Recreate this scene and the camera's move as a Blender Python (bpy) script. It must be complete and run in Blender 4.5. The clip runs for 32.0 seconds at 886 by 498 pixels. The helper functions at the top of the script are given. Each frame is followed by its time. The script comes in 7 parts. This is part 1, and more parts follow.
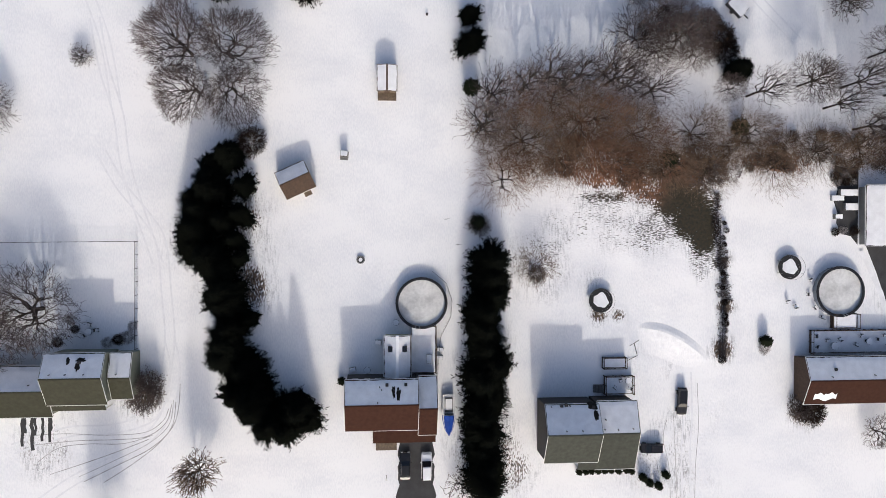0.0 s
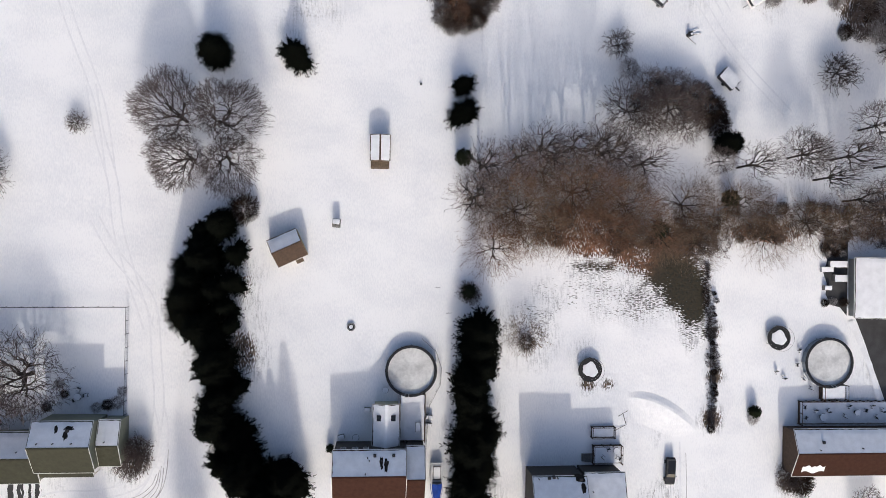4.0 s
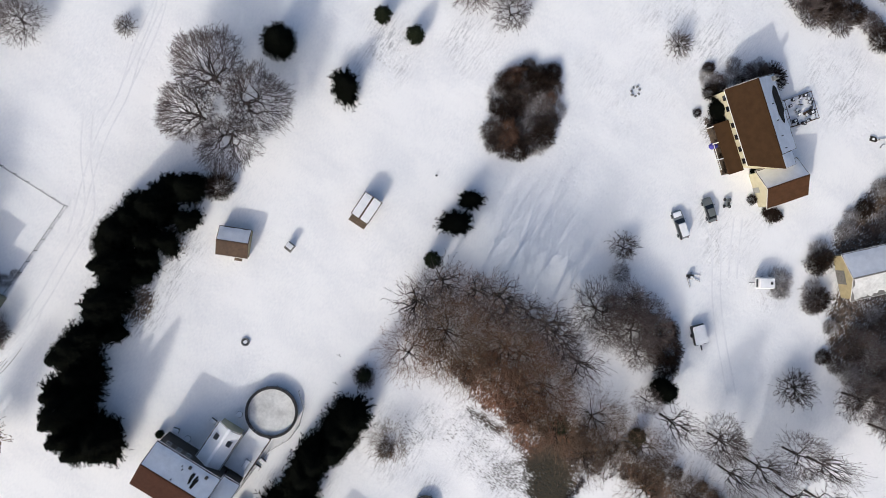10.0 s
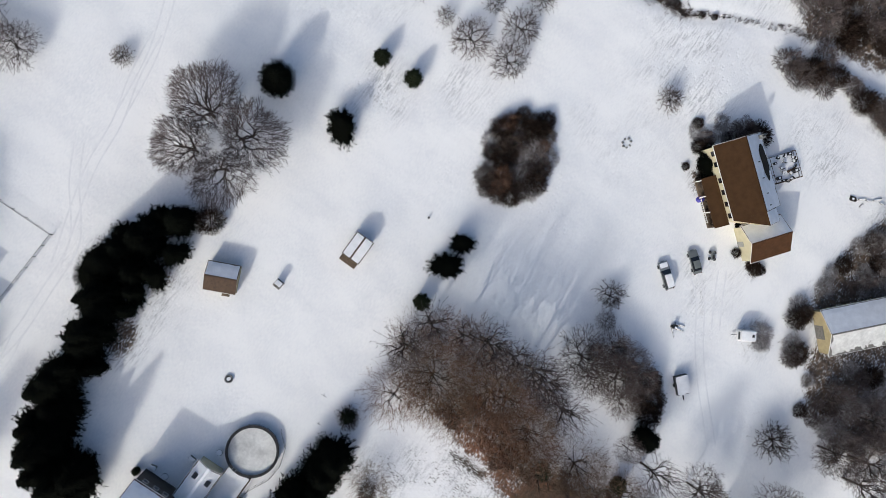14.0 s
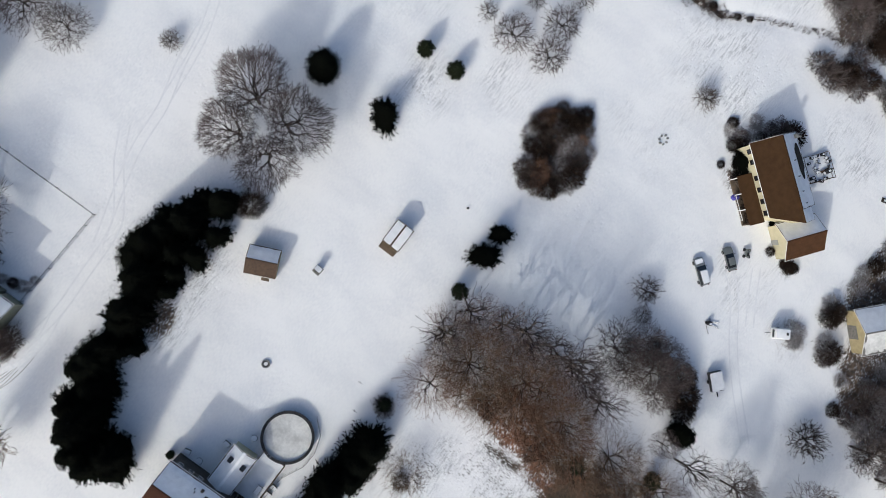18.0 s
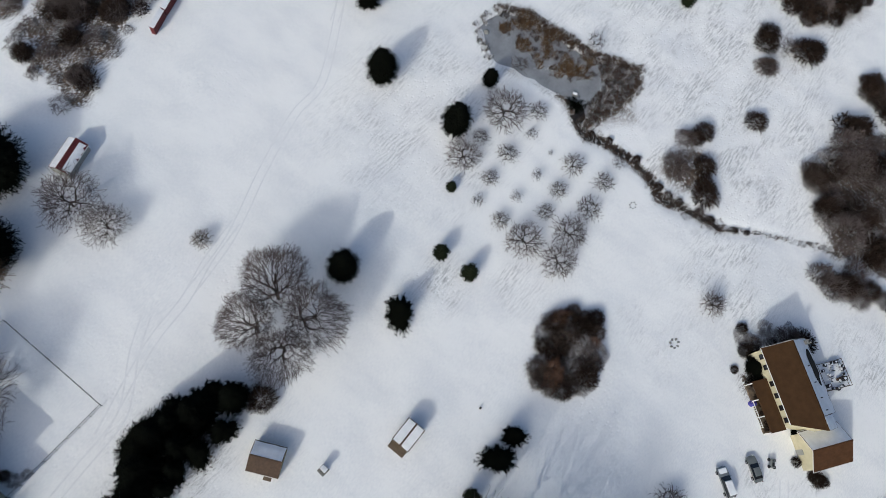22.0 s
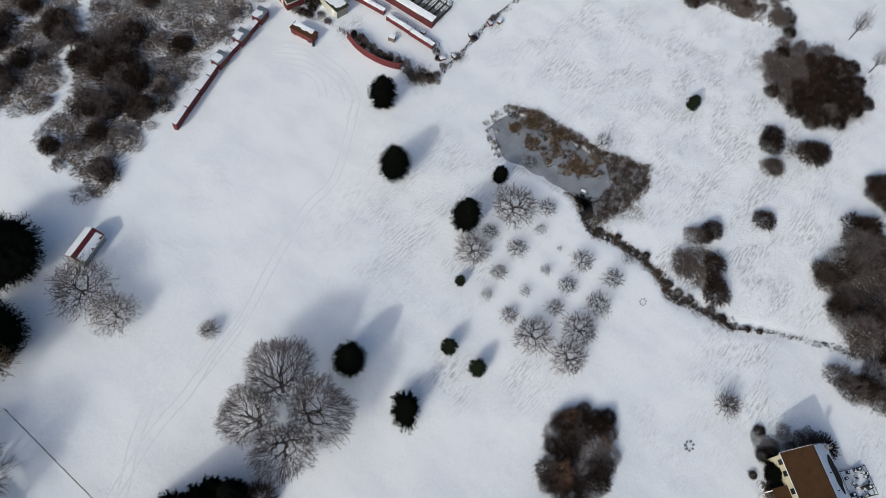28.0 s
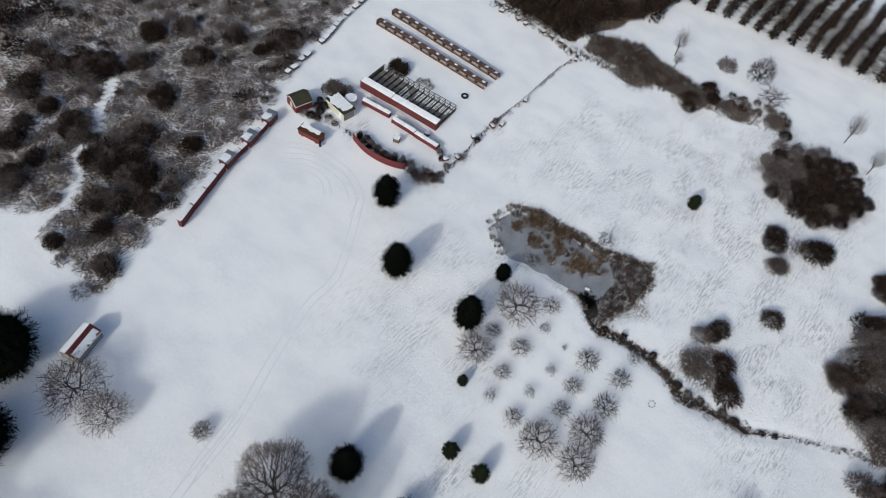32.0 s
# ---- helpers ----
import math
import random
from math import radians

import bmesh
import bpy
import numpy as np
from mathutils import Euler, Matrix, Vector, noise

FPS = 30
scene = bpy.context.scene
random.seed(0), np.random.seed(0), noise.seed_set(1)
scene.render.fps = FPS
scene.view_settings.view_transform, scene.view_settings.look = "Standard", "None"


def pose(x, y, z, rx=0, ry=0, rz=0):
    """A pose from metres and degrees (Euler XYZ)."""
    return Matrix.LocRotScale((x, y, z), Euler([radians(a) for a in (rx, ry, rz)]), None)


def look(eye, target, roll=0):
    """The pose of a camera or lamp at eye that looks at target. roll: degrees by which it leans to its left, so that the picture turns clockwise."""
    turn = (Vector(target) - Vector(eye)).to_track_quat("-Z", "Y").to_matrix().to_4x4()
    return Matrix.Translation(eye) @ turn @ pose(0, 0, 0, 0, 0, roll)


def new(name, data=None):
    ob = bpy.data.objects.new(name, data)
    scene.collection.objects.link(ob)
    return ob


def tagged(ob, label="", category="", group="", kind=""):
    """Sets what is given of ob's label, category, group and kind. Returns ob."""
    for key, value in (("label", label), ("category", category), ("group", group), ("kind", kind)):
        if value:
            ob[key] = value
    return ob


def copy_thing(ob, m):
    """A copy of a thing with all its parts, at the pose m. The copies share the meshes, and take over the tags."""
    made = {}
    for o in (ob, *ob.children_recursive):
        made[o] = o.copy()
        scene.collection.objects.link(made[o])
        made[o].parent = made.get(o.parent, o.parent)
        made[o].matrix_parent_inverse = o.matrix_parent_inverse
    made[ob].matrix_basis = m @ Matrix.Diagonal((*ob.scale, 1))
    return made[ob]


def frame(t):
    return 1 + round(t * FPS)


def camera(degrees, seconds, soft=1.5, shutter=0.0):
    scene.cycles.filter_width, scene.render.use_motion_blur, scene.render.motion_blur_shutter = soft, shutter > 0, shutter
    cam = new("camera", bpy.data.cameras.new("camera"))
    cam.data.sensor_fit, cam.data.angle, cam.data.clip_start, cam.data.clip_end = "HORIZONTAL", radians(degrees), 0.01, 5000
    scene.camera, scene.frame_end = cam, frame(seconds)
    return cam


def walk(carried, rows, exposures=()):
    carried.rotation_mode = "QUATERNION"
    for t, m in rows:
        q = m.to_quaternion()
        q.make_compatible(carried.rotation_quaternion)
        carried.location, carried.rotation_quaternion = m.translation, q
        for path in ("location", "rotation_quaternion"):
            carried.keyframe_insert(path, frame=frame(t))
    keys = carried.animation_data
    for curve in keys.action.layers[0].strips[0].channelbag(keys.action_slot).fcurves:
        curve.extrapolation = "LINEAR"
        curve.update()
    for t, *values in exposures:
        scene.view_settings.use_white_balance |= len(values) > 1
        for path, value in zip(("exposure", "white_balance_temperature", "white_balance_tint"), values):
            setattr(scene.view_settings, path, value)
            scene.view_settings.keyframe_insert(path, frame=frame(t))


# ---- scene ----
cam = camera(65.54, 32.0, soft=0.55)
PATH = [
    (0, 0.00, 0.00, 120.00, -0.79, -4.82, 0.00),
    (0.5, 0.08, 1.18, 119.99, -0.68, -4.90, 0.27),
    (1, 0.14, 2.41, 120.06, -0.60, -4.95, 0.42),
    (1.5, 0.17, 3.68, 120.12, -0.49, -5.04, 0.45),
    (2, 0.19, 4.98, 120.23, -0.42, -5.07, 0.49),
    (2.5, 0.23, 6.28, 120.35, -0.32, -5.12, 0.54),
    (3, 0.40, 7.58, 120.41, -0.23, -5.13, 0.59),
    (3.5, 0.77, 8.84, 120.46, -0.10, -5.05, 0.64),
    (5.5, 3.02, 13.64, 120.99, 0.13, -4.47, 4.74),
    (6, 3.58, 14.93, 121.04, 0.03, -4.40, 7.54),
    (6.5, 4.25, 16.37, 121.06, -0.12, -4.38, 10.30),
    (7, 4.97, 17.93, 121.21, -0.33, -4.22, 13.42),
    (7.5, 5.71, 19.52, 121.36, -0.57, -4.08, 16.77),
    (8, 6.30, 21.04, 121.43, -0.74, -3.97, 20.80),
    (8.5, 6.60, 22.33, 121.55, -0.93, -4.02, 25.01),
    (9, 6.56, 23.45, 121.51, -1.00, -4.18, 28.52),
    (9.5, 6.22, 24.41, 121.49, -1.06, -4.43, 31.51),
    (10, 5.76, 25.25, 121.46, -1.09, -4.77, 33.72),
    (10.5, 5.26, 26.00, 121.51, -1.02, -5.09, 34.74),
    (11, 4.75, 26.61, 121.55, -0.85, -5.43, 35.12),
    (11.5, 4.18, 27.10, 121.49, -0.66, -5.75, 35.33),
    (12, 3.51, 27.48, 121.44, -0.50, -6.07, 35.55),
    (12.5, 2.85, 27.70, 121.45, -0.32, -6.33, 35.68),
    (13, 2.19, 27.70, 121.43, -0.13, -6.57, 35.77),
    (13.5, 1.52, 27.43, 121.38, 0.06, -6.82, 35.85),
    (14, 0.91, 26.83, 121.37, 0.31, -7.02, 35.95),
    (14.5, 0.40, 25.87, 121.24, 0.70, -7.26, 36.10),
    (16.5, -1.29, 20.66, 120.95, 1.73, -7.46, 36.64),
    (17, -1.56, 19.44, 120.86, 1.84, -7.29, 36.81),
    (17.5, -1.58, 18.41, 120.86, 2.01, -7.32, 36.95),
    (18, -1.48, 17.52, 120.86, 2.17, -7.35, 37.13),
    (18.5, -1.35, 16.68, 120.87, 2.30, -7.38, 37.29),
    (19, -1.28, 15.96, 120.78, 2.65, -7.41, 37.44),
    (19.5, -1.44, 15.61, 120.55, 5.21, -7.48, 37.64),
    (20, -1.44, 15.48, 120.54, 10.24, -7.42, 37.85),
    (20.5, -1.04, 14.99, 120.70, 13.75, -7.33, 37.99),
    (21, -0.86, 14.64, 120.73, 17.76, -7.29, 38.16),
    (21.5, -0.51, 14.09, 120.83, 20.02, -7.23, 38.22),
    (22, -0.26, 13.52, 120.75, 20.18, -7.20, 38.32),
    (22.5, -0.27, 13.27, 120.73, 20.35, -7.17, 38.42),
    (23, -0.27, 13.22, 120.75, 20.70, -7.12, 38.52),
    (23.5, -0.24, 13.30, 120.73, 21.00, -7.01, 38.65),
    (24, -0.19, 13.45, 120.70, 21.52, -6.88, 38.77),
    (24.5, -0.12, 13.59, 120.70, 22.21, -6.81, 38.87),
    (25, -0.03, 13.70, 120.75, 22.93, -6.78, 39.00),
    (25.5, 0.07, 13.79, 120.74, 23.65, -6.74, 39.08),
    (27.5, 0.00, 14.17, 120.77, 26.71, -6.68, 39.41),
    (28, -0.08, 14.18, 120.87, 27.66, -6.66, 39.51),
    (28.5, -0.20, 14.21, 120.86, 28.64, -6.62, 39.54),
    (29, -0.35, 14.43, 120.64, 29.62, -6.58, 39.63),
    (29.5, -0.35, 14.58, 120.54, 30.61, -6.51, 39.68),
    (30, -0.30, 14.76, 120.41, 31.61, -6.50, 39.78),
    (30.5, -0.26, 14.90, 120.20, 32.63, -6.44, 39.84),
    (31, -0.18, 14.96, 120.04, 33.66, -6.42, 39.93),
    (31.5, -0.10, 14.98, 119.86, 34.73, -6.45, 39.96),
    (32, -0.01, 15.02, 119.65, 35.78, -6.49, 39.97),
]
walk(cam, [(t, pose(x, y, z, rx, ry, rz)) for t, x, y, z, rx, ry, rz in PATH],
     exposures=[(0, 0.34, 6350, 11), (8, 0.34, 6250, 10), (14, 0.2, 6080, 7), (19, 0.13, 6000, 5.5), (22, -0.02, 5945, 4.5), (32, -0.06, 5945, 4.5)])

# ---- world and sun ----
SUN_EL, SUN_AZ = radians(28.5), radians(176)
world = bpy.data.worlds.new("sky")
scene.world = world
world.use_nodes = True
wn = world.node_tree.nodes
sky = wn.new("ShaderNodeTexSky")
sky.sky_type, sky.sun_disc = "NISHITA", False
sky.sun_elevation, sky.sun_rotation = SUN_EL, SUN_AZ
sky.air_density, sky.dust_density, sky.ozone_density = 0.8, 4.5, 1.0
wn["Background"].inputs[1].default_value = 0.134
world.node_tree.links.new(sky.outputs[0], wn["Background"].inputs[0])
sun = new("sun", bpy.data.lights.new("sun", "SUN"))
sun.data.energy, sun.data.angle, sun.data.color = 1.52, radians(0.6), (1.0, 0.94, 0.825)
sun_dir = Vector((math.sin(SUN_AZ) * math.cos(SUN_EL), math.cos(SUN_AZ) * math.cos(SUN_EL), math.sin(SUN_EL)))
sun.matrix_world = look(sun_dir * 300, (0, 0, 0))


# ---- materials ----
def mat(name, color, rough=0.8, dark=0.6, scale=2.0, bump=0.3, fine=25.0, metal=0.0, tint=None, spread=0.0, gloss=0.5):
    """A surface whose colour drifts between color and a darker (or tinted) one at two scales, with a fine relief."""
    m = bpy.data.materials.new(name)
    m.use_nodes = True
    n, l = m.node_tree.nodes, m.node_tree.links
    b = n["Principled BSDF"]
    b.inputs["Roughness"].default_value, b.inputs["Metallic"].default_value = rough, metal
    b.inputs["Specular IOR Level"].default_value = gloss
    co = n.new("ShaderNodeTexCoord")
    big, small = n.new("ShaderNodeTexNoise"), n.new("ShaderNodeTexNoise")
    big.inputs["Scale"].default_value, big.inputs["Detail"].default_value = scale, 5
    small.inputs["Scale"].default_value, small.inputs["Detail"].default_value = fine, 3
    l.new(co.outputs["Object"], big.inputs["Vector"])
    l.new(co.outputs["Object"], small.inputs["Vector"])
    mix = n.new("ShaderNodeMath")
    mix.operation = "MULTIPLY_ADD"
    l.new(small.outputs[0], mix.inputs[0])
    mix.inputs[1].default_value = 0.45
    l.new(big.outputs[0], mix.inputs[2])
    ramp = n.new("ShaderNodeValToRGB")
    e = ramp.color_ramp.elements
    e[0].position, e[1].position = 0.5, 0.92
    other = tint or [c * dark for c in color]
    e[0].color, e[1].color = (*other, 1), (*color, 1)
    l.new(mix.outputs[0], ramp.inputs[0])
    out = ramp.outputs[0]
    if spread:
        info, hsv, mr = n.new("ShaderNodeObjectInfo"), n.new("ShaderNodeHueSaturation"), n.new("ShaderNodeMapRange")
        mr.inputs["To Min"].default_value, mr.inputs["To Max"].default_value = 1 - spread, 1 + spread
        l.new(info.outputs["Random"], mr.inputs["Value"])
        l.new(mr.outputs[0], hsv.inputs["Value"])
        l.new(out, hsv.inputs["Color"])
        out = hsv.outputs[0]
    l.new(out, b.inputs["Base Color"])
    if bump:
        bp = n.new("ShaderNodeBump")
        bp.inputs["Strength"].default_value, bp.inputs["Distance"].default_value = bump, 0.05
        l.new(mix.outputs[0], bp.inputs["Height"])
        l.new(bp.outputs[0], b.inputs["Normal"])
    return m


def ground_material():
    """Snow with wind texture; where the attribute 'bare' rises, dead grass and leaf litter break through in flecks."""
    m = bpy.data.materials.new("snow_ground")
    m.use_nodes = True
    n, l = m.node_tree.nodes, m.node_tree.links
    b = n["Principled BSDF"]
    b.inputs["Roughness"].default_value = 0.7
    co = n.new("ShaderNodeTexCoord")

    def tex(scale, detail=4.0, stretch=None):
        t = n.new("ShaderNodeTexNoise")
        t.inputs["Scale"].default_value, t.inputs["Detail"].default_value = scale, detail
        if stretch:
            mp = n.new("ShaderNodeMapping")
            mp.inputs["Scale"].default_value, mp.inputs["Rotation"].default_value = stretch, (0, 0, 0)
            l.new(co.outputs["Object"], mp.inputs[0])
            l.new(mp.outputs[0], t.inputs["Vector"])
        else:
            l.new(co.outputs["Object"], t.inputs["Vector"])
        return t.outputs[0]

    def math_node(op, a, c, d=None):
        q = n.new("ShaderNodeMath")
        q.operation = op
        for i, v in enumerate((a, c, d)):
            if v is None:
                continue
            if isinstance(v, (int, float)):
                q.inputs[i].default_value = v
            else:
                l.new(v, q.inputs[i])
        return q.outputs[0]

    def ramp(value, p0, c0, p1, c1):
        r = n.new("ShaderNodeValToRGB")
        r.color_ramp.elements[0].position, r.color_ramp.elements[1].position = p0, p1
        r.color_ramp.elements[0].color, r.color_ramp.elements[1].color = c0, c1
        l.new(value, r.inputs[0])
        return r.outputs[0]

    def mixc(f, a, c):
        q = n.new("ShaderNodeMix")
        q.data_type = "RGBA"
        l.new(f, q.inputs[0])
        l.new(a, q.inputs[6])
        l.new(c, q.inputs[7])
        return q.outputs[2]

    wind = tex(0.1, 5, (1.0, 1.5, 1.0))
    at, green, rust = n.new("ShaderNodeAttribute"), n.new("ShaderNodeAttribute"), n.new("ShaderNodeAttribute")
    at.attribute_name, green.attribute_name, rust.attribute_name = "bare", "green", "rust"
    grain = tex(1.3, 6)
    litter = ramp(grain, 0.35, (0.03, 0.024, 0.018, 1), 0.7, (0.15, 0.10, 0.065, 1))
    leaves = ramp(grain, 0.35, (0.07, 0.03, 0.015, 1), 0.7, (0.28, 0.12, 0.055, 1))
    grass = ramp(tex(1.8, 6), 0.34, (0.008, 0.0075, 0.002, 1), 0.72, (0.034, 0.023, 0.006, 1))
    rows = mixc(green.outputs["Fac"], tex(2.2, 6, (2.4, 0.8, 1.0)), tex(2.3, 6, (0.7, 2.2, 1.0)))
    snow = ramp(math_node("MULTIPLY_ADD", wind, 0.55, math_node("MULTIPLY", rows, 0.45)), 0.36, (0.77, 0.78, 0.80, 1), 0.56, (0.89, 0.89, 0.89, 1))
    streak = math_node("MULTIPLY_ADD", tex(1.1, 5, (2.6, 0.42, 1.0)), 0.62, math_node("MULTIPLY", tex(4.2, 3), 0.38))
    patch = math_node("MULTIPLY", ramp(tex(0.14, 4, (1.3, 0.8, 1.0)), 0.42, (0, 0, 0, 1), 0.6, (1, 1, 1, 1)), ramp(at.outputs["Fac"], 0.06, (0.05, 0.05, 0.05, 1), 0.24, (1, 1, 1, 1)))
    worn = math_node("MULTIPLY", ramp(streak, 0.47, (0, 0, 0, 1), 0.6, (1, 1, 1, 1)), patch)
    thin = ramp(tex(2.0, 4), 0.3, (0.36, 0.36, 0.37, 1), 0.7, (0.56, 0.57, 0.58, 1))
    snow = mixc(worn, snow, thin)
    f = math_node("MULTIPLY_ADD", tex(0.35, 4), 0.3, math_node("MULTIPLY", rows, 0.7))
    f = math_node("ADD", f, math_node("MULTIPLY", at.outputs["Fac"], 0.62))
    cover = ramp(f, 0.71, (0, 0, 0, 1), 0.78, (1, 1, 1, 1))
    cover = math_node("MULTIPLY", cover, math_node("MAXIMUM", math_node("MULTIPLY", green.outputs["Fac"], 0.8), ramp(at.outputs["Fac"], 0.22, (0.12, 0.12, 0.12, 1), 0.42, (1, 1, 1, 1))))
    dirt = mixc(green.outputs["Fac"], mixc(rust.outputs["Fac"], litter, leaves), grass)
    l.new(mixc(cover, snow, dirt), b.inputs["Base Color"])
    drift = math_node("MULTIPLY", tex(0.16, 2, (1.0, 1.4, 1.0)), 1.5)
    scuff = math_node("MULTIPLY", tex(1.9, 6), ramp(tex(0.045, 3), 0.45, (0.06, 0.06, 0.06, 1), 0.62, (0.6, 0.6, 0.6, 1)))
    ripple = math_node("MULTIPLY", rows, ramp(at.outputs["Fac"], 0.02, (0.05, 0.05, 0.05, 1), 0.25, (0.8, 0.8, 0.8, 1)))
    cells = n.new("ShaderNodeTexVoronoi")
    cells.inputs["Scale"].default_value = 1.15
    l.new(co.outputs["Object"], cells.inputs["Vector"])
    trod = math_node("MAXIMUM", ramp(tex(0.06, 4), 0.52, (0, 0, 0, 1), 0.66, (0.55, 0.55, 0.55, 1)), ramp(at.outputs["Fac"], 0.08, (0, 0, 0, 1), 0.24, (1, 1, 1, 1)))
    prints = math_node("MULTIPLY", ramp(cells.outputs["Distance"], 0.1, (0, 0, 0, 1), 0.38, (0.9, 0.9, 0.9, 1)), trod)
    h = math_node("SUBTRACT", math_node("ADD", math_node("ADD", math_node("ADD", scuff, prints), drift), ripple), math_node("MULTIPLY", worn, 0.5))
    bp = n.new("ShaderNodeBump")
    bp.inputs["Strength"].default_value, bp.inputs["Distance"].default_value = 0.2, 0.3
    l.new(h, bp.inputs["Height"])
    l.new(bp.outputs[0], b.inputs["Normal"])
    return m


SNOW_GROUND = ground_material()
SNOW = mat("settled_snow", (0.88, 0.885, 0.9), 0.65, 0.86, 0.8, 0.25, 9)
TRACK = mat("pressed_snow", (0.83, 0.835, 0.85), 0.6, 0.88, 1.2, 0.4, 8)
PALE = mat("pale_painted_boards", (0.55, 0.53, 0.45), 0.6, 0.8, 1.5, 0.2, 10)
OLIVE = mat("olive_shingle", (0.05, 0.05, 0.034), 0.9, 0.7, 1.5, 0.5, 14, gloss=0.15)
GREYGREEN = mat("grey_green_shingle", (0.058, 0.062, 0.051), 0.9, 0.7, 1.5, 0.5, 14, gloss=0.15)
BROWN = mat("red_brown_shingle", (0.047, 0.0195, 0.0125), 0.9, 0.68, 1.5, 0.5, 14, gloss=0.12)
RUST = mat("rust_brown_shingle", (0.076, 0.036, 0.017), 0.9, 0.7, 1.2, 0.5, 12, gloss=0.15)
TANROOF = mat("tan_brown_shingle", (0.06, 0.031, 0.0135), 0.9, 0.68, 1.0, 0.5, 12, gloss=0.15)
CREAM = mat("cream_siding", (0.52, 0.475, 0.32), 0.6, 0.85, 1.5, 0.2, 10)
TAN = mat("tan_siding", (0.42, 0.35, 0.2), 0.7, 0.75, 1.5, 0.2, 10)
UMBER = mat("dark_umber_siding", (0.045, 0.04, 0.035), 0.75, 0.7, 1.5, 0.2, 10)
SAGE = mat("sage_siding", (0.22, 0.23, 0.17), 0.7, 0.8, 1.5, 0.2, 10)
GREYSIDE = mat("grey_siding", (0.3, 0.3, 0.28), 0.7, 0.8, 1.5, 0.2, 10)
WHITE = mat("white_paint", (0.75, 0.75, 0.73), 0.45, 0.85, 1.5, 0.1, 12)
RED = mat("barn_red_paint", (0.125, 0.014, 0.016), 0.75, 0.55, 1.5, 0.3, 12)
WOOD = mat("weathered_wood", (0.17, 0.125, 0.085), 0.85, 0.55, 2.5, 0.4, 16)
DARKWOOD = mat("dark_stained_wood", (0.085, 0.05, 0.03), 0.85, 0.55, 2.5, 0.4, 16)
GREYWOOD = mat("silvered_wood", (0.2, 0.19, 0.175), 0.9, 0.6, 2.5, 0.4, 16)
ASPHALT = mat("asphalt", (0.05, 0.05, 0.052), 0.9, 0.6, 0.6, 0.4, 10)
METAL = mat("galvanised_metal", (0.35, 0.36, 0.37), 0.45, 0.7, 2.0, 0.1, 14, 0.7)
DARKMETAL = mat("dark_metal", (0.035, 0.035, 0.038), 0.5, 0.6, 2.0, 0.1, 14, 0.5)
RUBBER = mat("black_rubber", (0.02, 0.02, 0.021), 0.8, 0.7, 3, 0.1, 20)
BLACKPAINT = mat("black_car_paint", (0.012, 0.012, 0.014), 0.25, 0.8, 1.0, 0.0)
SILVER = mat("silver_car_paint", (0.3, 0.31, 0.31), 0.3, 0.85, 1.0, 0.0, 12, 0.5)
GREYPAINT = mat("grey_green_car_paint", (0.23, 0.24, 0.225), 0.3, 0.85, 1.0, 0.0, 12, 0.4)
WHITEPAINT = mat("white_car_paint", (0.72, 0.72, 0.72), 0.35, 0.9, 1.0, 0.0)
GLASS = mat("dark_window_glass", (0.015, 0.018, 0.022), 0.06, 0.8, 1.0, 0.0)
BLUE = mat("blue_tarpaulin", (0.02, 0.09, 0.5), 0.5, 0.6, 1.5, 0.4, 8)
PURPLE = mat("violet_blue_cloth", (0.08, 0.07, 0.4), 0.7, 0.6, 2, 0.4, 8)
ORANGE = mat("orange_paint", (0.6, 0.17, 0.03), 0.45, 0.7, 2, 0.1)
VINYL = mat("grey_pool_wall", (0.22, 0.25, 0.28), 0.5, 0.8, 1.5, 0.1)
ICE = mat("grey_pond_ice", (0.30, 0.31, 0.33), 0.35, 0.62, 0.25, 0.15, 3)
POOLICE = mat("snow_dusted_pool_ice", (0.74, 0.74, 0.72), 0.5, 0.62, 0.4, 0.15, 2.0)
MUD = mat("dark_wet_earth", (0.014, 0.012, 0.01), 0.6, 0.5, 1.2, 0.6, 6)
REED = mat("dead_reed", (0.15, 0.09, 0.045), 0.85, 0.4, 0.6, 0.2, 6)
REEDGREY = mat("grey_sedge", (0.17, 0.145, 0.127), 0.85, 0.4, 0.8, 0.2, 6)
REEDDARK = mat("brown_sedge", (0.075, 0.05, 0.04), 0.85, 0.4, 0.8, 0.2, 6)
STONE = mat("grey_stone", (0.25, 0.25, 0.24), 0.85, 0.5, 2, 0.4)
BARK = mat("dark_grey_bark", (0.05, 0.042, 0.036), 0.9, 0.55, 1.5, 0.4, 12, spread=0.15, gloss=0.08)
TWIG = mat("frosted_grey_twig", (0.15, 0.122, 0.116), 0.9, 0.5, 0.8, 0.0, spread=0.2, gloss=0.08)
FROST = mat("snow_dusted_twig", (0.40, 0.375, 0.37), 0.9, 0.4, 0.8, 0.0, spread=0.25, gloss=0.08)
REDTWIG = mat("red_brown_twig", (0.25, 0.145, 0.1), 0.9, 0.5, 0.6, 0.0, spread=0.2, gloss=0.08)
WOODTWIG = mat("brown_wood_twig", (0.2, 0.14, 0.1), 0.9, 0.5, 0.6, 0.0, spread=0.25, gloss=0.08)
MIDTWIG = mat("grey_brown_twig", (0.092, 0.07, 0.06), 0.9, 0.5, 0.7, 0.0, spread=0.3, gloss=0.08)
DAMP = mat("damp_dark_shingle", (0.022, 0.019, 0.016), 0.8, 0.6, 2.0, 0.4, 10, gloss=0.2)
BROWNTWIG = mat("dark_brown_twig", (0.04, 0.027, 0.021), 0.9, 0.5, 0.7, 0.0, spread=0.3, gloss=0.08)
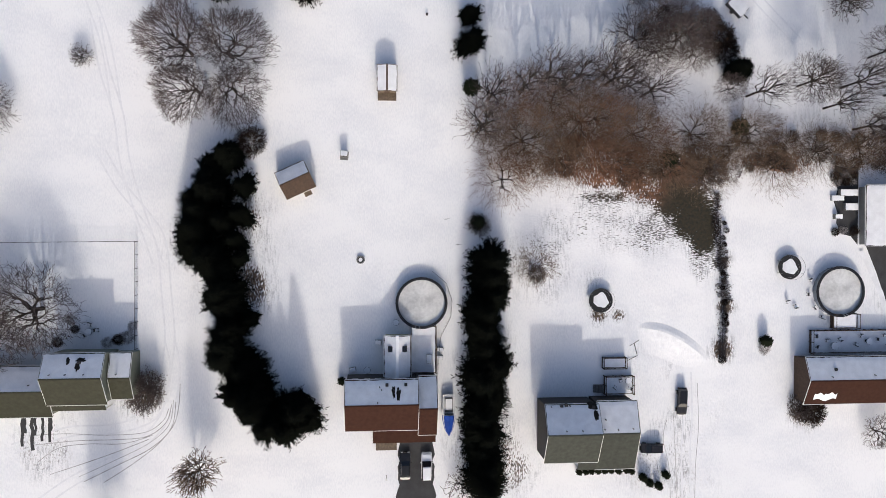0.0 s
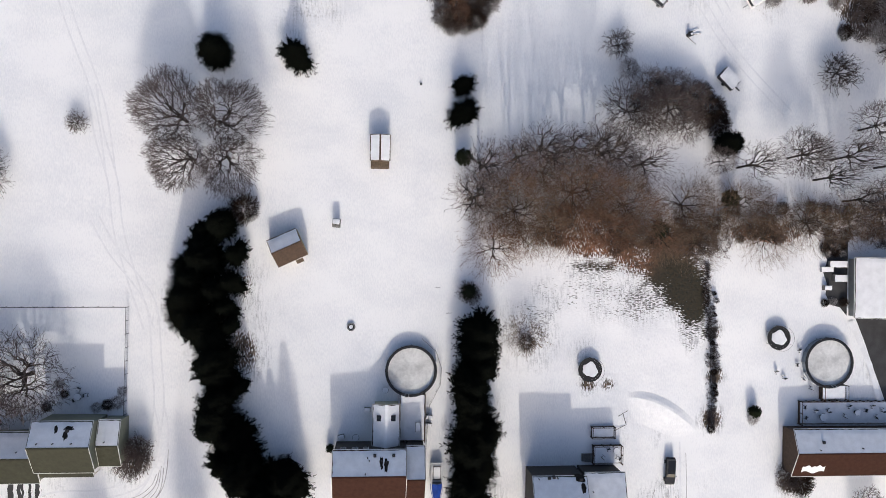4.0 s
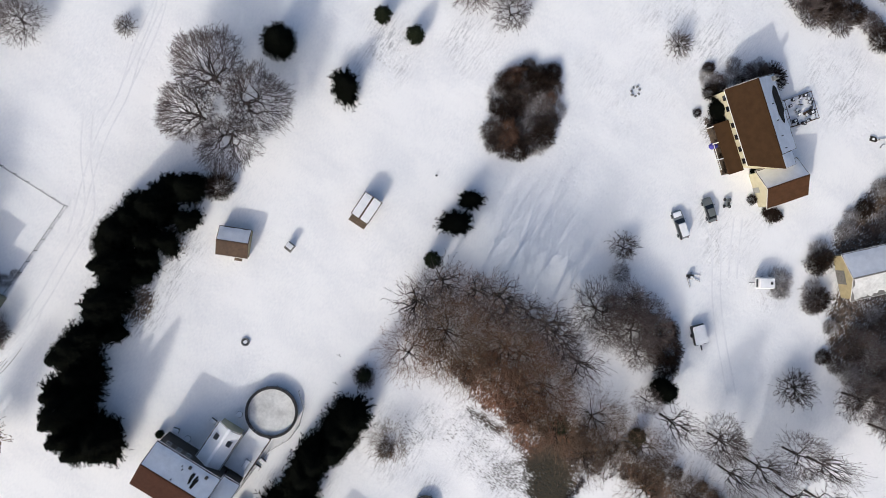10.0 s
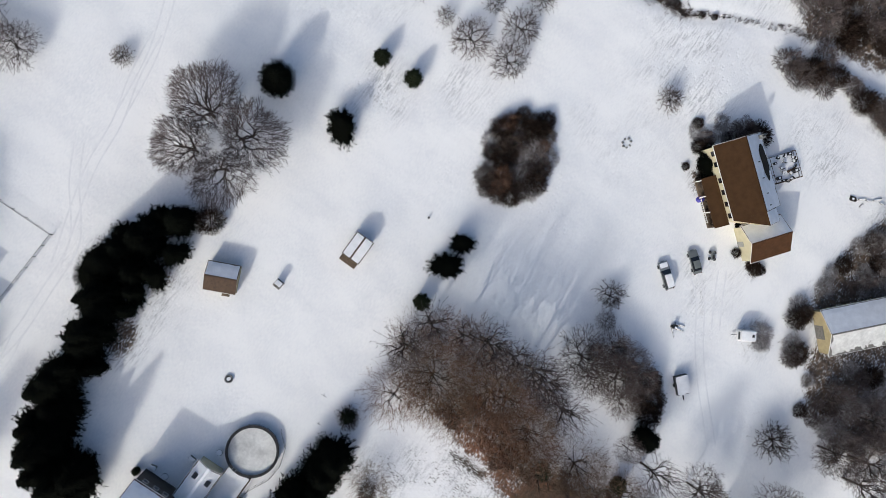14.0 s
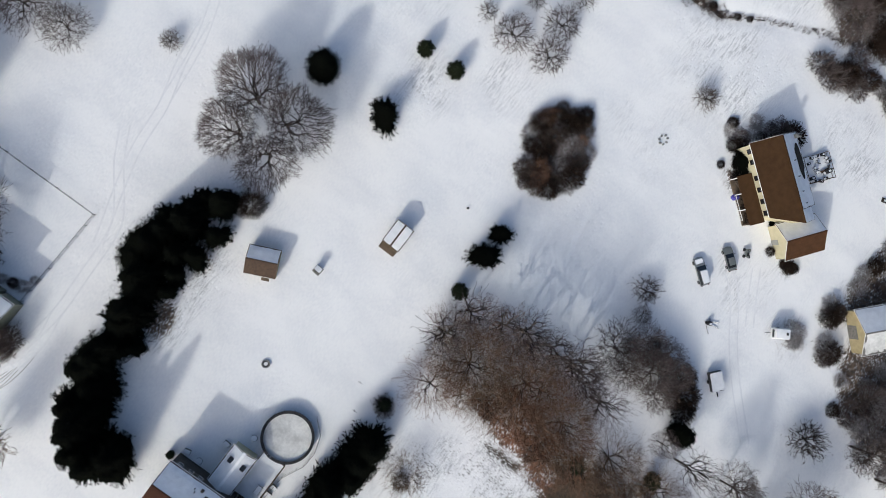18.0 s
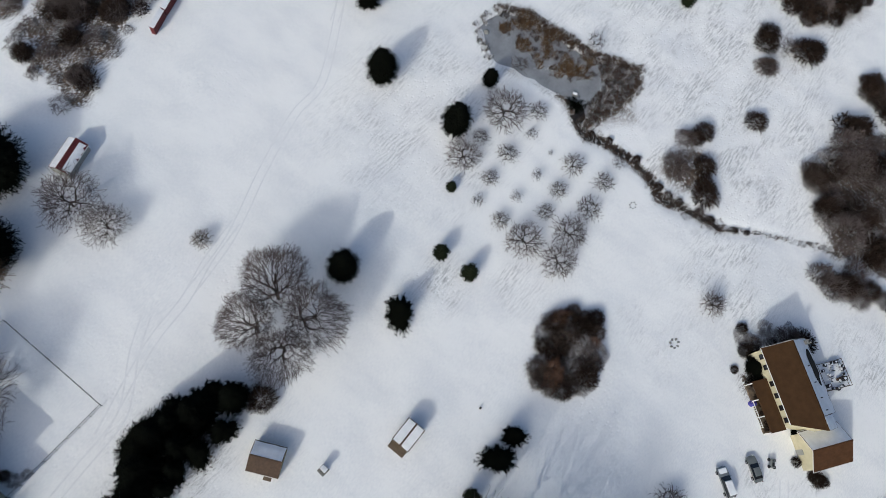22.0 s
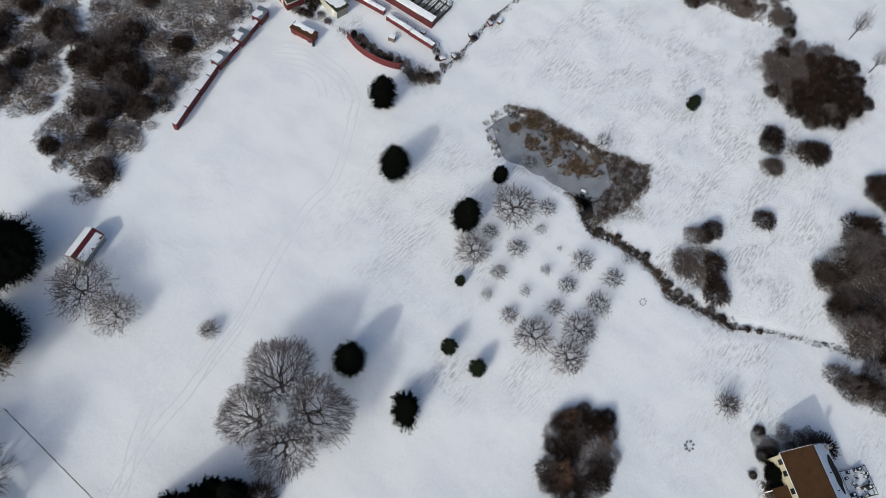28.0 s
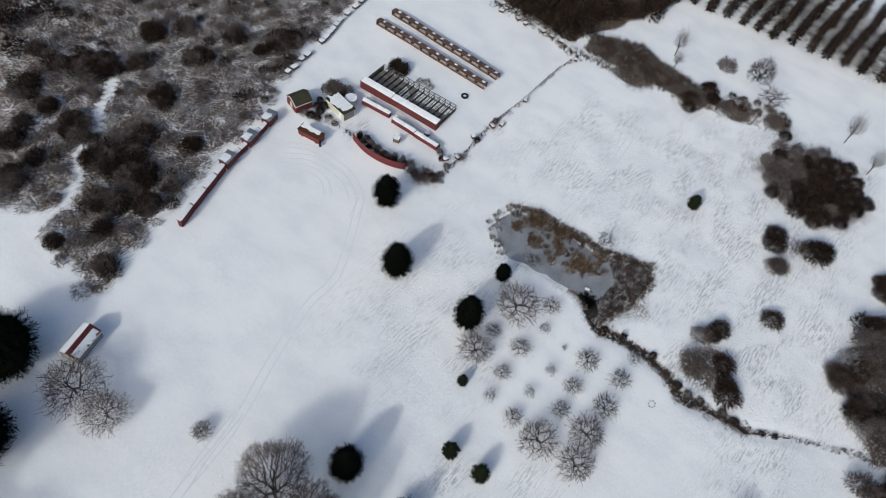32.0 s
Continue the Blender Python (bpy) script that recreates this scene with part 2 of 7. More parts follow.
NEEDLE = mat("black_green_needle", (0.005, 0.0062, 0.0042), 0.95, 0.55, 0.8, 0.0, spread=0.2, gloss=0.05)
NEEDLEG = mat("olive_green_needle", (0.02, 0.025, 0.013), 0.9, 0.55, 0.8, 0.0, spread=0.2, gloss=0.08)


# ---- builders ----
def mesh_object(name, verts, faces, material, parent=None, label=""):
    me = bpy.data.meshes.new(name)
    me.from_pydata(verts, [], faces)
    me.materials.append(material)
    ob = new(name, me)
    if parent:
        ob.parent = parent
    if label:
        ob["label"] = label
    return ob


def part(name, bm, material, parent, label=""):
    me = bpy.data.meshes.new(name)
    bmesh.ops.recalc_face_normals(bm, faces=bm.faces)
    bm.to_mesh(me)
    bm.free()
    me.materials.append(material)
    ob = new(name, me)
    ob.parent = parent
    if label:
        ob["label"] = label
    return ob


def thing(name, m, label, category, group="", kind=""):
    ob = new(name)
    ob.empty_display_size = 0.3
    ob.matrix_basis = m
    return tagged(ob, label, category, group, kind)


def box(bm, x0, x1, y0, y1, z0, z1, bevel=0.0, m=None):
    r = bmesh.ops.create_cube(bm, size=1.0, matrix=Matrix.Translation(((x0 + x1) / 2, (y0 + y1) / 2, (z0 + z1) / 2)) @ Matrix.Diagonal((abs(x1 - x0), abs(y1 - y0), abs(z1 - z0), 1)))
    if bevel:
        es = {e for v in r["verts"] for e in v.link_edges}
        bv = bmesh.ops.bevel(bm, geom=list(es), offset=bevel, segments=1, affect="EDGES")
        vs = {v for f in bv["faces"] for v in f.verts}
        if m is not None:
            bmesh.ops.transform(bm, matrix=m, verts=list(vs))
    elif m is not None:
        bmesh.ops.transform(bm, matrix=m, verts=r["verts"])
    return bm


def block(*a, bevel=0.0, m=None):
    return box(bmesh.new(), *a, bevel=bevel, m=m)


def rod(bm, p, q, r, n=6, r2=None):
    p, q = Vector(p), Vector(q)
    d = q - p
    m = Matrix.Translation((p + q) / 2) @ d.to_track_quat("Z", "Y").to_matrix().to_4x4()
    bmesh.ops.create_cone(bm, cap_ends=True, segments=n, radius1=r, radius2=r if r2 is None else r2, depth=d.length, matrix=m)
    return bm


def prism(bm, pts, down):
    """A slab under the polygon pts, of the given thickness."""
    a = [bm.verts.new(p) for p in pts]
    b = [bm.verts.new((p[0], p[1], p[2] - down)) for p in pts]
    bm.faces.new(a)
    bm.faces.new(b[::-1])
    for i in range(len(pts)):
        j = (i + 1) % len(pts)
        bm.faces.new((a[i], b[i], b[j], a[j]))
    return bm


def gz(x, y):
    """The height of the snow at a place: gently rolling, sunken at the pond and the brook."""
    z = 0.12 * math.sin(x * 0.11 + 1.0) * math.sin(y * 0.09) + 0.06 * math.sin(x * 0.31 + y * 0.23)
    return z - 0.55 * sunken(x, y)


def seg_dist(x, y, line):
    best = 1e9
    for (ax, ay), (bx, by) in zip(line, line[1:]):
        dx, dy = bx - ax, by - ay
        t = max(0, min(1, ((x - ax) * dx + (y - ay) * dy) / (dx * dx + dy * dy)))
        best = min(best, math.hypot(x - ax - t * dx, y - ay - t * dy))
    return best


def inside(x, y, poly):
    c = False
    for (ax, ay), (bx, by) in zip(poly, poly[1:] + poly[:1]):
        if (ay > y) != (by > y) and x < (bx - ax) * (y - ay) / (by - ay) + ax:
            c = not c
    return c


POND = [(-42.3, 104), (-41.5, 111), (-34.9, 114.3), (-26.9, 114.3), (-19.6, 115), (-9.1, 118.9), (-7.0, 114.5), (-7.7, 108), (-9.5, 101), (-12.2, 98.6), (-16.6, 101.5), (-24.6, 99.9), (-33.9, 97.9), (-38.9, 100.4)]
BROOK = [(-12.5, 99), (-9, 97.2), (-5.4, 98.6), (0.8, 99.2), (7.1, 98), (10.7, 95.6), (18, 97.7), (24.2, 98.6), (31.4, 103.6), (43.5, 109.5), (60, 116)]
POND_EDGE = POND + POND[:1]


def sunken(x, y):
    if not (-50 < x < 66 and 88 < y < 126):
        return 0.0
    d = seg_dist(x, y, POND_EDGE) + 1.1 * noise.noise((x * 0.35, y * 0.35, 2))
    a = min(1, max(0, d) / 2.2) ** 1.3 if inside(x, y, POND) else 0
    w = 1.3 if x < 20 else max(0.35, 1.3 - (x - 20) * 0.04)
    return max(a, max(0, 1 - seg_dist(x, y, BROOK) / (w + 0.7)) * (1 if x < 34 else 0.4))


# ---- trees and bushes ----
rng = random.Random(7)


def rods_and_twigs(segs, twigs, n):
    """Limbs as tapered rods, twigs as slim blades: vertices and faces."""
    v, f = [], []
    if segs:
        s = np.array(segs, float)
        p, q, r0, r1 = s[:, :3], s[:, 3:6], s[:, 6], s[:, 7]
        d = q - p
        d /= np.linalg.norm(d, axis=1)[:, None] + 1e-9
        ref = np.where(np.abs(d[:, 2:3]) > 0.9, [[1.0, 0, 0]], [[0, 0, 1.0]])
        u = np.cross(d, ref)
        u /= np.linalg.norm(u, axis=1)[:, None] + 1e-9
        w = np.cross(d, u)
        rings = [c + (u * math.cos(6.2832 * k / n) + w * math.sin(6.2832 * k / n)) * r[:, None] for c, r in ((p, r0), (q, r1)) for k in range(n)]
        v = np.stack(rings, 1).reshape(-1, 3).tolist()
        base = np.arange(len(s))[:, None] * 2 * n
        f = np.concatenate([base + [k, (k + 1) % n, n + (k + 1) % n, n + k] for k in range(n)]).tolist()
    if twigs:
        s = np.array(twigs, float)
        p, q, r0, r1 = s[:, :3], s[:, 3:6], s[:, 6:7], s[:, 7:8]
        d = q - p
        u = np.cross(d, np.random.RandomState(3).normal(size=d.shape))
        u /= np.linalg.norm(u, axis=1)[:, None] + 1e-9
        n0 = len(v)
        v += np.stack([p - u * r0, p + u * r0, q + u * r1, q - u * r1], 1).reshape(-1, 3).tolist()
        f += (np.arange(len(s))[:, None] * 4 + n0 + np.arange(4)).tolist()
    return v, f


def tube_mesh(name, segs, material, parent, n=3, label=""):
    return mesh_object(name, *rods_and_twigs(segs, [], n), material, parent, label)


TEMPLATES = {}


def shell(count, low, high, jitter):
    """Directions spread evenly over a cap of the sky, between two heights of the sine."""
    out = []
    for i in range(count):
        z = low + (high - low) * (i + 0.5) / count
        a = i * 2.39996 + rng.gauss(0, jitter)
        c = math.sqrt(max(0.0, 1 - z * z))
        out.append((math.cos(a) * c, math.sin(a) * c, z))
    return np.array(out)


def crown_of(height, radius, fork, counts, widths, tips, low, wander, stems=0.0, lean=0.0, rag=0.84):
    """Limbs that fork again and again until they fill a dome: rows of limbs and rows of twigs."""
    limbs, fine = [], []
    top = Vector((0, 0, height * fork))
    size = Vector((radius, radius, height * (1 - fork)))
    n = len(counts)
    lobes = [rng.uniform(0.84, 1.1) for _ in range(7)]
    above, places, ways = None, None, None
    for k, count in enumerate(counts):
        dirs = shell(count, low, 0.97, 0.35 / (k + 1))
        u = ((k + 1) / n) ** 0.85
        here, lead = [], []
        for i, d in enumerate(dirs):
            lobe = lobes[int((math.atan2(d[1], d[0]) / 6.2832 + 0.5) * 6.99)]
            q = u * rng.uniform(0.84 if k < 2 else rag, 1.1) * (1 if k < 2 else lobe)
            v = Vector((d[0] * size.x * q, d[1] * size.y * q, d[2] * size.z * q)) + top + Vector((lean * u, 0, 0))
            v += Vector((rng.gauss(0, 1), rng.gauss(0, 1), rng.gauss(0, 0.7))) * wander * radius / (k + 1.5)
            if above is None:
                p = top + Vector((d[0], d[1], 0)) * stems * radius
                if stems:
                    p.z = -0.15
                w = Vector((0, 0, 1))
            else:
                j = int(np.argmax(above @ d + np.random.RandomState(i).normal(0, 0.015, len(above))))
                p, w = places[j], ways[j]
            L = (v - p).length
            mid = p + (v - p) * 0.5 + (w * L * 0.16 + Vector((rng.gauss(0, 1), rng.gauss(0, 1), rng.gauss(0, 1))) * L * 0.07)
            r0, r1 = widths[k], widths[k + 1]
            store = limbs if k < 2 else fine
            if k < 2 or not stems:
                store.append((*p, *mid, r0, (r0 + r1) / 2))
                store.append((*mid, *v, (r0 + r1) / 2, r1))
            else:
                store.append((*p, *v, r0, r1))
            here.append(v)
            lead.append((v - mid).normalized())
        above, places, ways = dirs, here, lead
    for v, w in zip(places, ways):
        for h in range(tips):
            q = v + (w + Vector((rng.gauss(0, 0.6), rng.gauss(0, 0.6), rng.gauss(0.05, 0.5)))).normalized() * radius * rng.uniform(0.06, 0.13)
            o = v - w * radius * rng.uniform(0, 0.1)
            fine.append((*o, *q, widths[-1], widths[-1] * 0.7))
    return limbs, fine


def fan_tree(key, height, radius, trunk_r, counts, tips, twig, bark, fork=0.2, low=0.06, wander=0.035, slim=1.0, lean=0.0, rag=0.84):
    """A leafless tree: trunk and limbs, and a round crown of fine forking twigs."""
    root = new("bare_tree")
    w = [trunk_r * 0.62, trunk_r * 0.4, trunk_r * 0.24, 0.05 * slim, 0.036 * slim, 0.028 * slim]
    w = w[:len(counts)] + [0.03 * slim]
    limbs, fine = crown_of(height, radius, fork, counts, w, tips, low, wander, 0.0, lean, rag)
    limbs.append((0, 0, -0.3, 0, 0, height * fork, trunk_r, trunk_r * 0.75))
    mesh_object("trunk", *rods_and_twigs(limbs, [], 5), bark, root)
    mesh_object("crown", *rods_and_twigs([], fine, 3), twig, root)
    TEMPLATES[key] = root


def bush_tree(key, radius, height, counts, tips, twig, wide=0.035):
    """A many-stemmed leafless bush, round and dense."""
    limbs, fine = crown_of(height, radius, 0.02, counts, [0.05, 0.045, wide, wide, wide * 0.9], tips, 0.03, 0.07, 0.3, 0.0, 0.6)
    TEMPLATES[key] = mesh_object("bush", *rods_and_twigs(limbs, fine, 3), twig)


def conifer(key, height, radius, needle, whorls=26, arms=13, round_top=False, sprays=9, ragged=0.4):
    """An evergreen: a trunk and whorls of drooping sprays, each a few pointed blades."""
    root = new("conifer")
    tube_mesh("trunk", [(0, 0, -0.3, 0, 0, height * 0.5, 0.22, 0.12), (0, 0, height * 0.5, 0, 0, height * 0.96, 0.12, 0.02)], BARK, root, 6)
    v, f = [], []

    def blade(p, q, w, up):
        n = len(v)
        s = (q - p).cross(up).normalized() * w
        m = p.lerp(q, 0.55)
        v.extend([p, m + s, q, m - s])
        f.append((n, n + 1, n + 2, n + 3))

    lumps = [rng.uniform(0.7, 1.15) for _ in range(9)]
    up = Vector((0, 0, 1))
    for i in range(whorls):
        t = (i + 0.5) / whorls
        z = height * (0.05 + 0.93 * t)
        if round_top:
            rr = radius * math.sqrt(max(0.02, 1 - (1.75 * t - 0.75) ** 2)) if t > 0.43 else radius * (0.75 + 0.55 * t)
        else:
            rr = radius * (1 - t) ** 0.7 * (0.6 + 0.4 * min(1, t / 0.12)) + 0.15
        k = max(6, int(arms * (0.45 + 0.55 * rr / radius)))
        for j in range(k):
            a = 6.283 * (j + rng.random()) / k + i
            r = rr * rng.uniform(0.75, 1.12) * (1 - ragged + ragged * lumps[(int(a / 6.283 * 9) + int(t * 3) * 4) % 9])
            out = Vector((math.cos(a), math.sin(a), 0))
            p = Vector((0, 0, z)) + out * rr * 0.05
            q = Vector((0, 0, z - r * rng.uniform(0.0, 0.32))) + out * r
            blade(p, p.lerp(q, 0.86), 0.1 * r + 0.12, up)
            for h in range(int(sprays * 1.8)):
                o = p.lerp(q, rng.uniform(0.35, 1.0))
                b = a + rng.choice((-1, 1)) * rng.uniform(0.3, 1.0)
                tip = o + Vector((math.cos(b), math.sin(b), rng.uniform(-0.35, 0.3))) * rng.uniform(0.4, 1.0) * (0.26 + 0.11 * r)
                blade(o, tip, 0.062, up)
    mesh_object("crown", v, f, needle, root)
    TEMPLATES[key] = root


fan_tree("big", 12.0, 6.3, 0.33, (6, 24, 96, 380, 1200), 2, TWIG, BARK, 0.25, 0.08, 0.035, 0.78, 2.4)
fan_tree("big_b", 11.5, 6.1, 0.31, (5, 20, 84, 340, 1100), 2, TWIG, BARK, 0.27, 0.08, 0.035, 0.78, 2.4)
fan_tree("shed_tree", 10.0, 6.2, 0.24, (6, 20, 72, 260, 620), 2, TWIG, BARK, 0.2, 0.02, 0.06, 0.85, 0.0, 0.6)
fan_tree("yard_oak", 11.0, 7.4, 0.42, (6, 20, 84, 340, 900), 2, TWIG, BARK, 0.2, 0.02, 0.06, 0.8)
fan_tree("limb", 13.0, 8.4, 0.23, (8, 26, 90, 280, 640), 2, WOODTWIG, BARK, 0.12, 0.06, 0.025, 0.46, 0.0, 0.55)
fan_tree("limb_b", 11.0, 7.2, 0.2, (8, 25, 90, 280, 640), 2, REDTWIG, BARK, 0.1, 0.04, 0.025, 0.46, 0.0, 0.55)
bush_tree("hair", 6.4, 8.4, (9, 32, 100, 270), 2, WOODTWIG, 0.032)
bush_tree("hair_red", 6.0, 7.6, (9, 32, 100, 250), 2, REDTWIG, 0.032)
bush_tree("bush_mid", 2.6, 3.0, (7, 30, 150, 520), 2, MIDTWIG, 0.026)
fan_tree("radial", 5.2, 3.6, 0.15, (9, 30, 110, 340), 2, MIDTWIG, BARK, 0.1, 0.04, 0.06, 0.75, 0.0, 0.5)
fan_tree("tall", 15.0, 4.0, 0.17, (12, 44, 180, 460), 2, WOODTWIG, BARK, 0.22, -0.1, 0.05, 1.25, 0.0, 0.45)
fan_tree("lanky", 18.0, 4.4, 0.25, (6, 20, 70, 220), 2, TWIG, BARK, 0.26, 0.22, 0.04, 0.6, 0.0, 0.5)
fan_tree("oak", 14.0, 6.2, 0.27, (5, 18, 80, 330, 760), 2, TWIG, BARK, 0.4, 0.02, 0.05, 0.7)
fan_tree("round", 5.0, 2.9, 0.14, (7, 28, 110, 400), 2, TWIG, BARK, 0.2, 0.05, 0.04, 0.6)
fan_tree("orchard", 3.6, 2.9, 0.13, (6, 22, 90, 380), 2, TWIG, BARK, 0.2, -0.02, 0.1, 0.6, 0.0, 0.6)
fan_tree("orchard_b", 3.4, 2.9, 0.12, (5, 16, 60, 190), 2, MIDTWIG, BARK, 0.2, -0.02, 0.12, 0.66, 0.0, 0.5)
fan_tree("sparse", 3.6, 3.0, 0.12, (4, 12, 40, 110), 2, MIDTWIG, BARK, 0.16, 0.05, 0.1, 0.75, 0.0, 0.45)
bush_tree("bush_grey", 2.6, 3.0, (7, 30, 150, 520), 2, TWIG, 0.026)
bush_tree("bush_frost", 2.6, 2.2, (6, 26, 120, 420), 2, FROST, 0.026)
bush_tree("bush_brown", 2.6, 3.0, (8, 36, 190, 640), 2, BROWNTWIG, 0.035)
bush_tree("bush_red", 2.6, 3.2, (7, 30, 140, 480), 2, REDTWIG, 0.024)
bush_tree("bush_far", 2.6, 3.0, (7, 30, 210), 2, BROWNTWIG, 0.055)
bush_tree("low_scrub", 2.6, 1.5, (4, 14, 130), 2, FROST, 0.042)
bush_tree("low_grey", 2.6, 1.6, (4, 14, 130), 2, TWIG, 0.035)
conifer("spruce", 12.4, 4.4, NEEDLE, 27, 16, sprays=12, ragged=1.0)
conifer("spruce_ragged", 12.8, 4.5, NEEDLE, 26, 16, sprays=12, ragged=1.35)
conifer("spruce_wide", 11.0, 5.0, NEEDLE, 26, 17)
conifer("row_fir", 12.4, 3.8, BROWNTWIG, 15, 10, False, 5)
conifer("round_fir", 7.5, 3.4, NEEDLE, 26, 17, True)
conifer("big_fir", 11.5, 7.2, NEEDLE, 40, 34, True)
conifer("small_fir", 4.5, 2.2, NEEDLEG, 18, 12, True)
USED = {}


def plant(key, x, y, sx=1.0, sz=None, label="", category="tree", group="", turn=None, name=""):
    """Stands one of the grown plants at a place, turned and scaled."""
    sz = sx if sz is None else sz
    m = pose(x, y, gz(x, y) - 0.04, 0, 0, rng.uniform(0, 360) if turn is None else turn) @ Matrix.Diagonal((sx, sx, sz, 1))
    root = TEMPLATES[key]
    if key in USED:
        ob = copy_thing(root, m)
    else:
        ob, USED[key] = root, m
    if name:
        ob.name = name
    return tagged(ob, label, category, group)


# ---- ground ----
THICKET = [(13, 14), (15.4, 22.2), (21.4, 27.7), (32.2, 30.3), (40.3, 30), (48.5, 27), (60, 24), (78, 26), (92, 26), (92, 14), (75, 11), (62, 7), (50, 7), (44, 9), (36, 10), (25, 10), (17, 8)]
THICKET_E = [(39, 35), (43, 41.8), (51, 43.6), (60.2, 38.5), (63.6, 33), (60, 27), (45, 29)]
HEART = [(6.6, 58.7), (10, 66.3), (14.8, 66.8), (20.6, 59.6), (20.7, 53.3), (15.7, 47.8), (10.4, 48.3)]
SCRUB = [(-85.5, 35.5), (-89.6, 45.8), (-91.5, 55), (-95, 65), (-99, 77), (-102, 90), (-108, 103), (-111.5, 113), (-117, 130), (-119, 150), (-125, 180), (-200, 200), (-220, 60), (-150, 20), (-116, 33), (-110, 37), (-99, 33.5), (-87.5, 33.6)]
WOODS_E = [(32, 132), (32, 123), (38.5, 115), (45.3, 109), (62, 113), (75, 130), (60, 150), (40, 145)]
WOODS_H = [(76, 80), (77.5, 92), (84, 103), (100, 100), (108, 78), (106, 52), (96, 48), (86, 52), (82, 57), (92, 67), (86, 73)]
WOODS_NE = [(43, 103), (50, 109), (62, 109), (70, 112), (86, 112), (80, 102), (70, 104), (59, 106), (50, 101)]
WOODS_N = [(-95, 173), (-76, 172), (-65, 172), (-62, 180), (-60, 190), (-54, 203), (-60, 240), (-120, 240), (-125, 180)]
BARN_GROWTH = [(73.5, 73), (75, 82), (77.5, 92), (84, 103), (100, 100), (108, 78), (106, 52), (96, 48), (86, 51), (79.5, 57.5), (80, 63), (75.5, 67)]
AREAS = [(THICKET, 0.14), (THICKET_E, 0.12), (HEART, 0.45), (SCRUB, 0.47), (WOODS_E, 0.5), (BARN_GROWTH, 0.5), (WOODS_NE, 0.6), (WOODS_N, 0.9), ([(-61, 171.5), (-25, 176), (-23, 183), (-40, 187), (-64, 184)], 0.5), ([(-56, 222), (40, 228), (60, 275), (-60, 270)], 0.42)]
SPOTS = [(53, -33, 3, 0.27), (53, -38, 3.4, 0.3), (53, -43, 3.4, 0.3), (53, -48, 3.4, 0.3), (50, -34, 3, 0.22), (48, -22, 4, 0.2), (52.5, -19.5, 3, 0.22), (38, -8, 4, 0.18), (57.5, -36, 2.5, 0.22), (57.5, -44, 3, 0.22), (49.5, 60, 5, 0.16), (58, 60, 6, 0.18), (60, 95, 8, 0.2), (26.5, -4, 6, 0.35), (-27, 0, 9, 0.35), (-24, 4, 4.5, 0.42), (-24, -8, 5, 0.5), (18, -20, 6, 0.25), (18, -38, 7, 0.45), (22, -41, 5, 0.4), (-41, -26, 4, 0.5), (61.5, -12, 2, 0.5), (61, -4, 2, 0.5), (61, -20, 2.5, 0.55), (38, -13.4, 1.9, 0.55), (41.5, -13.6, 1.6, 0.5), (54, -36, 5, 0.22), (54, -44, 6, 0.22), (47, -42, 5, 0.3), (57, -30, 4, 0.2), (77, -31, 4, 0.5), (62.4, 67.8, 2.0, 0.5), (45, 76, 4, 0.5), (46, 83, 4, 0.3), (8, 171, 16, 0.5), (-1, 62, 6, 0.18), (-12, 52, 6, 0.25), (-5, 150, 30, 0.25), (10, 130, 26, 0.25), (22, 112, 14, 0.26), (-20, 135, 20, 0.24), (-38, 150, 14, 0.2), (-36, 78, 22, 0.19), (-40, 130, 16, 0.2), (-46, 96, 16, 0.1), (25, 75, 14, 0.11), (30, 92, 12, 0.22), (-38, 88, 10, 0.2), (-9, 108, 8, 0.4), (-30, 178, 5, 0.6), (-45, 174, 6, 0.7), (-18, 182, 5, 0.6), (-8, 186, 4, 0.6), (12, 105, 7, 0.5), (15, 146, 9, 0.3), (-62, 103, 4, 0.5), (-60, 114, 2.5, 0.4), (-60, 128, 3, 0.3), (-97, 100, 4, 0.35), (-83, 103, 5, 0.25), (-84, 116, 10, 0.15), (88, -17, 10, 0.15), (70, 57, 4, 0.3), (-57, -34, 6, 0.3)]
GRASS = [(53.5, 7, 5.5, 4.5, 0.74), (57.2, 1.6, 3.2, 4.6, 0.74), (55, 4, 4.4, 4, 0.76), (42, 2, 9, 5, 0.3), (48, 1.5, 6, 4, 0.38), (33, 2, 7, 4, 0.24), (40, 7.4, 9, 1.6, 0.44), (57.5, -3, 2.5, 4, 0.4), (53, 11, 6, 3, 0.7)]
LEAVES = [(40, 11.5, 9, 3), (46, 9.5, 5, 4), (32, 12.5, 6, 2.5), (36, 16, 9, 4), (55, 13, 6, 4), (70, 14, 10, 3)]

TRAILS = [([(-113, 32), (-109, 36), (-109.5, 42), (-113, 47.5), (-119, 52.5), (-126.5, 62), (-133.3, 70.6), (-140.7, 77.5), (-148, 89)], 1.7)]


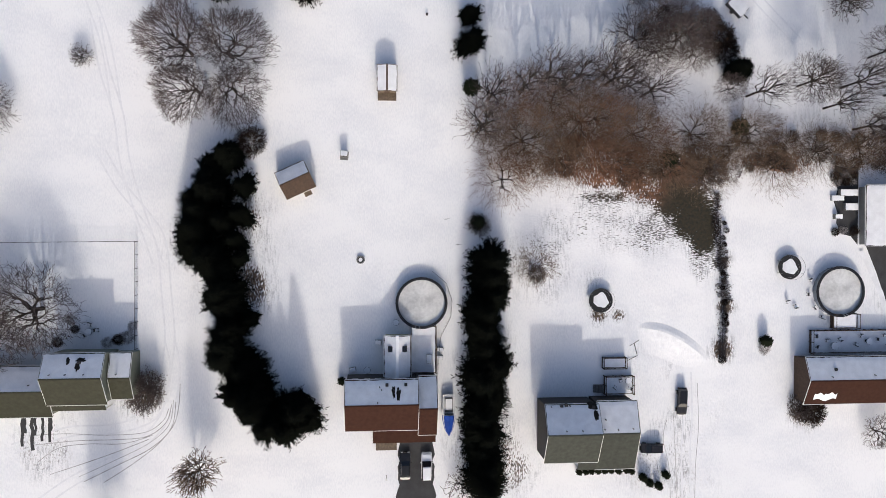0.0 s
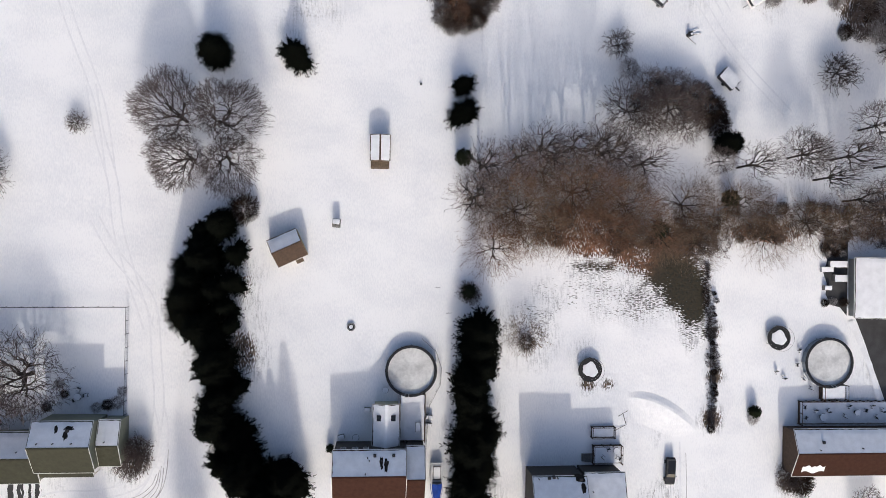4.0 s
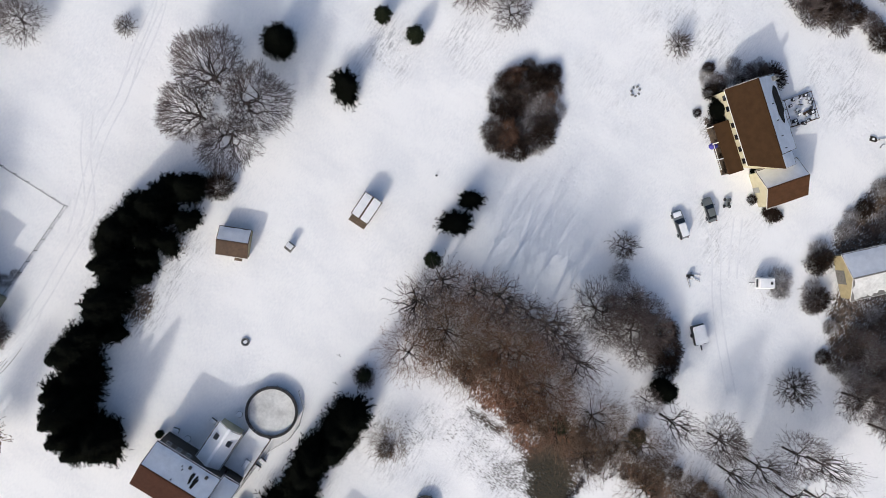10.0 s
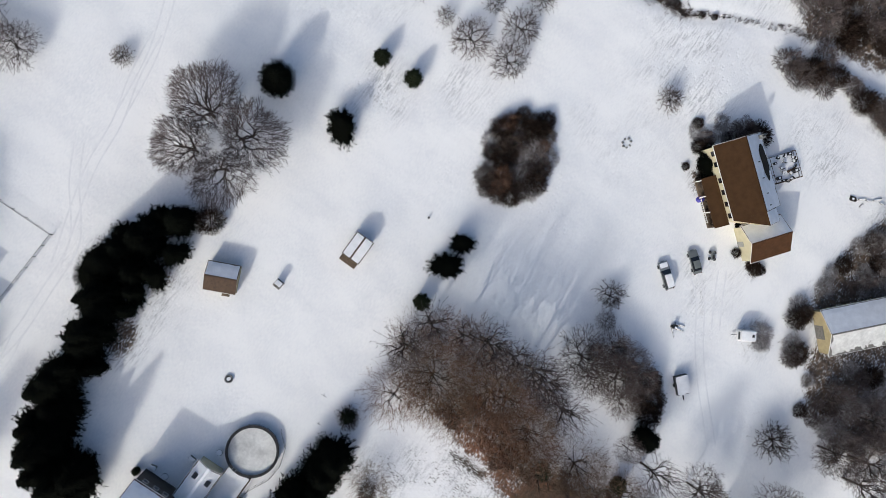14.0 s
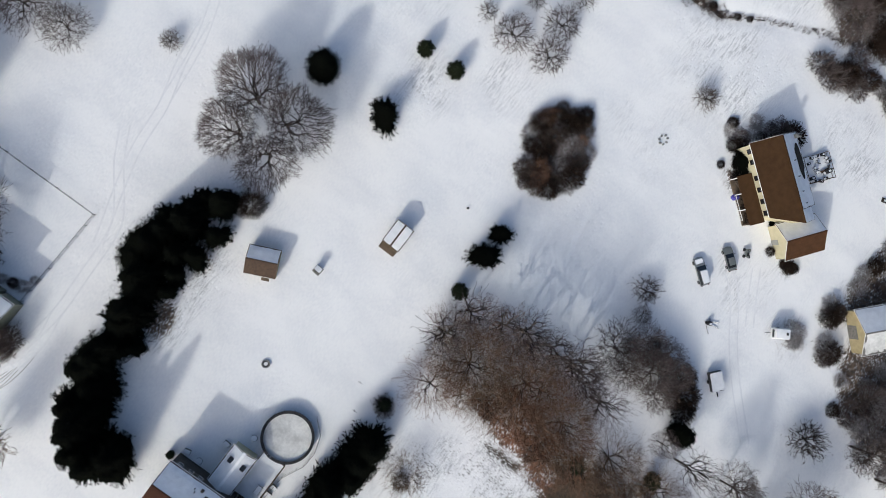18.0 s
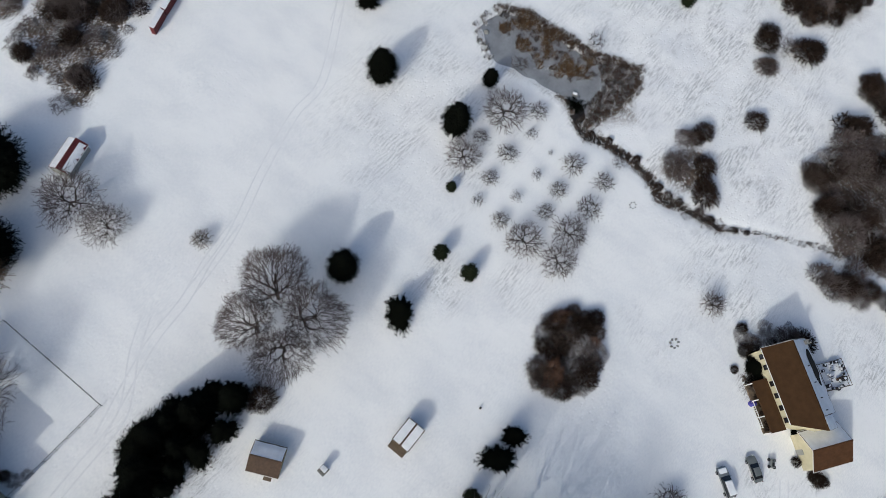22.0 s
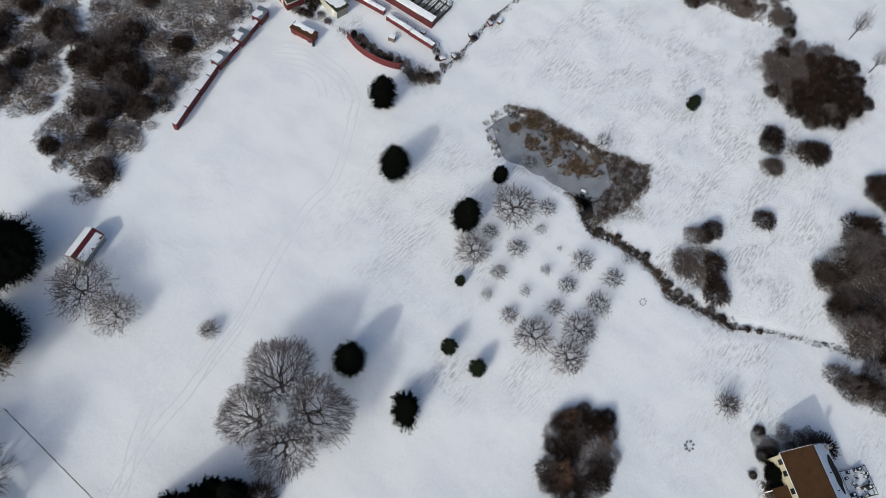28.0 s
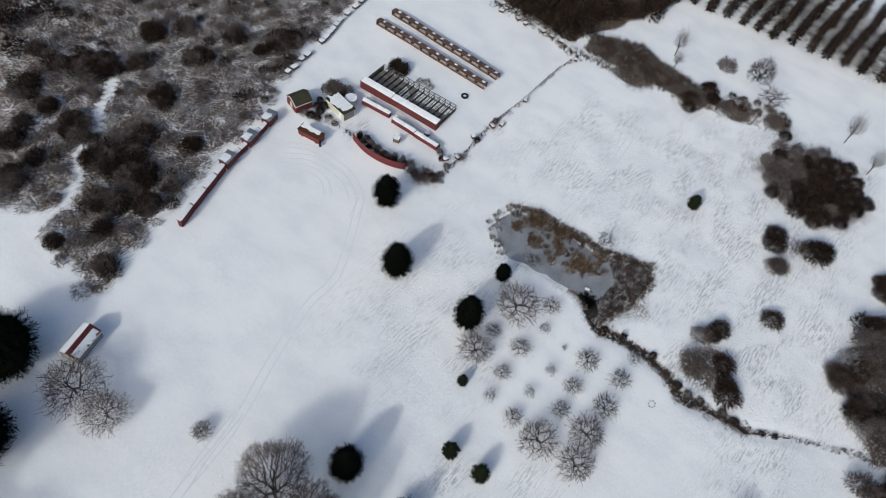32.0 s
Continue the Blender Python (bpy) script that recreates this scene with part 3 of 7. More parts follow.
def bare_at(x, y):
    b = g = u = 0.0
    n1 = noise.noise((x * 0.12, y * 0.12, 3.0)) * 2.5
    for poly, k in AREAS:
        xs, ys = [p[0] for p in poly], [p[1] for p in poly]
        if min(xs) - 4 < x < max(xs) + 4 and min(ys) - 4 < y < max(ys) + 4:
            d = seg_dist(x, y, poly + poly[:1]) * (1 if inside(x, y, poly) else -1)
            b = max(b, k * max(0, min(1, (d + 1.5 + n1) / 4)))
    for line, w in TRAILS:
        if b and x < -90 and seg_dist(x, y, line) < w * 0.6:
            b *= 0.45
    for cx, cy, r, k in SPOTS:
        d = math.hypot(x - cx, y - cy)
        if d < r * 1.6:
            b = max(b, k * max(0, min(1, 1.5 - d / r + n1 * 0.1)))
    for cx, cy, rx, ry, k in GRASS:
        d = math.hypot((x - cx) / rx, (y - cy) / ry)
        if d < 1.6:
            e = max(0, min(1, (1.6 - d) / 1.15 + n1 * 0.12))
            b, g = max(b, k * e), max(g, min(1, 2 * e))
    for cx, cy, rx, ry in LEAVES:
        d = math.hypot((x - cx) / rx, (y - cy) / ry)
        if d < 1.6:
            e = max(0, min(1, 1.5 - d + n1 * 0.12))
            b, u = max(b, 0.5 * e), max(u, e)
    if g:
        g *= 1 - 0.7 * u
    if -50 < x < 70 and 86 < y < 128:
        d = seg_dist(x, y, POND_EDGE)
        b = max(b, (0.6 if x > -20 or y > 110 else 0.34) * max(0, 1 - d / 2.6))
        d = seg_dist(x, y, BROOK)
        b = max(b, (0.6 if x < 24 else 0.3) * max(0, 1.2 - d / (2.0 if x < 14 else 1.3)))
    return b, min(1, g), u


def build_ground():
    xs = sorted({*np.arange(-140, 116, 1.25).tolist(), -2500, -900, -400, -250, -200, -170, -155, 125, 150, 200, 300, 500, 900, 2500})
    ys = sorted({*np.arange(-60, 200, 1.25).tolist(), -2500, -900, -400, -200, -120, -80, 210, 220, 230, 240, 250, 275, 300, 400, 600, 1000, 2500})
    nx, ny = len(xs), len(ys)
    verts, bare, green, rust = [], [], [], []
    for y in ys:
        for x in xs:
            far = abs(x) > 320 or abs(y) > 330
            verts.append((x, y, 0.0 if far else gz(x, y)))
            b, g, u = (0, 0, 0) if far else bare_at(x, y)
            bare.append(b)
            green.append(g)
            rust.append(u)
    faces = [(j * nx + i, j * nx + i + 1, (j + 1) * nx + i + 1, (j + 1) * nx + i) for j in range(ny - 1) for i in range(nx - 1)]
    ob = mesh_object("ground", verts, faces, SNOW_GROUND)
    for name, vals in (("bare", bare), ("green", green), ("rust", rust)):
        a = ob.data.attributes.new(name, "FLOAT", "POINT")
        a.data.foreach_set("value", vals)
    ob.data.shade_smooth()
    return tagged(ob, "snow-covered lawn and fields with patches of dead grass and leaf litter", "ground", kind="structure")


build_ground()


def flat_sheet(name, poly, z, material, label, category):
    bm = bmesh.new()
    prism(bm, [(x, y, z) for x, y in poly], 0.3)
    bmesh.ops.recalc_face_normals(bm, faces=bm.faces)
    me = bpy.data.meshes.new(name)
    bm.to_mesh(me)
    bm.free()
    me.materials.append(material)
    return tagged(new(name, me), label, category, kind="structure")


flat_sheet("pond_ice", [(x + 0.9 * noise.noise((x * 0.6, y * 0.6, 1)), y + 0.9 * noise.noise((x * 0.6, y * 0.6, 7))) for (ax, ay), (bx, by) in zip(POND, POND[1:] + POND[:1]) for x, y in [(ax + (bx - ax) * i / 7, ay + (by - ay) * i / 7) for i in range(7)]], -0.2, ICE, "grey half-frozen farm pond among dead reeds", "pond")


def ribbon(name, line, width, lift, material, label, category):
    """A strip that lies on the snow along a line."""
    pts = []
    for (ax, ay), (bx, by) in zip(line, line[1:]):
        n = max(1, int(math.hypot(bx - ax, by - ay) / 1.0))
        pts += [(ax + (bx - ax) * i / n, ay + (by - ay) * i / n) for i in range(n)]
    pts.append(line[-1])
    v, f = [], []
    for i, (x, y) in enumerate(pts):
        a, b = pts[max(0, i - 1)], pts[min(len(pts) - 1, i + 1)]
        dx, dy = b[0] - a[0], b[1] - a[1]
        d = math.hypot(dx, dy) or 1
        w = width * (0.5 + 0.12 * noise.noise((x * 0.8, y * 0.8, 0)))
        for s in (-1, 1):
            px, py = x - dy / d * w * s, y + dx / d * w * s
            v.append((px, py, gz(px, py) + lift))
        if i:
            k = 2 * i
            f.append((k - 2, k - 1, k + 1, k))
    return tagged(mesh_object(name, v, f, material), label, category, kind="structure")


# ---- buildings ----
def slope(bm, x0, x1, ya, za, yb, zb, thick=0.14):
    """A roof slab from the ridge (ya, za) down to the eave (yb, zb)."""
    pts = [(x0, ya, za), (x1, ya, za), (x1, yb, zb), (x0, yb, zb)]
    return prism(bm, pts, thick)


def snow_sheet(x0, x1, ya, za, yb, zb, thick=0.1, ragged=0.15):
    """A layer of snow on a slope, with uneven edges."""
    bm = bmesh.new()
    nx, ny = max(2, int((x1 - x0) / 0.6)), max(2, int(abs(yb - ya) / 0.6))
    top = []
    for j in range(ny + 1):
        row = []
        for i in range(nx + 1):
            u, w = i / nx, j / ny
            e = min(i, nx - i, j + 1, ny - j)
            dx = rng.uniform(-ragged, ragged) if e == 0 and 0 < j < ny + 1 else 0
            dy = rng.uniform(-ragged, ragged) if j == ny else 0
            x, y = x0 + (x1 - x0) * u + (dx if i in (0, nx) else 0), ya + (yb - ya) * w + dy
            z = za + (zb - za) * w + thick * (0.75 + 0.3 * rng.random()) * (0.35 if e == 0 and j else 1)
            row.append(bm.verts.new((x, y, z)))
        top.append(row)
    for j in range(ny):
        for i in range(nx):
            bm.faces.new((top[j][i], top[j][i + 1], top[j + 1][i + 1], top[j + 1][i]))
    edge = [top[0][i] for i in range(nx + 1)] + [top[j][nx] for j in range(1, ny + 1)] + [top[ny][i] for i in range(nx - 1, -1, -1)] + [top[j][0] for j in range(ny - 1, 0, -1)]
    low = [bm.verts.new((v.co.x, v.co.y, za + (zb - za) * (v.co.y - ya) / (yb - ya) + 0.004)) for v in edge]
    for i in range(len(edge)):
        k = (i + 1) % len(edge)
        bm.faces.new((edge[i], low[i], low[k], edge[k]))
    return bm


def window(parent, x, y, z, w, h, axis, frame_mat=WHITE):
    """A window set on a wall face: axis 'x' faces along x, 'y' along y."""
    t = 0.06
    bm = bmesh.new()
    for a0, a1, b0, b1 in ((-w / 2, w / 2, h / 2 - 0.07, h / 2), (-w / 2, w / 2, -h / 2, -h / 2 + 0.07), (-w / 2, -w / 2 + 0.07, -h / 2 + 0.07, h / 2 - 0.07), (w / 2 - 0.07, w / 2, -h / 2 + 0.07, h / 2 - 0.07)):
        if axis == "y":
            box(bm, x + a0, x + a1, y - t, y + t, z + b0, z + b1)
        else:
            box(bm, x - t, x + t, y + a0, y + a1, z + b0, z + b1)
    wn_ = part("window", bm, frame_mat, parent)
    g = (x - w / 2 + 0.07, x + w / 2 - 0.07, y - t * 0.6, y + t * 0.6) if axis == "y" else (x - t * 0.6, x + t * 0.6, y - w / 2 + 0.07, y + w / 2 - 0.07)
    part("pane", block(*g, z - h / 2 + 0.07, z + h / 2 - 0.07), GLASS, wn_)
    return wn_


def gable_wall(x, y0, y1, yr, he, hr, thick, base=-0.4):
    """A gable end at x, from y0 to y1, with its peak under the ridge."""
    bm = bmesh.new()
    prof = [(y0, base), (y1, base), (y1, he), (yr, hr), (y0, he)]
    a = [bm.verts.new((x - thick / 2, y, z)) for y, z in prof]
    b = [bm.verts.new((x + thick / 2, y, z)) for y, z in prof]
    bm.faces.new(a)
    bm.faces.new(b[::-1])
    for i in range(5):
        j = (i + 1) % 5
        bm.faces.new((a[i], b[i], b[j], a[j]))
    return bm


def gable_block(h, x0, x1, ys, yn, yr, es, en, hr, wall, south, north, snow_n=True, snow_s=False, over=0.4, ends=(True, True), vents=(), base=-0.4, north_ragged=0.05, barges=(True, True)):
    """One gabled block of a house: x0..x1 and ys..yn are the roof's edges; es, en the eaves' heights at south and north; hr the ridge's."""
    tw = 0.2
    wy0, wy1 = ys + over, yn - over
    sl_s, sl_n = (hr - es) / (yr - ys), (hr - en) / (yn - yr)
    hs, hn = es + sl_s * over - 0.16, en + sl_n * over - 0.16
    xa, xb = x0 + over * 0.6, x1 - over * 0.6
    part("wall", block(xa, xb, wy0, wy0 + tw, base, hs), wall, h)
    part("wall", block(xa, xb, wy1 - tw, wy1, base, hn), wall, h)
    if ends[0]:
        part("gable_wall", gable_wall(xa + tw / 2, wy0 + tw, wy1 - tw, yr, min(hs, hn) - 0.02, hr - 0.2, tw, base), wall, h)
    if ends[1]:
        part("gable_wall", gable_wall(xb - tw / 2, wy0 + tw, wy1 - tw, yr, min(hs, hn) - 0.02, hr - 0.2, tw, base), wall, h)
    rs = part("roof_slope", slope(bmesh.new(), x0, x1, yr - 0.002, hr, ys, es), south, h)
    rn = part("roof_slope", slope(bmesh.new(), x0, x1, yr + 0.002, hr, yn, en), north, h)
    part("ridge_cap", block(x0, x1, yr - 0.14, yr + 0.14, hr - 0.05, hr + 0.05), south, h)
    bm = block(x0, x1, ys - 0.10, ys - 0.004, es - 0.16, es - 0.04)
    part("gutter", bm, WHITE, h, "white rain gutter")
    if snow_n:
        part("roof_snow", snow_sheet(x0 + 0.08, x1 - 0.08, yr + 0.15, hr - 0.15 * sl_n, yn - 0.12, en + 0.12 * sl_n, 0.1, north_ragged), SNOW, rn, "snow lying on the shaded roof slope")
    if snow_s:
        part("roof_snow", snow_sheet(x0 + 0.08, x1 - 0.08, yr - 0.15, hr - 0.15 * sl_s, ys + 0.12, es + 0.12 * sl_s, 0.1, north_ragged), SNOW, rs, "snow lying on the roof slope")
    if over >= 0.3:
        for bx in [b for b, on in zip((x0 - 0.063, x1 + 0.003), barges) if on]:
            for yy, zz in ((ys, es), (yn, en)):
                part("barge_board", prism(bmesh.new(), [(bx, yr, hr + 0.01), (bx + 0.06, yr, hr + 0.01), (bx + 0.06, yy, zz + 0.01), (bx, yy, zz + 0.01)], 0.12), WHITE, h, "white barge board")
        part("gutter", block(x0, x1, yn + 0.004, yn + 0.1, en - 0.16, en - 0.03), WHITE, h, "white rain gutter")
    for vx, vy, kind, *size in vents:
        z = hr - (sl_n * (vy - yr) if vy > yr else sl_s * (yr - vy))
        if kind == "patch":
            sl = sl_n if vy > yr else -sl_s
            pts = []
            for i in range(20):
                k = 1 + 0.7 * noise.noise((math.cos(i * 0.3142) * 1.8, math.sin(i * 0.3142) * 1.8, vx))
                px, py = vx + size[0] * 0.5 * k * math.cos(i * 0.3142), vy + size[1] * 0.5 * k * math.sin(i * 0.3142)
                pts.append((px, py, hr - sl * (py - yr) + 0.155))
            part("melted_patch", prism(bmesh.new(), pts, 0.04), DAMP, h, "dark patch where the roof snow has melted")
        elif kind == "pipe":
            part("vent_pipe", rod(bmesh.new(), (vx, vy, z - 0.1), (vx, vy, z + 0.55), 0.09, 8), DARKMETAL, h)
        elif kind == "hood":
            part("roof_vent", block(vx - 0.25, vx + 0.25, vy - 0.25, vy + 0.25, z - 0.1, z + 0.35, bevel=0.05), DARKMETAL, h)
        elif kind == "chimney":
            c = part("chimney", block(vx - 0.4, vx + 0.4, vy - 0.4, vy + 0.4, z - 0.4, z + 1.3, bevel=0.03), STONE, h)
            part("flue", rod(bmesh.new(), (vx, vy, z + 1.3), (vx, vy, z + 1.6), 0.16, 8), DARKMETAL, c)
    return rs, rn


def house(name, x, y, rz, label):
    return thing(name, pose(x, y, 0, 0, 0, rz), label, "house")


# olive ranch house
h = house("house", 0, 0, 0, "low ranch house with olive shingles, its shaded slopes under snow")
gable_block(h, -54.0, -44.6, -26.6, -18.1, -21.9, 5.3, 6.2, 8.0, SAGE, OLIVE, OLIVE, over=0.35, vents=[(-52.4, -21.2, "pipe"), (-50, -21.2, "pipe"), (-47.2, -21.2, "pipe"), (-48.4, -20.0, "patch", 0.7, 1.3), (-48.0, -19.1, "patch", 1.5, 0.6), (-48.2, -19.4, "hood"), (-50, -19.2, "patch", 0.5, 1.2)])
gable_block(h, -44.55, -41.1, -26.1, -18.4, -22.4, 3.7, 4.2, 5.4, SAGE, OLIVE, OLIVE, over=0.3, vents=[(-43.2, -21.7, "pipe")])
gable_block(h, -72, -54.1, -29.0, -20.6, -24.5, 3.0, 3.0, 5.0, SAGE, OLIVE, OLIVE, over=0.35, vents=[(-57, -23.4, "pipe"), (-62, -22.6, "pipe")])
part("porch_roof", slope(bmesh.new(), -54, -45.6, -26.35, 4.3, -28.0, 3.2), OLIVE, h, "olive porch roof")
for px in (-53.6, -50.8, -48, -45.9):
    part("porch_post", block(px - 0.08, px + 0.08, -27.9, -27.74, -0.3, 3.1), WHITE, h)
for wx in (-52, -49.4, -47):
    window(h, wx, -26.25, 1.5, 1.3, 1.1, "y")

# brown ranch house with rear addition
h = house("house", 0, 0, 0, "red-brown shingled house with a snowy rear addition and deck")
gable_block(h, -6.6, 5.5, -31.8, -23.1, -27.0, 5.5, 6.3, 8.2, UMBER, BROWN, BROWN, over=0.3, vents=[(-0.6, -24.6, "pipe"), (0.3, -23.9, "hood"), (1.4, -25.0, "patch", 0.6, 1.7), (2.2, -25.2, "patch", 0.6, 1.8), (1.4, -24.6, "pipe"), (2.2, -24.7, "pipe"), (-1.2, -26.5, "pipe"), (-0.9, -24.2, "pipe"), (3.4, -23.9, "hood")])
for wx in (-5, -3, -1.2):
    window(h, wx, -23.42, 4.2, 0.9, 1.1, "y")
gable_block(h, 5.55, 8.7, -33.0, -23.0, -28.0, 4.4, 4.5, 7.0, UMBER, BROWN, BROWN, over=0.3)
part("front_roof", slope(bmesh.new(), -2.1, 8.6, -31.5, 3.9, -34.7, 2.8), BROWN, h, "low red-brown front roof over the garage")
part("front_wall", block(-1.9, 8.4, -34.4, -34.2, -0.4, 2.7), UMBER, h)
for gx in (3.4, 6.9):
    gd = part("garage_door", block(gx - 1.3, gx + 1.3, -34.46, -34.404, 0.0, 2.05), WHITE, h, "white garage door")
part("stoop", block(-1.6, 2.0, -36.5, -34.5, -0.3, 0.9), WOOD, h, "tan wooden entry stoop")
# rear addition: its ridge runs the other way
ad = thing("house_addition", pose(2.08, -19.9, 0, 0, 0, 90), "snow-roofed rear addition with two skylights", "house")
gable_block(ad, -3.6, 3.6, -2.3, 2.3, 0, 3.0, 3.0, 4.3, CREAM, BROWN, BROWN, snow_s=True, over=0.3)
part("ridge_snow", block(-3.8, 3.8, -0.3, 0.3, 4.22, 4.44, bevel=0.06), SNOW, ad)
for sy in (-1.1, 1.1):
    z = 4.3 - abs(sy) / 2.3 * 1.3
    k = part("skylight", block(0.9, 1.9, sy - 0.5, sy + 0.5, z - 0.25, z + 0.22), DARKMETAL, ad, "dark-framed skylight")
    part("pane", block(1.0, 1.8, sy - 0.4, sy + 0.4, z + 0.2, z + 0.235), GLASS, k)

# grey-green ranch house
h = house("house", 0, 0, 0, "ranch house with grey-green shingles and snow on the shaded slope")
gable_block(h, 26.7, 36.0, -37.8, -27.7, -32.3, 6.2, 6.8, 9.3, UMBER, GREYGREEN, GREYGREEN, over=0.35, vents=[(29.8, -31.6, "pipe"), (32.5, -31.6, "pipe"), (27.7, -28.0, "pipe"), (29.5, -27.9, "hood"), (30.3, -27.8, "hood"), (34.7, -27.9, "patch", 1.7, 1.1), (35.2, -29.4, "patch", 0.8, 1.4), (34.9, -28.2, "hood"), (30.9, -27.9, "pipe")])
gable_block(h, 36.05, 43.1, -39.7, -27.6, -32.8, 4.4, 5.5, 7.2, UMBER, GREYGREEN, GREYGREEN, over=0.35, vents=[(36.9, -32.0, "pipe"), (39.2, -32.1, "pipe"), (41.8, -32, "pipe"), (37.2, -30.5, "pipe")])
part("porch_roof", slope(bmesh.new(), 32.9, 36.0, -37.4, 5.6, -39.6, 4.7), GREYGREEN, h, "grey-green porch roof")
for px in (33.1, 35.6):
    part("porch_post", block(px - 0.07, px + 0.07, -39.4, -39.26, -0.3, 4.6), WHITE, h)
for wx in (28.5, 31, 38, 41):
    window(h, wx, -37.45 if wx < 36 else -39.35, 3.4, 1.3, 1.1, "y")

# red-brown ranch house
h = house("house", 0, 0, 0, "red-brown shingled ranch house with melting snow on its sunny slope")
gable_block(h, 74.5, 98, -29.5, -20.9, -24.9, 3.2, 3.8, 5.4, DARKWOOD, BROWN, BROWN, vents=[(78.5, -24.2, "pipe"), (79.5, -23, "hood"), (86.5, -24, "pipe"), (93, -24, "pipe")])
bm = bmesh.new()
pts = []
for i in range(22):
    u = i / 21
    pts.append((76.0 + 4.2 * u, -28.6 + 0.25 * math.sin(u * 9), 0))
for i in range(22):
    u = 1 - i / 21
    pts.append((76.0 + 4.2 * u, -27.4 + 0.6 * noise.noise((u * 6, 2, 0)), 0))
prism(bm, [(x, y, 5.47 + (y + 24.9) * 0.478) for x, y, _ in pts], 0.06)
part("snow_patch", bm, SNOW, h, "ragged patch of melting snow")

# outbuilding with a white roof
h = house("garage", 92.6, 4.35, 90, "long garage with snow on both roof slopes")
gable_block(h, -5.5, 5.5, -4.0, 5.9, 0, 2.6, 2.3, 4.0, GREYSIDE, GREYGREEN, GREYGREEN, snow_s=True)

# two-storey farmhouse with a lower wing
h = house("farmhouse", 40.3, 78.8, -37.8, "two-storey cream farmhouse, tan-brown shingles, snow on the rear slope")
part("roof_slope", prism(bmesh.new(), [(13.904, 0.35, 5.66), (16.4, 5.7, 7.5), (13.904, 5.7, 7.5)], 0.14), TANROOF, h, "brown slope cut slantwise above the wing")
rear = part("roof_slope", prism(bmesh.new(), [(13.904, 5.704, 7.5), (16.4, 5.704, 7.5), (16.4, 9.3, 5.0), (13.904, 9.3, 5.0)], 0.14), TANROOF, h)
part("roof_snow", snow_sheet(13.92, 16.35, 5.85, 7.4, 9.2, 5.07, 0.1, 0.05), SNOW, rear, "snow lying on the shaded roof slope")
part("wall", prism(bmesh.new(), [(13.7, 0.9, 5.6), (16.1, 5.7, 7.3), (16.1, 8.9, 5.1), (13.7, 8.9, 5.1)], 5.4), CREAM, h)
gable_block(h, 0, 13.9, 0.35, 10.9, 5.7, 5.66, 3.85, 7.5, CREAM, TANROOF, TANROOF, vents=[(5, 7.4, "pipe"), (8, 7.4, "pipe"), (10.8, 7.4, "pipe"), (13.0, 7.4, "pipe"), (0.8, 10.2, "chimney")], barges=(True, False))
part("porch_roof", slope(bmesh.new(), 5.2, 14.6, 0.72, 3.3, -1.8, 2.5), TANROOF, h, "brown porch roof below the upper windows")
for px in (5.5, 8.5, 11.5, 14.5):
    part("porch_post", block(px - 0.09, px + 0.09, -1.95, -1.77, -0.3, 2.5), WHITE, h)
bm = bmesh.new()
box(bm, 8.6, 13.4, -2.08, -2.0, 0.95, 1.05)
box(bm, 8.6, 13.4, -2.08, -2.0, 0.25, 0.35)
for i in range(13):
    box(bm, 8.6 + i * 0.39, 8.66 + i * 0.39, -2.07, -2.01, 0.0, 0.95)
part("porch_railing", bm, WHITE, h, "white porch railing")
part("porch_floor", block(5.2, 14.6, -1.9, 0.72, -0.3, 0.3), WOOD, h)
for wx in (1.4, 3.4, 6.4, 8.6, 10.8, 13):
    window(h, wx, 0.73, 4.3, 0.95, 1.3, "y", DARKWOOD)
for wx in (1.4, 3.4):
    window(h, wx, 0.73, 1.5, 0.95, 1.3, "y", DARKWOOD)
bm = bmesh.new()
pts = []
for i in range(28):
    a = 6.2832 * i / 28
    k = 1 + 0.35 * noise.noise((math.cos(a) * 1.6, math.sin(a) * 1.6, 4))
    pts.append((5.0 + 3.2 * k * math.cos(a), 9.45 + 1.15 * k * math.sin(a)))
prism(bm, [(x, y, 7.5 - (y - 5.7) * 0.705 + 0.2) for x, y in pts], 0.05)
part("melted_patch", bm, DAMP, h, "dark patch where the roof snow has melted")
w = thing("house_wing", pose(40.3, 78.8, 0, 0, 0, -37.8) @ pose(19, 6.9, 0, 0, 0, 90), "lower cream wing with a brown sunny slope and a snowy slope", "house")
gable_block(w, -4.1, 4.1, -3.6, 3.5, 0, 3.0, 3.0, 5.2, CREAM, RUST, RUST)
part("door", block(-3.93, -3.87, -0.5, 0.5, 0, 2.05), GREYSIDE, w, "grey side door")

# tan barn
h = house("barn", 86, 72, 46, "tan weathered barn with a snow-covered roof")
gable_block(h, -9.5, 9.5, -4.4, 4.4, 0, 3.0, 3.0, 5.0, TAN, GREYWOOD, GREYWOOD)
for x0, x1, y1 in ((-9.3, -1.2, -4.0), (-1.1, 4.4, -4.2), (4.5, 9.3, -3.6)):
    part("roof_snow", snow_sheet(x0, x1, -0.15, 4.93, y1, 5.0 + y1 * 0.4545, 0.07, 0.4), POOLICE, h, "thin grey snow on the sunny slope")
part("barn_door", block(-9.32, -9.22, -1.3, 1.3, 0, 2.5), GREYWOOD, h, "grey plank barn door")


# ---- sheds ----
def shed(name, x, y, rz, L, W, he, hr, wall, roof, label, snow_s=False, snow_n=True, over=0.2):
    s = thing(name, pose(x, y, gz(x, y), 0, 0, rz), label, "shed")
    gable_block(s, -L / 2, L / 2, -W / 2, W / 2, 0, he, he, hr, wall, roof, roof, snow_n, snow_s, over, base=-0.25)
    return s


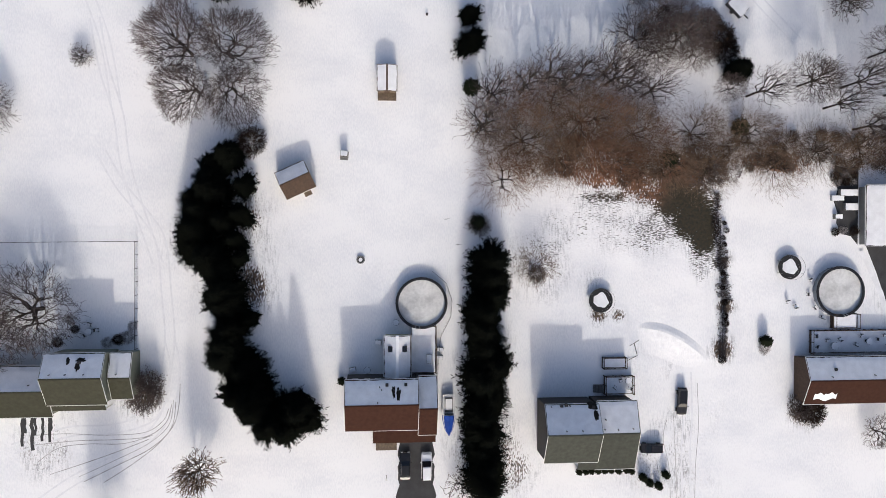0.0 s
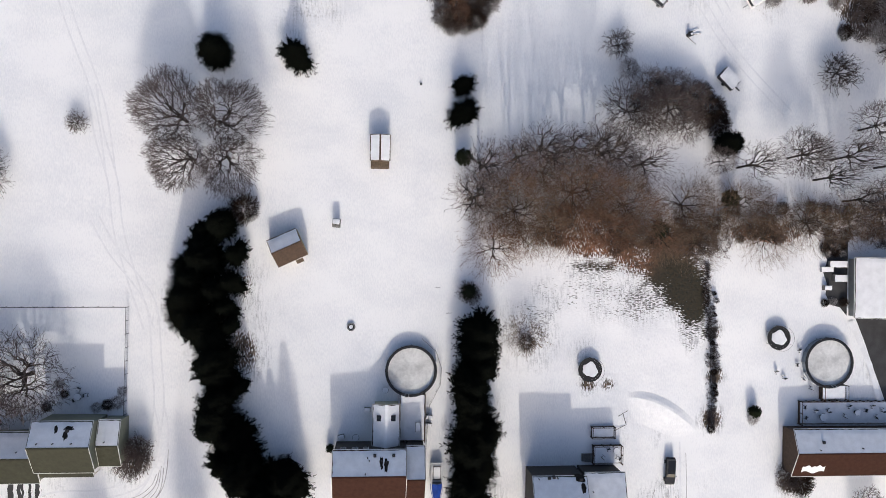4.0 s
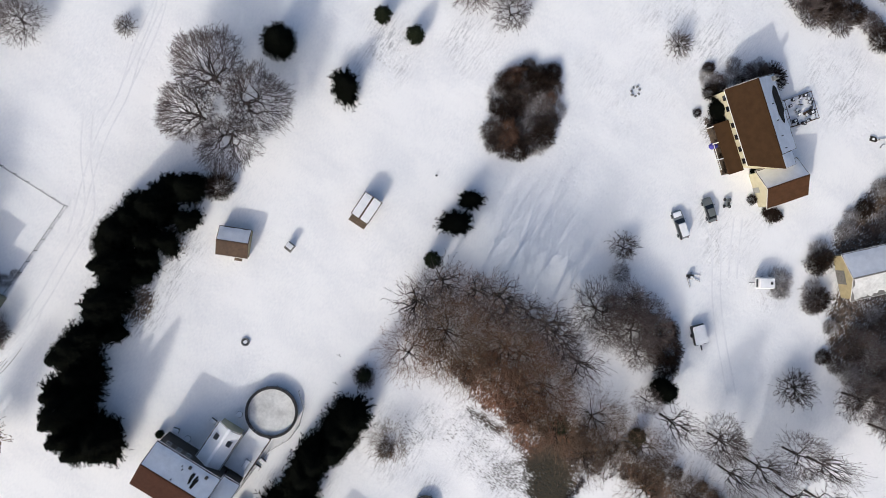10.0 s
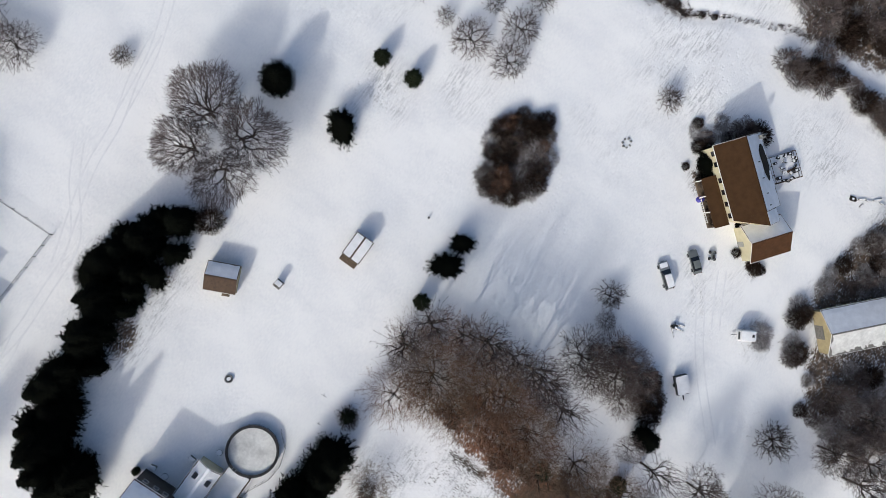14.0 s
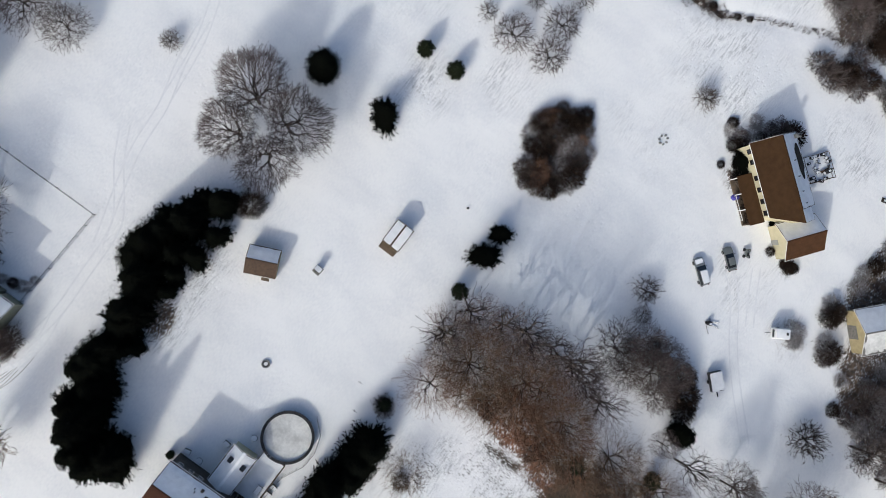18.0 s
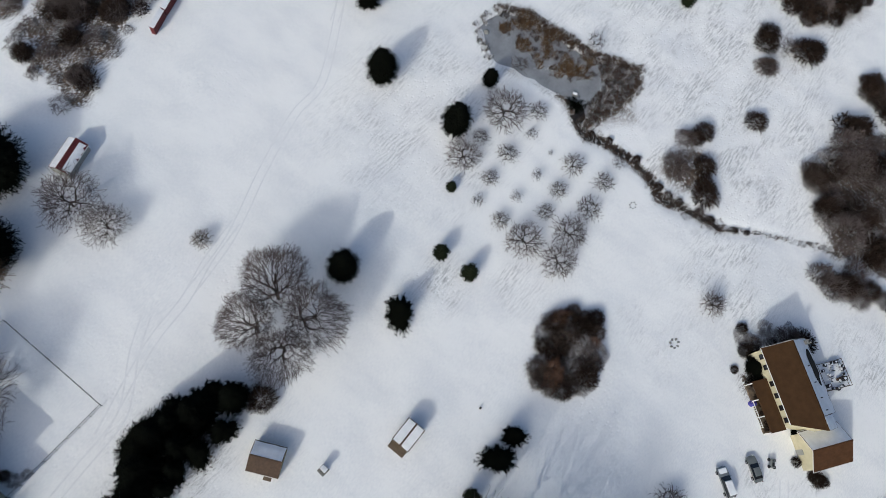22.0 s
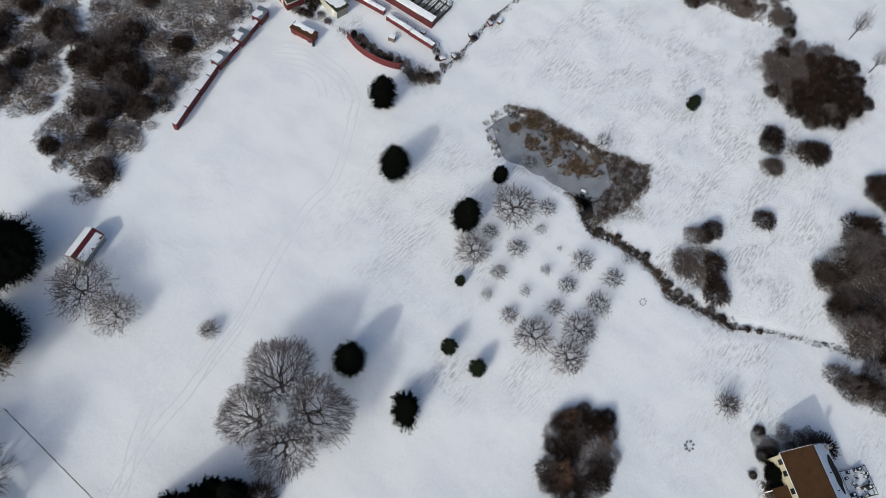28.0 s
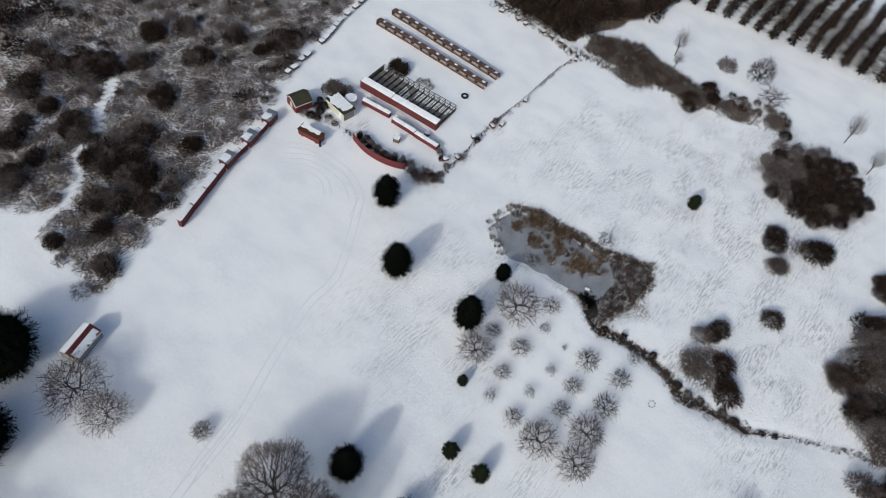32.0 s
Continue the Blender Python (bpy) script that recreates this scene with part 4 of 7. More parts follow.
s = shed("garden_shed", 0.38, 27.45, 90, 4.5, 3.5, 2.3, 2.85, WOOD, DARKWOOD, "small wooden shed, both roof slopes under snow, with a front porch", snow_s=True)
part("porch_floor", block(-3.4, -2.1, -1.6, 1.6, -0.25, 0.2), WOOD, s)
for sy in (-1.5, 1.5):
    part("porch_post", block(-3.3, -3.18, sy - 0.06, sy + 0.06, 0.2, 1.15), WOOD, s)
part("porch_rail", block(-3.3, -3.2, -1.5, 1.5, 1.15, 1.25), WOOD, s)
part("door", block(-2.14, -2.09, -0.45, 0.45, 0.0, 1.95), DARKWOOD, s)
s = shed("garden_shed", -15.1, 10.1, 25, 5.4, 5.0, 2.0, 3.1, TAN, DARKWOOD, "brown shingled shed with one snowy slope and a doorway ramp")
part("ramp", block(0.2, 1.5, -3.2, -2.35, -0.25, 0.18), WOOD, s)
part("door", block(0.2, 1.5, -2.36, -2.305, 0.1, 1.95), GREYWOOD, s)
s = shed("striped_shed", -78.6, 26.6, 108, 6.7, 4.0, 2.1, 3.1, GREYSIDE, RED, "grey shed with a red metal roof half hidden by snow", snow_s=False, snow_n=True)
part("roof_snow", snow_sheet(-3.1, 2.9, -0.75, 3.1 - 0.357, -2.0, 2.15, 0.08, 0.25), SNOW, s, "snow sliding off the red roof")


# ---- evergreens ----
G1 = "evergreens in the west row"
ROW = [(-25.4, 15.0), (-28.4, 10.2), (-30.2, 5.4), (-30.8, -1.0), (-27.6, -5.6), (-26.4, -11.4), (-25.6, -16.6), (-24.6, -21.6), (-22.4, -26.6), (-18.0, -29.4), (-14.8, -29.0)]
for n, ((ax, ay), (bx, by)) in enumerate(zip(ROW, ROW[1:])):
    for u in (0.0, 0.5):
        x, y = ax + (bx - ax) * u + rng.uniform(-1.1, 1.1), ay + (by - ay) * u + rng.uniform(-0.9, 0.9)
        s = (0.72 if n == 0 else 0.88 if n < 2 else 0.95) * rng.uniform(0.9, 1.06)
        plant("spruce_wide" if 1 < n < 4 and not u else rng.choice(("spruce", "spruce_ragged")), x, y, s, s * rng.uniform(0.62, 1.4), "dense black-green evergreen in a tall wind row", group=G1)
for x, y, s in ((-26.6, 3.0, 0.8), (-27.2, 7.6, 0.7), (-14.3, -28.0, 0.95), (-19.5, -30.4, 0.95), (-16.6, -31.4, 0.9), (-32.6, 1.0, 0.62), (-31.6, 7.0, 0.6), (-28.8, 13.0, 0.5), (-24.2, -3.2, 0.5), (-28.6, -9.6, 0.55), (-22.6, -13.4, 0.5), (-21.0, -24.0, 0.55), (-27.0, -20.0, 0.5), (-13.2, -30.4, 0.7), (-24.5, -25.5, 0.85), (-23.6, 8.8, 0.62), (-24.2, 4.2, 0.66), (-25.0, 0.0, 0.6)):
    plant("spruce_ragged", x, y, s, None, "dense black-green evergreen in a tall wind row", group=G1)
G2 = "evergreens in the east row"
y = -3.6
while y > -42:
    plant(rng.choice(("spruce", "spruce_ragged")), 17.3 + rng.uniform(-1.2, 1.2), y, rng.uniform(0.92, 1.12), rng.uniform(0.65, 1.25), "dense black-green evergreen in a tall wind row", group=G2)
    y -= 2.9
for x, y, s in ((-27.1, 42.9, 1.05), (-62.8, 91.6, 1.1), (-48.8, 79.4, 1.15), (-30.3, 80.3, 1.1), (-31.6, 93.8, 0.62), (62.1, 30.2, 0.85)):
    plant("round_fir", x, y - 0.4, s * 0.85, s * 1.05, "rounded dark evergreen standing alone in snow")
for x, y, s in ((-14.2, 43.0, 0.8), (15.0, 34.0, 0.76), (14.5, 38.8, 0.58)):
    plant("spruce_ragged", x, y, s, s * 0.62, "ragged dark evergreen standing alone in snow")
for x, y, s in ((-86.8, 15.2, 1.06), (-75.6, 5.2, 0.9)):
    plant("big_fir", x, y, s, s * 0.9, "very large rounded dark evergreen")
for x, y, s in ((-15.7, 56.7, 0.95), (-9.2, 57.1, 1), (14.9, 26.3, 0.95), (16.1, 2.9, 0.8), (-10.6, 141.8, 1), (-22.6, 68.8, 0.65), (-7.5, -24.4, 0.45)):
    plant("small_fir", x, y, s * 0.8, s * 0.95, "small olive-green evergreen bush in snow")

# ---- bare trees ----
for n, (x, y, s, turn) in enumerate(((-32.4, 31.3, 0.98, 138), (-25.9, 30.9, 0.95, 37), (-31.1, 24.8, 0.82, 203), (-25.2, 25.2, 0.84, 297))):
    plant(("big", "big_b")[n % 2], x, y, s, s * 1.02, "broad frosted leafless tree in a close group of four", group="group of four trees", turn=turn)
plant("bush_brown", -22.5, 16.5, 1.05, 1.2, "dark brown leafless bush beside the evergreens", "bush")
for x, y, s in ((-57.0, -11.5, 1.0), (-65, -14, 1.0)):
    plant("yard_oak", x, y, s, None, "dark leafless tree in the fenced yard")
plant("tall", -30.8, -38.2, 0.95, None, "slender leafless birch with a long thin shadow")
plant("tall", -46.4, -46.5, 1.0, None, "slender leafless birch beside the farm drive")
plant("tall", -70, 3, 0.9, None, "leafless tree beyond the yard fence")
for x, y, s in ((-50.2, 30.4, 0.62), (30.6, 83.2, 0.8), (42.4, 47.2, 0.86), (83.6, 43.6, 1.2)):
    plant("radial", x, y, s, s * 0.9, "round-crowned leafless tree standing alone in snow")
for x, y, s in ((-71.6, 20.6, 0.98), (-63.9, 21.6, 0.72)):
    plant("shed_tree", x, y, s, s * 0.8, "open-crowned leafless tree beside the shed")
plant("hair", 26.4, -4.6, 0.62, 0.75, "round brown leafless bush in the lawn", "bush")
plant("bush_mid", 26.6, -6.2, 0.7, 0.6, "low brown shrub at the foot of the lawn bush", "bush")
plant("bush_grey", 16.4, 2.6, 0.85, 0.9, "olive-grey leafless bush at the end of the evergreens", "bush")
plant("bush_grey", -40.2, -26.2, 1.3, 0.8, "leafless shrubs at the house corner", "bush")
plant("bush_grey", -39.3, -24.0, 0.9, 1.6, "leafless shrubs at the house corner", "bush")
plant("sparse", 13.5, -43.5, 1.4, None, "leafless sapling beside the drive")

ORCHARD = [(-24.9, 89.5, 5.3), (-19.7, 94.5, 2.6), (-17.7, 89.3, 1.9), (-25.1, 81.7, 2.3), (-25.1, 75.7, 3.9), (-18.7, 82.3, 2.8), (-18.2, 75.5, 2.3), (-11.4, 82.4, 1.7), (-7.0, 89.1, 3.2), (-0.2, 96.0, 2), (-0.1, 90.0, 2.8), (-6.3, 82.6, 2.5), (0.6, 83.1, 3.4), (-11.8, 75.8, 1.8), (-17.0, 70.2, 1.9), (-5.4, 76.9, 2.4), (-11.1, 69.6, 2.4), (-5.3, 69.2, 4.2), (0.9, 76.3, 3.9), (2.4, 70.0, 3.9), (-12.2, 88.5, 0.8)]
for x, y, r in ORCHARD:
    plant(("orchard" if r > 3.5 else "orchard_b") if r > 2.2 else "sparse", x, y, r / (3.0 if r > 2.2 else 3.5), 0.3 + 0.19 * r, "leafless orchard tree with reddish twigs" if r > 2.2 else "young leafless orchard tree", group="orchard trees")


def scatter(poly, count, gap, keys, lo, hi, label, category, group, trim=0.0, joined="", holes=(), clump=None):
    """Stands plants at random places in an outline; joined: as one object of that name; clump: gathered in drifts."""
    xs, ys = [p[0] for p in poly], [p[1] for p in poly]
    got, tries, parts = [], 0, {}
    while len(got) < count and tries < count * 60:
        tries += 1
        x, y = rng.uniform(min(xs), max(xs)), rng.uniform(min(ys), max(ys))
        if not inside(x, y, poly) or any(math.hypot(x - a, y - b) < gap for a, b in got):
            continue
        if trim and seg_dist(x, y, poly + poly[:1]) < trim or any(seg_dist(x, y, ln) < w for ln, w in holes):
            continue
        if clump is not None and noise.noise((x * 0.1, y * 0.1, 2.0)) < clump:
            continue
        got.append((x, y))
        s, key = rng.uniform(lo, hi), rng.choice(keys)
        if joined:
            m = pose(x, y, gz(x, y) - 0.04, 0, 0, rng.uniform(0, 360)) @ Matrix.Diagonal((s, s, s * rng.uniform(0.85, 1.1), 1))
            parts.setdefault(key, []).append(np.array(m))
        else:
            plant(key, x, y, s, s * rng.uniform(0.85, 1.1), label, category, group)
    if parts:
        join(parts, joined, label, category)


def join(parts, name, label, category):
    """Makes one object for each kind of plant out of its many places."""
    for key, ms in parts.items():
        src = TEMPLATES[key].data
        co = np.empty(len(src.vertices) * 3)
        src.vertices.foreach_get("co", co)
        co = np.c_[co.reshape(-1, 3), np.ones(len(co) // 3)]
        idx = np.array([p.vertices[:] for p in src.polygons])
        v = np.concatenate([(co @ m.T)[:, :3] for m in ms])
        f = np.concatenate([idx + i * len(co) for i in range(len(ms))])
        tagged(mesh_object(name, v.tolist(), f.tolist(), src.materials[0]), label, category, kind="stuff")


def drifts(discs, keys, lo, hi, density, name, label, category):
    """Close-grown bushes that fill round drifts, highest in the middle."""
    parts = {}
    for cx, cy, r in discs:
        n = max(1, round(density * r * r))
        for i in range(n):
            a, q = i * 2.4 + cx, max(0.0, r - 1.4) * math.sqrt((i + 0.4) / n)
            x, y = cx + q * math.cos(a) + rng.gauss(0, 0.3), cy + q * math.sin(a) + rng.gauss(0, 0.3)
            s = rng.uniform(lo, hi) * min(1.0, 0.45 + 0.25 * r)
            m = pose(x, y, gz(x, y) - 0.04, 0, 0, rng.uniform(0, 360)) @ Matrix.Diagonal((s, s, s * (1.15 - 0.35 * q / r), 1))
            parts.setdefault(rng.choice(keys), []).append(np.array(m))
    join(parts, name, label, category)


scatter(HEART, 46, 1.5, ["bush_brown", "bush_mid", "bush_red", "bush_grey", "bush_mid", "bush_frost", "bush_frost"], 0.5, 0.95, "dense dark brown leafless bush in a heart-shaped thicket", "bush", "heart-shaped thicket", 0.9)
for n, (x, y, sc) in enumerate(((34.2, 20.6, 1.0), (20.4, 10.6, 0.85), (23.8, 17.2, 0.95), (37.4, 21.2, 0.9), (43.6, 18.6, 0.85), (29.0, 24.0, 0.75), (17.6, 20.0, 0.65), (42.0, 13.4, 0.7), (30.4, 14.0, 0.7), (26.0, 12.0, 0.6), (54.3, 18.8, 0.8), (50.4, 13.4, 0.75), (64.4, 19.0, 0.75), (78.0, 16.0, 0.75), (57.0, 12.0, 0.7), (70.0, 13.0, 0.7), (86.0, 17.0, 0.7), (93.0, 19.0, 0.75))):
    plant(("limb", "limb_b")[n % 2 if n < 10 else 0], x, y, sc, sc * 0.8, "tall leafless tree with long dark limbs in the wood", "tree", "wood of red-brown trees")
for x, y in ((18, 24.5), (23.5, 26), (27.5, 27.5), (33, 28), (37, 28), (41.5, 26.5), (45.5, 25.5), (30, 26), (39, 27.5), (74.9, 27.9), (16, 19)):
    plant("lanky", x, y, rng.uniform(0.85, 1.2), None, "lanky leafless tree on the northern edge of the wood", "tree", "wood of red-brown trees")
WOOD_HEART = [(15.5, 17), (18.5, 23.5), (25, 26.6), (33, 27.2), (41, 26.8), (47, 24), (48.6, 17), (45.5, 13), (35, 13.6), (26, 13.8), (20, 13.6)]
scatter(WOOD_HEART, 23, 3.9, ["hair", "hair_red", "hair_red"], 0.55, 0.95, "fine brown tangle of leafless saplings in the wood", "saplings", "saplings of the wood")
scatter([(26, 12.5), (30, 17), (40, 19), (50, 17), (52, 10), (44, 9.5), (34, 10.5)], 12, 2.6, ["bush_mid", "bush_red", "bush_mid"], 0.5, 0.8, "brown undergrowth of the wood", "undergrowth", "", 0.8, "undergrowth")
HEDGE = [(54, 9), (53, 18), (66, 19), (78, 19.5), (102, 19), (102, 12), (91, 12), (79, 13.5), (68, 11), (60, 11)]
for x, y, sc in ((55.6, 15.0, 0.62), (61.0, 16.4, 0.66), (66.8, 15.2, 0.6), (72.6, 16.8, 0.6), (79.0, 17.0, 0.62), (85.4, 15.6, 0.6), (91.6, 16.0, 0.62), (97.6, 15.2, 0.6), (58.4, 20.6, 0.5), (69.4, 20.4, 0.5)):
    plant("hair", x, y, sc, sc * 0.6, "fine olive-brown saplings of the overgrown hedge", "saplings", "saplings of the hedge")
scatter(HEDGE, 60, 1.5, ["bush_mid", "low_grey", "bush_grey", "bush_mid", "low_grey"], 0.35, 0.8, "grey-brown undergrowth of the overgrown hedge", "undergrowth", "", 0.2, "hedge_undergrowth")
for x, y in ((50.4, 14.3), (63.5, 20.2)):
    plant("small_fir", x, y, 0.8, 0.7, "dark evergreen shrub among the hedge", "shrub")
for x, y, sc in ((74.9, 27.9, 0.75), (88.6, 33.4, 0.8), (90.1, 18.6, 0.9), (60.4, 26.6, 0.45)):
    plant("oak", x, y, sc, None, "tall leafless tree with heavy dark limbs beyond the hedge", "tree", "tall trees beyond the hedge")
for x, y, sc in ((43.9, 35.2, 1.6), (51.4, 35.4, 1.5), (48.4, 40.0, 1.15), (55.6, 38.0, 1.1), (52.6, 40.4, 0.9), (47.6, 33.2, 1.2), (54.6, 33.0, 1.1), (44.4, 43.0, 0.6)):
    plant("shed_tree", x, y, sc * 0.56, sc * 0.5, "frosted leafless tree at the edge of the wood", "tree", "grey thicket")
for x, y, sc in ((60.0, 36.2, 1.15), (61.0, 33.8, 0.95), (57.6, 39.0, 0.95), (56.6, 35.6, 0.9), (58.6, 34.2, 0.8), (49.6, 40.6, 0.6), (50.0, 37.6, 0.8), (53.4, 38.4, 0.9), (46.0, 37.4, 0.7)):
    plant("bush_mid" if sc < 0.92 else "bush_brown", x, y, sc, sc * 1.1, "dark leafless bush at the edge of the wood", "bush", "grey thicket bushes")
for x, y in ((83.2, 27.8), (93.7, 34.5), (100.4, 46), (85.8, 20.2), (91.8, 26.5), (65.2, 25.9), (80, 24), (97, 29)):
    plant("lanky", x, y, rng.uniform(0.85, 1.0), None, "tall leafless tree casting long shadows")
SCRUB_NEAR = [(-85.5, 36), (-89.6, 45.8), (-91.5, 55), (-95, 65), (-99, 77), (-102, 90), (-108, 103), (-112, 113), (-117.5, 130), (-119.5, 150), (-150, 160), (-185, 110), (-150, 60), (-120, 30), (-116, 33), (-110, 37), (-99, 34), (-87, 32.5)]
SCRUB_FAR = [(-119.5, 150), (-124, 178), (-150, 215), (-215, 200), (-225, 120), (-185, 60), (-150, 60), (-185, 110), (-150, 160)]
DARK_DRIFTS = [(-141.6, 71.8, 6.4), (-148, 66.3, 2.9), (-135.9, 79.6, 2.4), (-121.6, 76, 3.7), (-113.4, 58.5, 7), (-115.6, 54.7, 3.2), (-114.5, 66, 3.6), (-104.9, 56.6, 4.7), (-103, 49.6, 4), (-106.5, 48.4, 2.6), (-90.7, 39.5, 3.1), (-143.2, 89.9, 3.6), (-127.9, 57.2, 4.4), (-145.5, 55.9, 4), (-137, 56.8, 2.8), (-136, 49.9, 2.3), (-123.1, 39.2, 2.8), (-124.8, 45.5, 2.9), (-98.3, 61, 2), (-118.6, 111.7, 5.2)]
DARK_DRIFTS += [(-119, 104.8, 2.3), (-127.7, 91.8, 3.9), (-128.9, 103.6, 3.2), (-101.8, 36, 1.6), (-98.7, 44.5, 2.6), (-97.2, 54.4, 2.6), (-105.2, 71.9, 2.8), (-140, 97, 3.3), (-155.8, 65.4, 2.5), (-132.3, 45, 2.7), (-122.6, 56.4, 2.9)]
drifts(DARK_DRIFTS, ["bush_far", "bush_brown", "bush_grey"], 0.6, 1.1, 0.62, "scrub", "dark brown thorny drifts in snow-dusted scrub", "scrub")
scatter(SCRUB_NEAR, 150, 2.4, ["bush_far", "bush_grey"], 0.4, 0.8, "scattered bushes of snow-dusted scrub", "scrub", "", 0.6, "scattered_scrub", TRAILS)
scatter(SCRUB_NEAR, 520, 1.9, ["low_scrub", "low_grey"], 0.55, 0.95, "low snow-dusted growth of dense scrub", "scrub", "", 0.2, "low_scrub", TRAILS)
scatter(SCRUB_FAR, 110, 3.0, ["bush_far"], 0.9, 1.5, "dark brown bushes of the farther scrub", "scrub", "", 0.0, "scrub", (), 0.0)
scatter(SCRUB_FAR, 170, 3.2, ["low_scrub", "low_grey"], 0.9, 1.3, "low snow-dusted growth of the farther scrub", "scrub", "", 0.0, "low_scrub")
scatter(WOODS_E, 46, 3.0, ["bush_grey", "low_grey", "bush_frost", "bush_mid"], 0.7, 1.2, "grey-brown growth of the wood at the field's edge", "wood", "", 0.5, "eastern_wood")
drifts([(35.6, 140.1, 4.2), (33.5, 122.6, 3.4), (36.5, 127, 2.6), (42, 133, 4.5), (45, 121, 4.5), (48, 140, 5), (55, 130, 5), (39, 117, 2.6), (52, 116, 4), (60, 120, 5), (34.8, 152.5, 4.3), (40, 149, 3.5), (66, 128, 5)], ["bush_brown", "bush_mid", "bush_far"], 0.75, 1.15, 0.4, "eastern_wood", "dark brown drifts in the wood at the field's edge", "wood")
scatter([(86, 52), (93, 45.5), (100, 44), (108, 50), (107, 66), (96, 62), (88, 58)], 13, 3.4, ["bush_mid", "bush_mid", "bush_frost"], 0.7, 1.05, "dark leafless growth beside the barn", "wood", "", 0.3, "barn_growth")
scatter(WOODS_H, 26, 3.4, ["bush_grey", "bush_frost", "bush_frost"], 0.6, 0.95, "leafless growth round the barn", "wood", "", 0.5, "barn_growth")
for x, y, sc in ((92.5, 48, 0.75), (88.5, 56, 0.6), (99, 50, 0.95), (104, 58, 0.95), (96, 57, 0.8), (98, 84, 0.9), (82, 84, 0.8), (80, 92, 0.7), (92, 94, 0.9)):
    plant("oak", x, y, sc, None, "leafless tree with heavy limbs round the barn", "tree", "trees round the barn")
scatter([(74.6, 67.8), (73.6, 74), (74.8, 83), (78, 92), (92, 94), (100, 88), (92, 84.5), (84, 77)], 22, 2.8, ["bush_brown", "bush_grey", "bush_frost", "bush_frost"], 0.65, 1.0, "dense dark leafless growth behind the barn", "wood", "", 0.4, "barn_growth")
scatter([(79.2, 57.6), (83, 52), (89, 48.6), (97, 50), (103, 55), (99, 62), (95, 66), (86, 59.5)], 15, 2.7, ["bush_brown", "bush_grey", "bush_frost", "bush_frost"], 0.6, 0.95, "dense dark leafless growth before the barn", "wood", "", 0.3, "barn_growth")
for x, y, sc in ((38.5, 128.5, 0.8), (47.0, 127.0, 0.9), (44.5, 114.0, 0.8), (36.5, 134.0, 0.7), (54.0, 122.0, 0.9), (50.0, 134.0, 0.9)):
    plant("shed_tree", x, y, sc, sc * 0.8, "grey leafless tree in the wood at the field's edge", "tree", "trees of the eastern wood")
scatter(WOODS_NE, 22, 3.2, ["bush_brown", "bush_grey"], 0.9, 1.3, "leafless growth along the wood", "wood", "", 0.5, "hedge_wood")
scatter(WOODS_N, 120, 3.2, ["bush_far", "bush_brown"], 1.3, 2.0, "dark brown leafless trees of the northern wood", "wood", "", 0.5, "northern_wood")
for cx, cy, r, n in ((8.8, 171, 13.5, 46), (-28, 175, 2.5, 3), (-4.4, 182.5, 1.2, 1), (44.5, 77.2, 2, 3), (47, 86.5, 2.4, 4), (77, -31.5, 2, 2), (78, 59.5, 1.6, 3), (74.6, 66.5, 1.6, 3)):
    for i in range(n):
        a, q = i * 2.4, r * math.sqrt((i + 0.5) / n)
        plant("bush_grey" if rng.random() < (0.25 if r < 10 else 0.55 if q * math.cos(a) < -3 else 0.1) else "bush_frost" if cx > 70 and cy > 50 and i % 2 else "bush_brown", cx + q * math.cos(a), cy + q * math.sin(a), rng.uniform(0.75, 1.1), rng.uniform(0.7, 1.0), "brown leafless bush in a clump", "bush", "clumps of bushes")
for x, y, r, k in ((7.5, 111.1, 2.3, "bush_grey"), (9.8, 115.2, 2.2, "bush_brown"), (9.3, 112.6, 2.0, "bush_brown"), (9.3, 103.8, 3.1, "bush_grey"), (14.0, 108.1, 2.4, "bush_brown"), (17.5, 102.3, 2.9, "bush_brown"), (16.4, 104.2, 2.2, "bush_brown"), (17.3, 125.5, 2.5, "bush_brown"), (12.2, 139.6, 2.7, "bush_grey"), (12.4, 140.2, 2.0, "bush_brown"), (17.4, 150.0, 3.6, "bush_brown"), (18.6, 151.6, 3.0, "bush_brown"), (9.1, 145.4, 2.9, "bush_brown"), (8.2, 148.2, 2.6, "bush_brown")):
    plant(k, x, y, r / 2.4, 0.3 + r * 0.22, "round dark brown leafless bush in the field" if k == "bush_brown" else "round grey-brown leafless bush in the field", "bush", "bushes of the field")
plant("sparse", 13.6, 147.0, 1.0, 1.2, "open leafless shrub between two dark bushes", "bush", "bushes of the field")
plant("sparse", -20.4, 117.0, 0.85, 1.0, "small leafless tree on the pond's far bank")
plant("sparse", -29.2, 101.4, 0.8, 0.9, "small leafless tree leaning over the pond ice")
scatter([(-27, 176.5), (-18, 180.5), (-4.5, 186.5), (-6.8, 192), (-20, 187.5), (-28, 184)], 30, 1.5, ["bush_far", "bush_grey", "bush_grey"], 0.38, 0.65, "dense brown hedge at the field's edge", "hedge", "", 0.2, "northern_hedge")
drifts([(-24.5, 181, 2.4), (-27.5, 184, 2.0)], ["bush_brown"], 0.7, 0.9, 0.6, "northern_hedge", "dark bushes in the northern hedge", "hedge")
for x, y, k, s in ((-41.5, 190, "lanky", 0.6), (-38.8, 184.5, "lanky", 0.4), (-28, 196.4, "bush_grey", 1.15), (-19.0, 198.2, "round", 1.45), (-12.4, 192.2, "sparse", 1.5), (9.3, 193.4, "lanky", 0.62), (18, 186, "lanky", 0.55)):
    plant(k, x, y, s, None, "lone tree on the snowy strip beyond the hedge")
